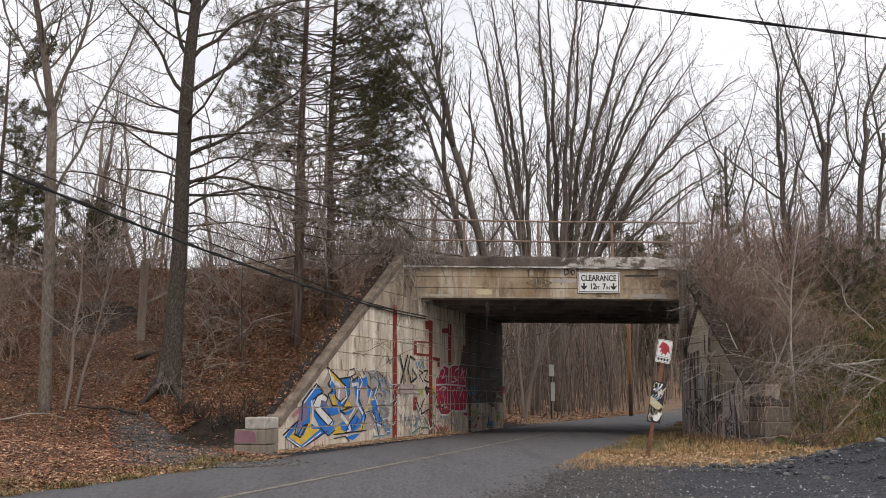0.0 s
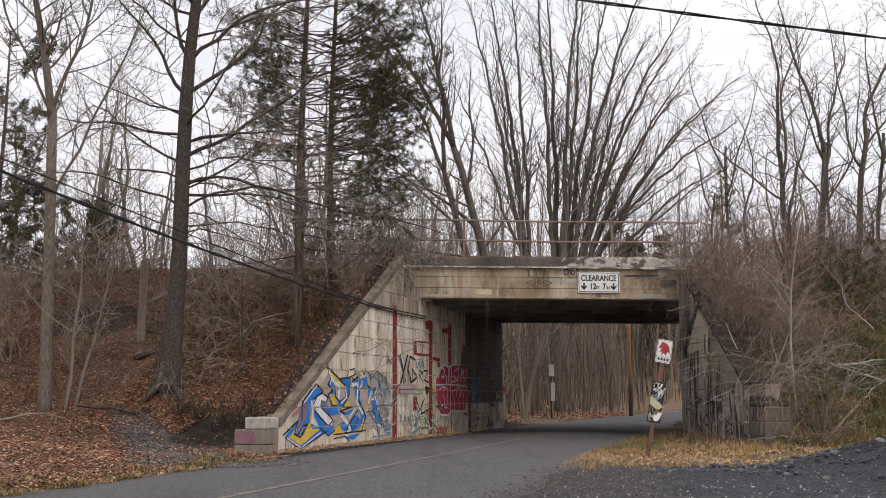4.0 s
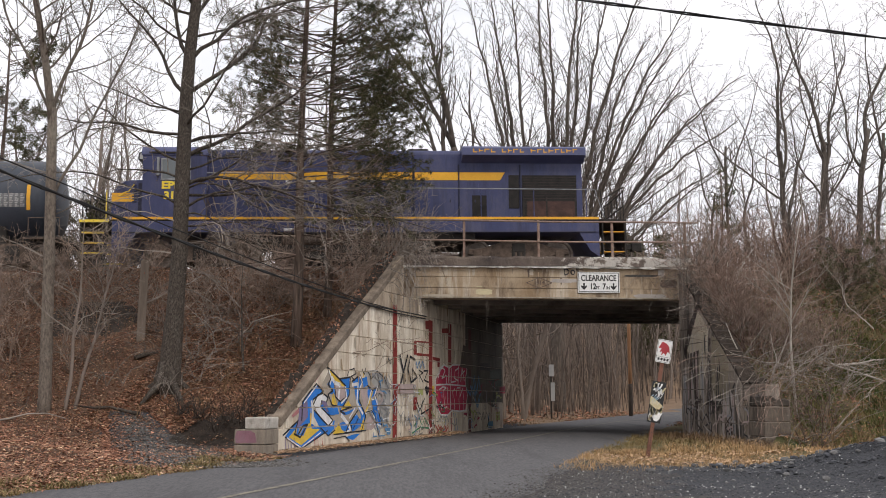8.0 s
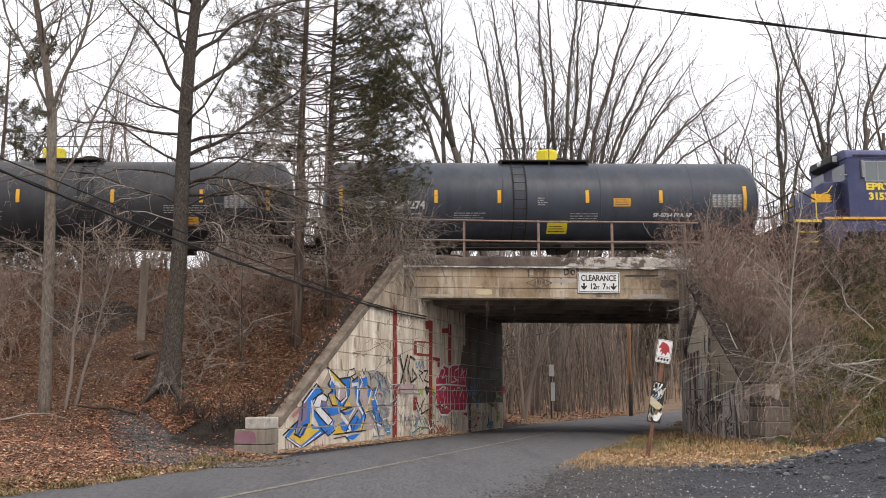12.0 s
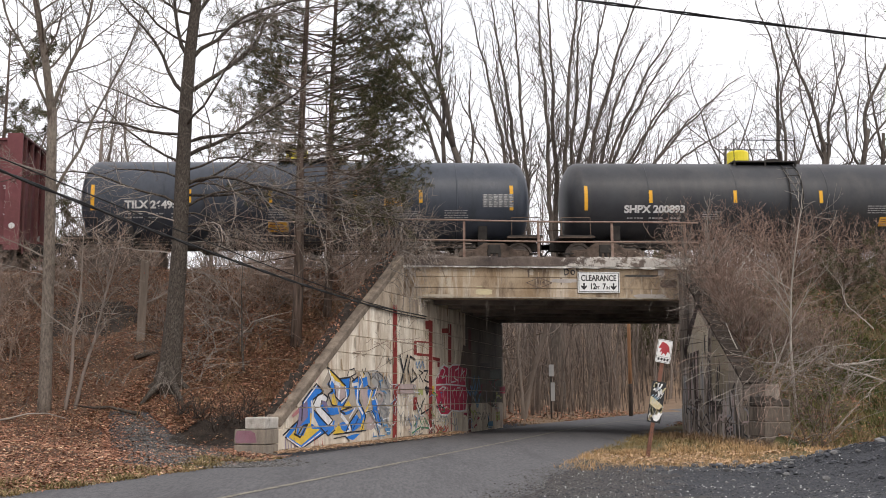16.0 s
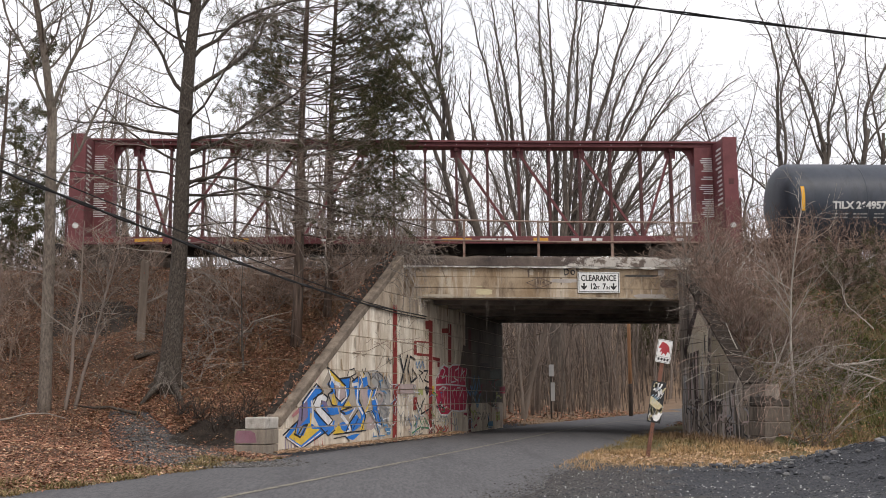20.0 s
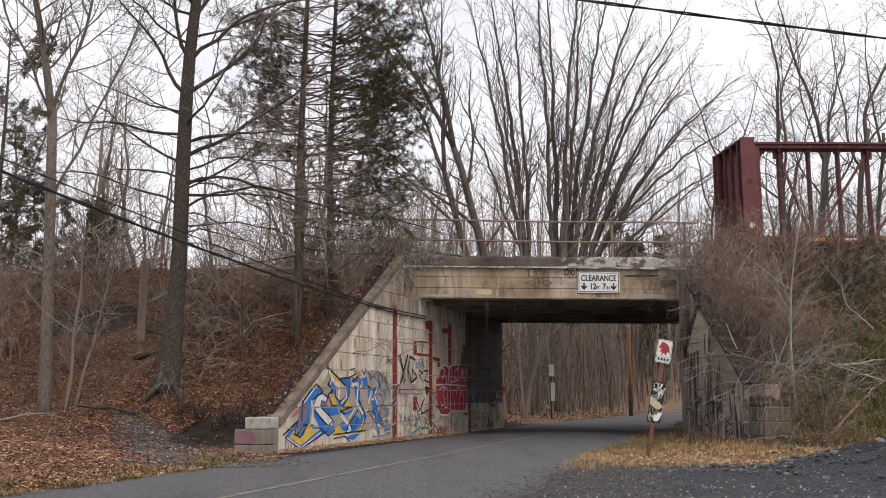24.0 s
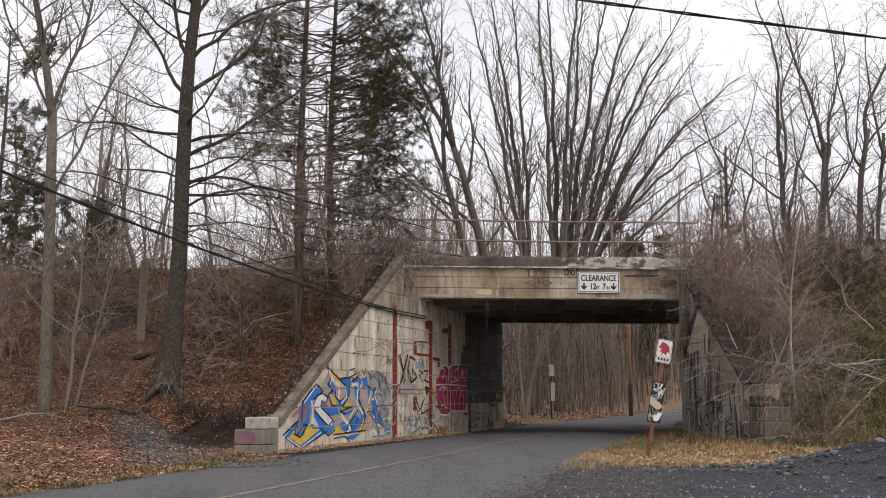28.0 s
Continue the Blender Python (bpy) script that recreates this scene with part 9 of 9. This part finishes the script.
fallen("pale fallen branch across the grassy bank", 11.6, 26.2, 2.6, 0.04, 8, 6, 141, M["twig_pale"])
fallen("pale fallen branch on the bank", 13.4, 25.6, 2.2, 0.03, 165, 14, 142, M["twig_pale"])
fallen("pale dead branch leaning on the wall", 9.3, 25.4, 1.9, 0.025, 100, 55, 143, M["twig_pale"])
fallen("fallen log in the leaf litter", -5.9, 26.9, 1.3, 0.07, 35, 5, 144, M["bark"])
fallen("broken branch in the leaf litter", -8.2, 23.5, 1.6, 0.03, 20, 12, 145, M["twig"])
fallen("broken branch in the leaf litter", -5.2, 24.3, 1.4, 0.05, 160, 2, 146, M["bark"])
fallen("pale fallen stick on the bank", -6.4, 29.6, 2.2, 0.03, -20, 10, 147, M["twig_pale"])
fallen("pale dead stick among the brush", 9.9, 28.7, 2.0, 0.03, 60, 60, 148, M["twig_pale"])
leaf_scatter("leaf_litter", "tan leaves and matted grass on the verge", 4500, 106, lambda r: (r.uniform(4.2, 11.0), r.uniform(18.0, 23.5)), 0.02, 0.06, M["leaf_pale"])


# rust and dirt streaks down the pale walls
def streaks(wall, length, count, seed, keys):
    rng = random.Random(seed)
    for _ in range(count):
        u = rng.uniform(0.2, length - 0.1)
        top = rng.choice((3.9, 3.5, 3.06, 2.64, 2.2, 1.8)) - 0.02
        if wall == left_wing and top > wing_top(u) - 0.2:
            continue
        w, l = rng.uniform(0.02, 0.14), rng.uniform(0.12, 0.39)
        fill(wall, [(u, top), (u + w, top), (u + w * 0.7, top - l), (u + w * 0.3, top - l)], rng.choice(keys))


streaks(left_wing, WING_LEN, 46, 151, ("g_dirt", "g_streak2", "g_paleconc"))
streaks(left_abut, 5.0, 30, 152, ("g_dirt", "g_streak2", "g_paleconc"))


def long_streaks(wall, u0, u1, top, count, seed, keys):
    rng = random.Random(seed)
    for _ in range(count):
        u, h = rng.uniform(u0, u1), rng.uniform(0.5, 1.0)
        z1 = h * top(u)
        z0 = max(0.0, z1 - rng.uniform(0.3, 1.5))
        w = rng.uniform(0.015, 0.10)
        fill(wall, [(u, z1), (u + w * 0.6, z1 - 0.05), (u + w, z1 - (z1 - z0) * 0.4), (u + w * rng.uniform(0.3, 0.9), z0), (u + w * 0.2, z0 + 0.05), (u - w * 0.2, z0 + (z1 - z0) * 0.6)], rng.choice(keys))


long_streaks(right_wing, 0.1, 5.6, lambda u: min(3.9, max(1.1, 4.2 - 0.76 * (u - 0.5))), 60, 153, ("g_whitefade", "g_dark", "g_darkbrown", "g_dark", "g_greypale", "g_paleconc2", "g_pinkwhite"))


long_streaks(right_wing, 0.05, 4.6, lambda u: 2.0, 46, 154, ("g_whitefade", "g_greypale", "g_whitefade", "g_grey", "g_dark", "g_pinkwhite"))


# thin overlapping tags and overspray on the big piece
def tags(wall, u0, u1, z0, z1, count, seed, keys, width=(0.015, 0.04)):
    rng = random.Random(seed)
    for _ in range(count):
        u, z = rng.uniform(u0, u1), rng.uniform(z0, z1)
        if wall == left_wing and z > wing_top(u) - 0.35:
            continue
        line, a = [(u, z)], rng.uniform(0, 6.28)
        for _ in range(rng.randint(3, 6)):
            a += rng.uniform(-1.6, 1.6)
            u, z = u + math.cos(a) * rng.uniform(0.1, 0.28), z + math.sin(a) * rng.uniform(0.06, 0.2)
            line.append((round(u, 3), round(max(z0, min(z1, z)), 3)))
        stroke(wall, line, rng.uniform(*width), rng.choice(keys))


tags(left_wing, 5.2, 6.3, 0.2, 1.7, 12, 182, ("g_grey", "g_whitefade", "g_grey", "g_pinkwhite", "g_bluefade"), (0.02, 0.06))
tags(left_wing, 6.6, 8.5, 0.1, 1.5, 32, 183, ("g_white", "g_pinkwhite", "g_grey", "g_black", "g_redthin", "g_bluefade", "g_faint"))
tags(left_abut, 0.1, 3.3, 0.1, 1.3, 34, 184, ("g_white", "g_black", "g_green", "g_bluefade", "g_redthin", "g_faint", "g_lime"))
tags(left_abut, 5.2, 9.8, 0.1, 1.8, 34, 185, ("g_bluefade", "g_whitefade", "g_darkgreen", "g_grey", "g_lime", "g_crimson"), (0.03, 0.09))
tags(right_wing, 0.2, 5.8, 0.1, 1.1, 40, 186, ("g_whitefade", "g_black", "g_grey", "g_darkbrown", "g_pinkwhite"), (0.02, 0.06))


# ---- what moves ----
def travelled(t):
    """Metres the train has gone since twelve seconds: steady at first, easing a little towards the end."""
    table = [(0, -72.24), (20.0, 48.14), (21.0, 53.98), (21.5, 56.82), (23.5, 68.0), (24.0, 70.83), (25.0, 76.45), (28.0, 93.1)]
    return lerp_table(table, t)


def motions():
    slope = -math.degrees(math.atan(GRADE))
    times = [0.0, 4.0, 8.0, 12.0, 16.0, 19.0, 20.0, 20.5, 21.0, 21.5, 22.5, 23.5, 24.0, 25.0, 26.5, 28.0]
    for car, wheels, x0 in TRAIN:
        walk(car, [(t, pose(x0 + travelled(t), TRACK_Y, track_z(x0 + travelled(t)), 0, slope, 0)) for t in times])
        for w, x, r in wheels:
            walk(w, [(i / 10, pose(x, 0, r, 0, math.degrees(travelled(i / 10) / r) % 360.0, 0)) for i in range(281)])


motions()
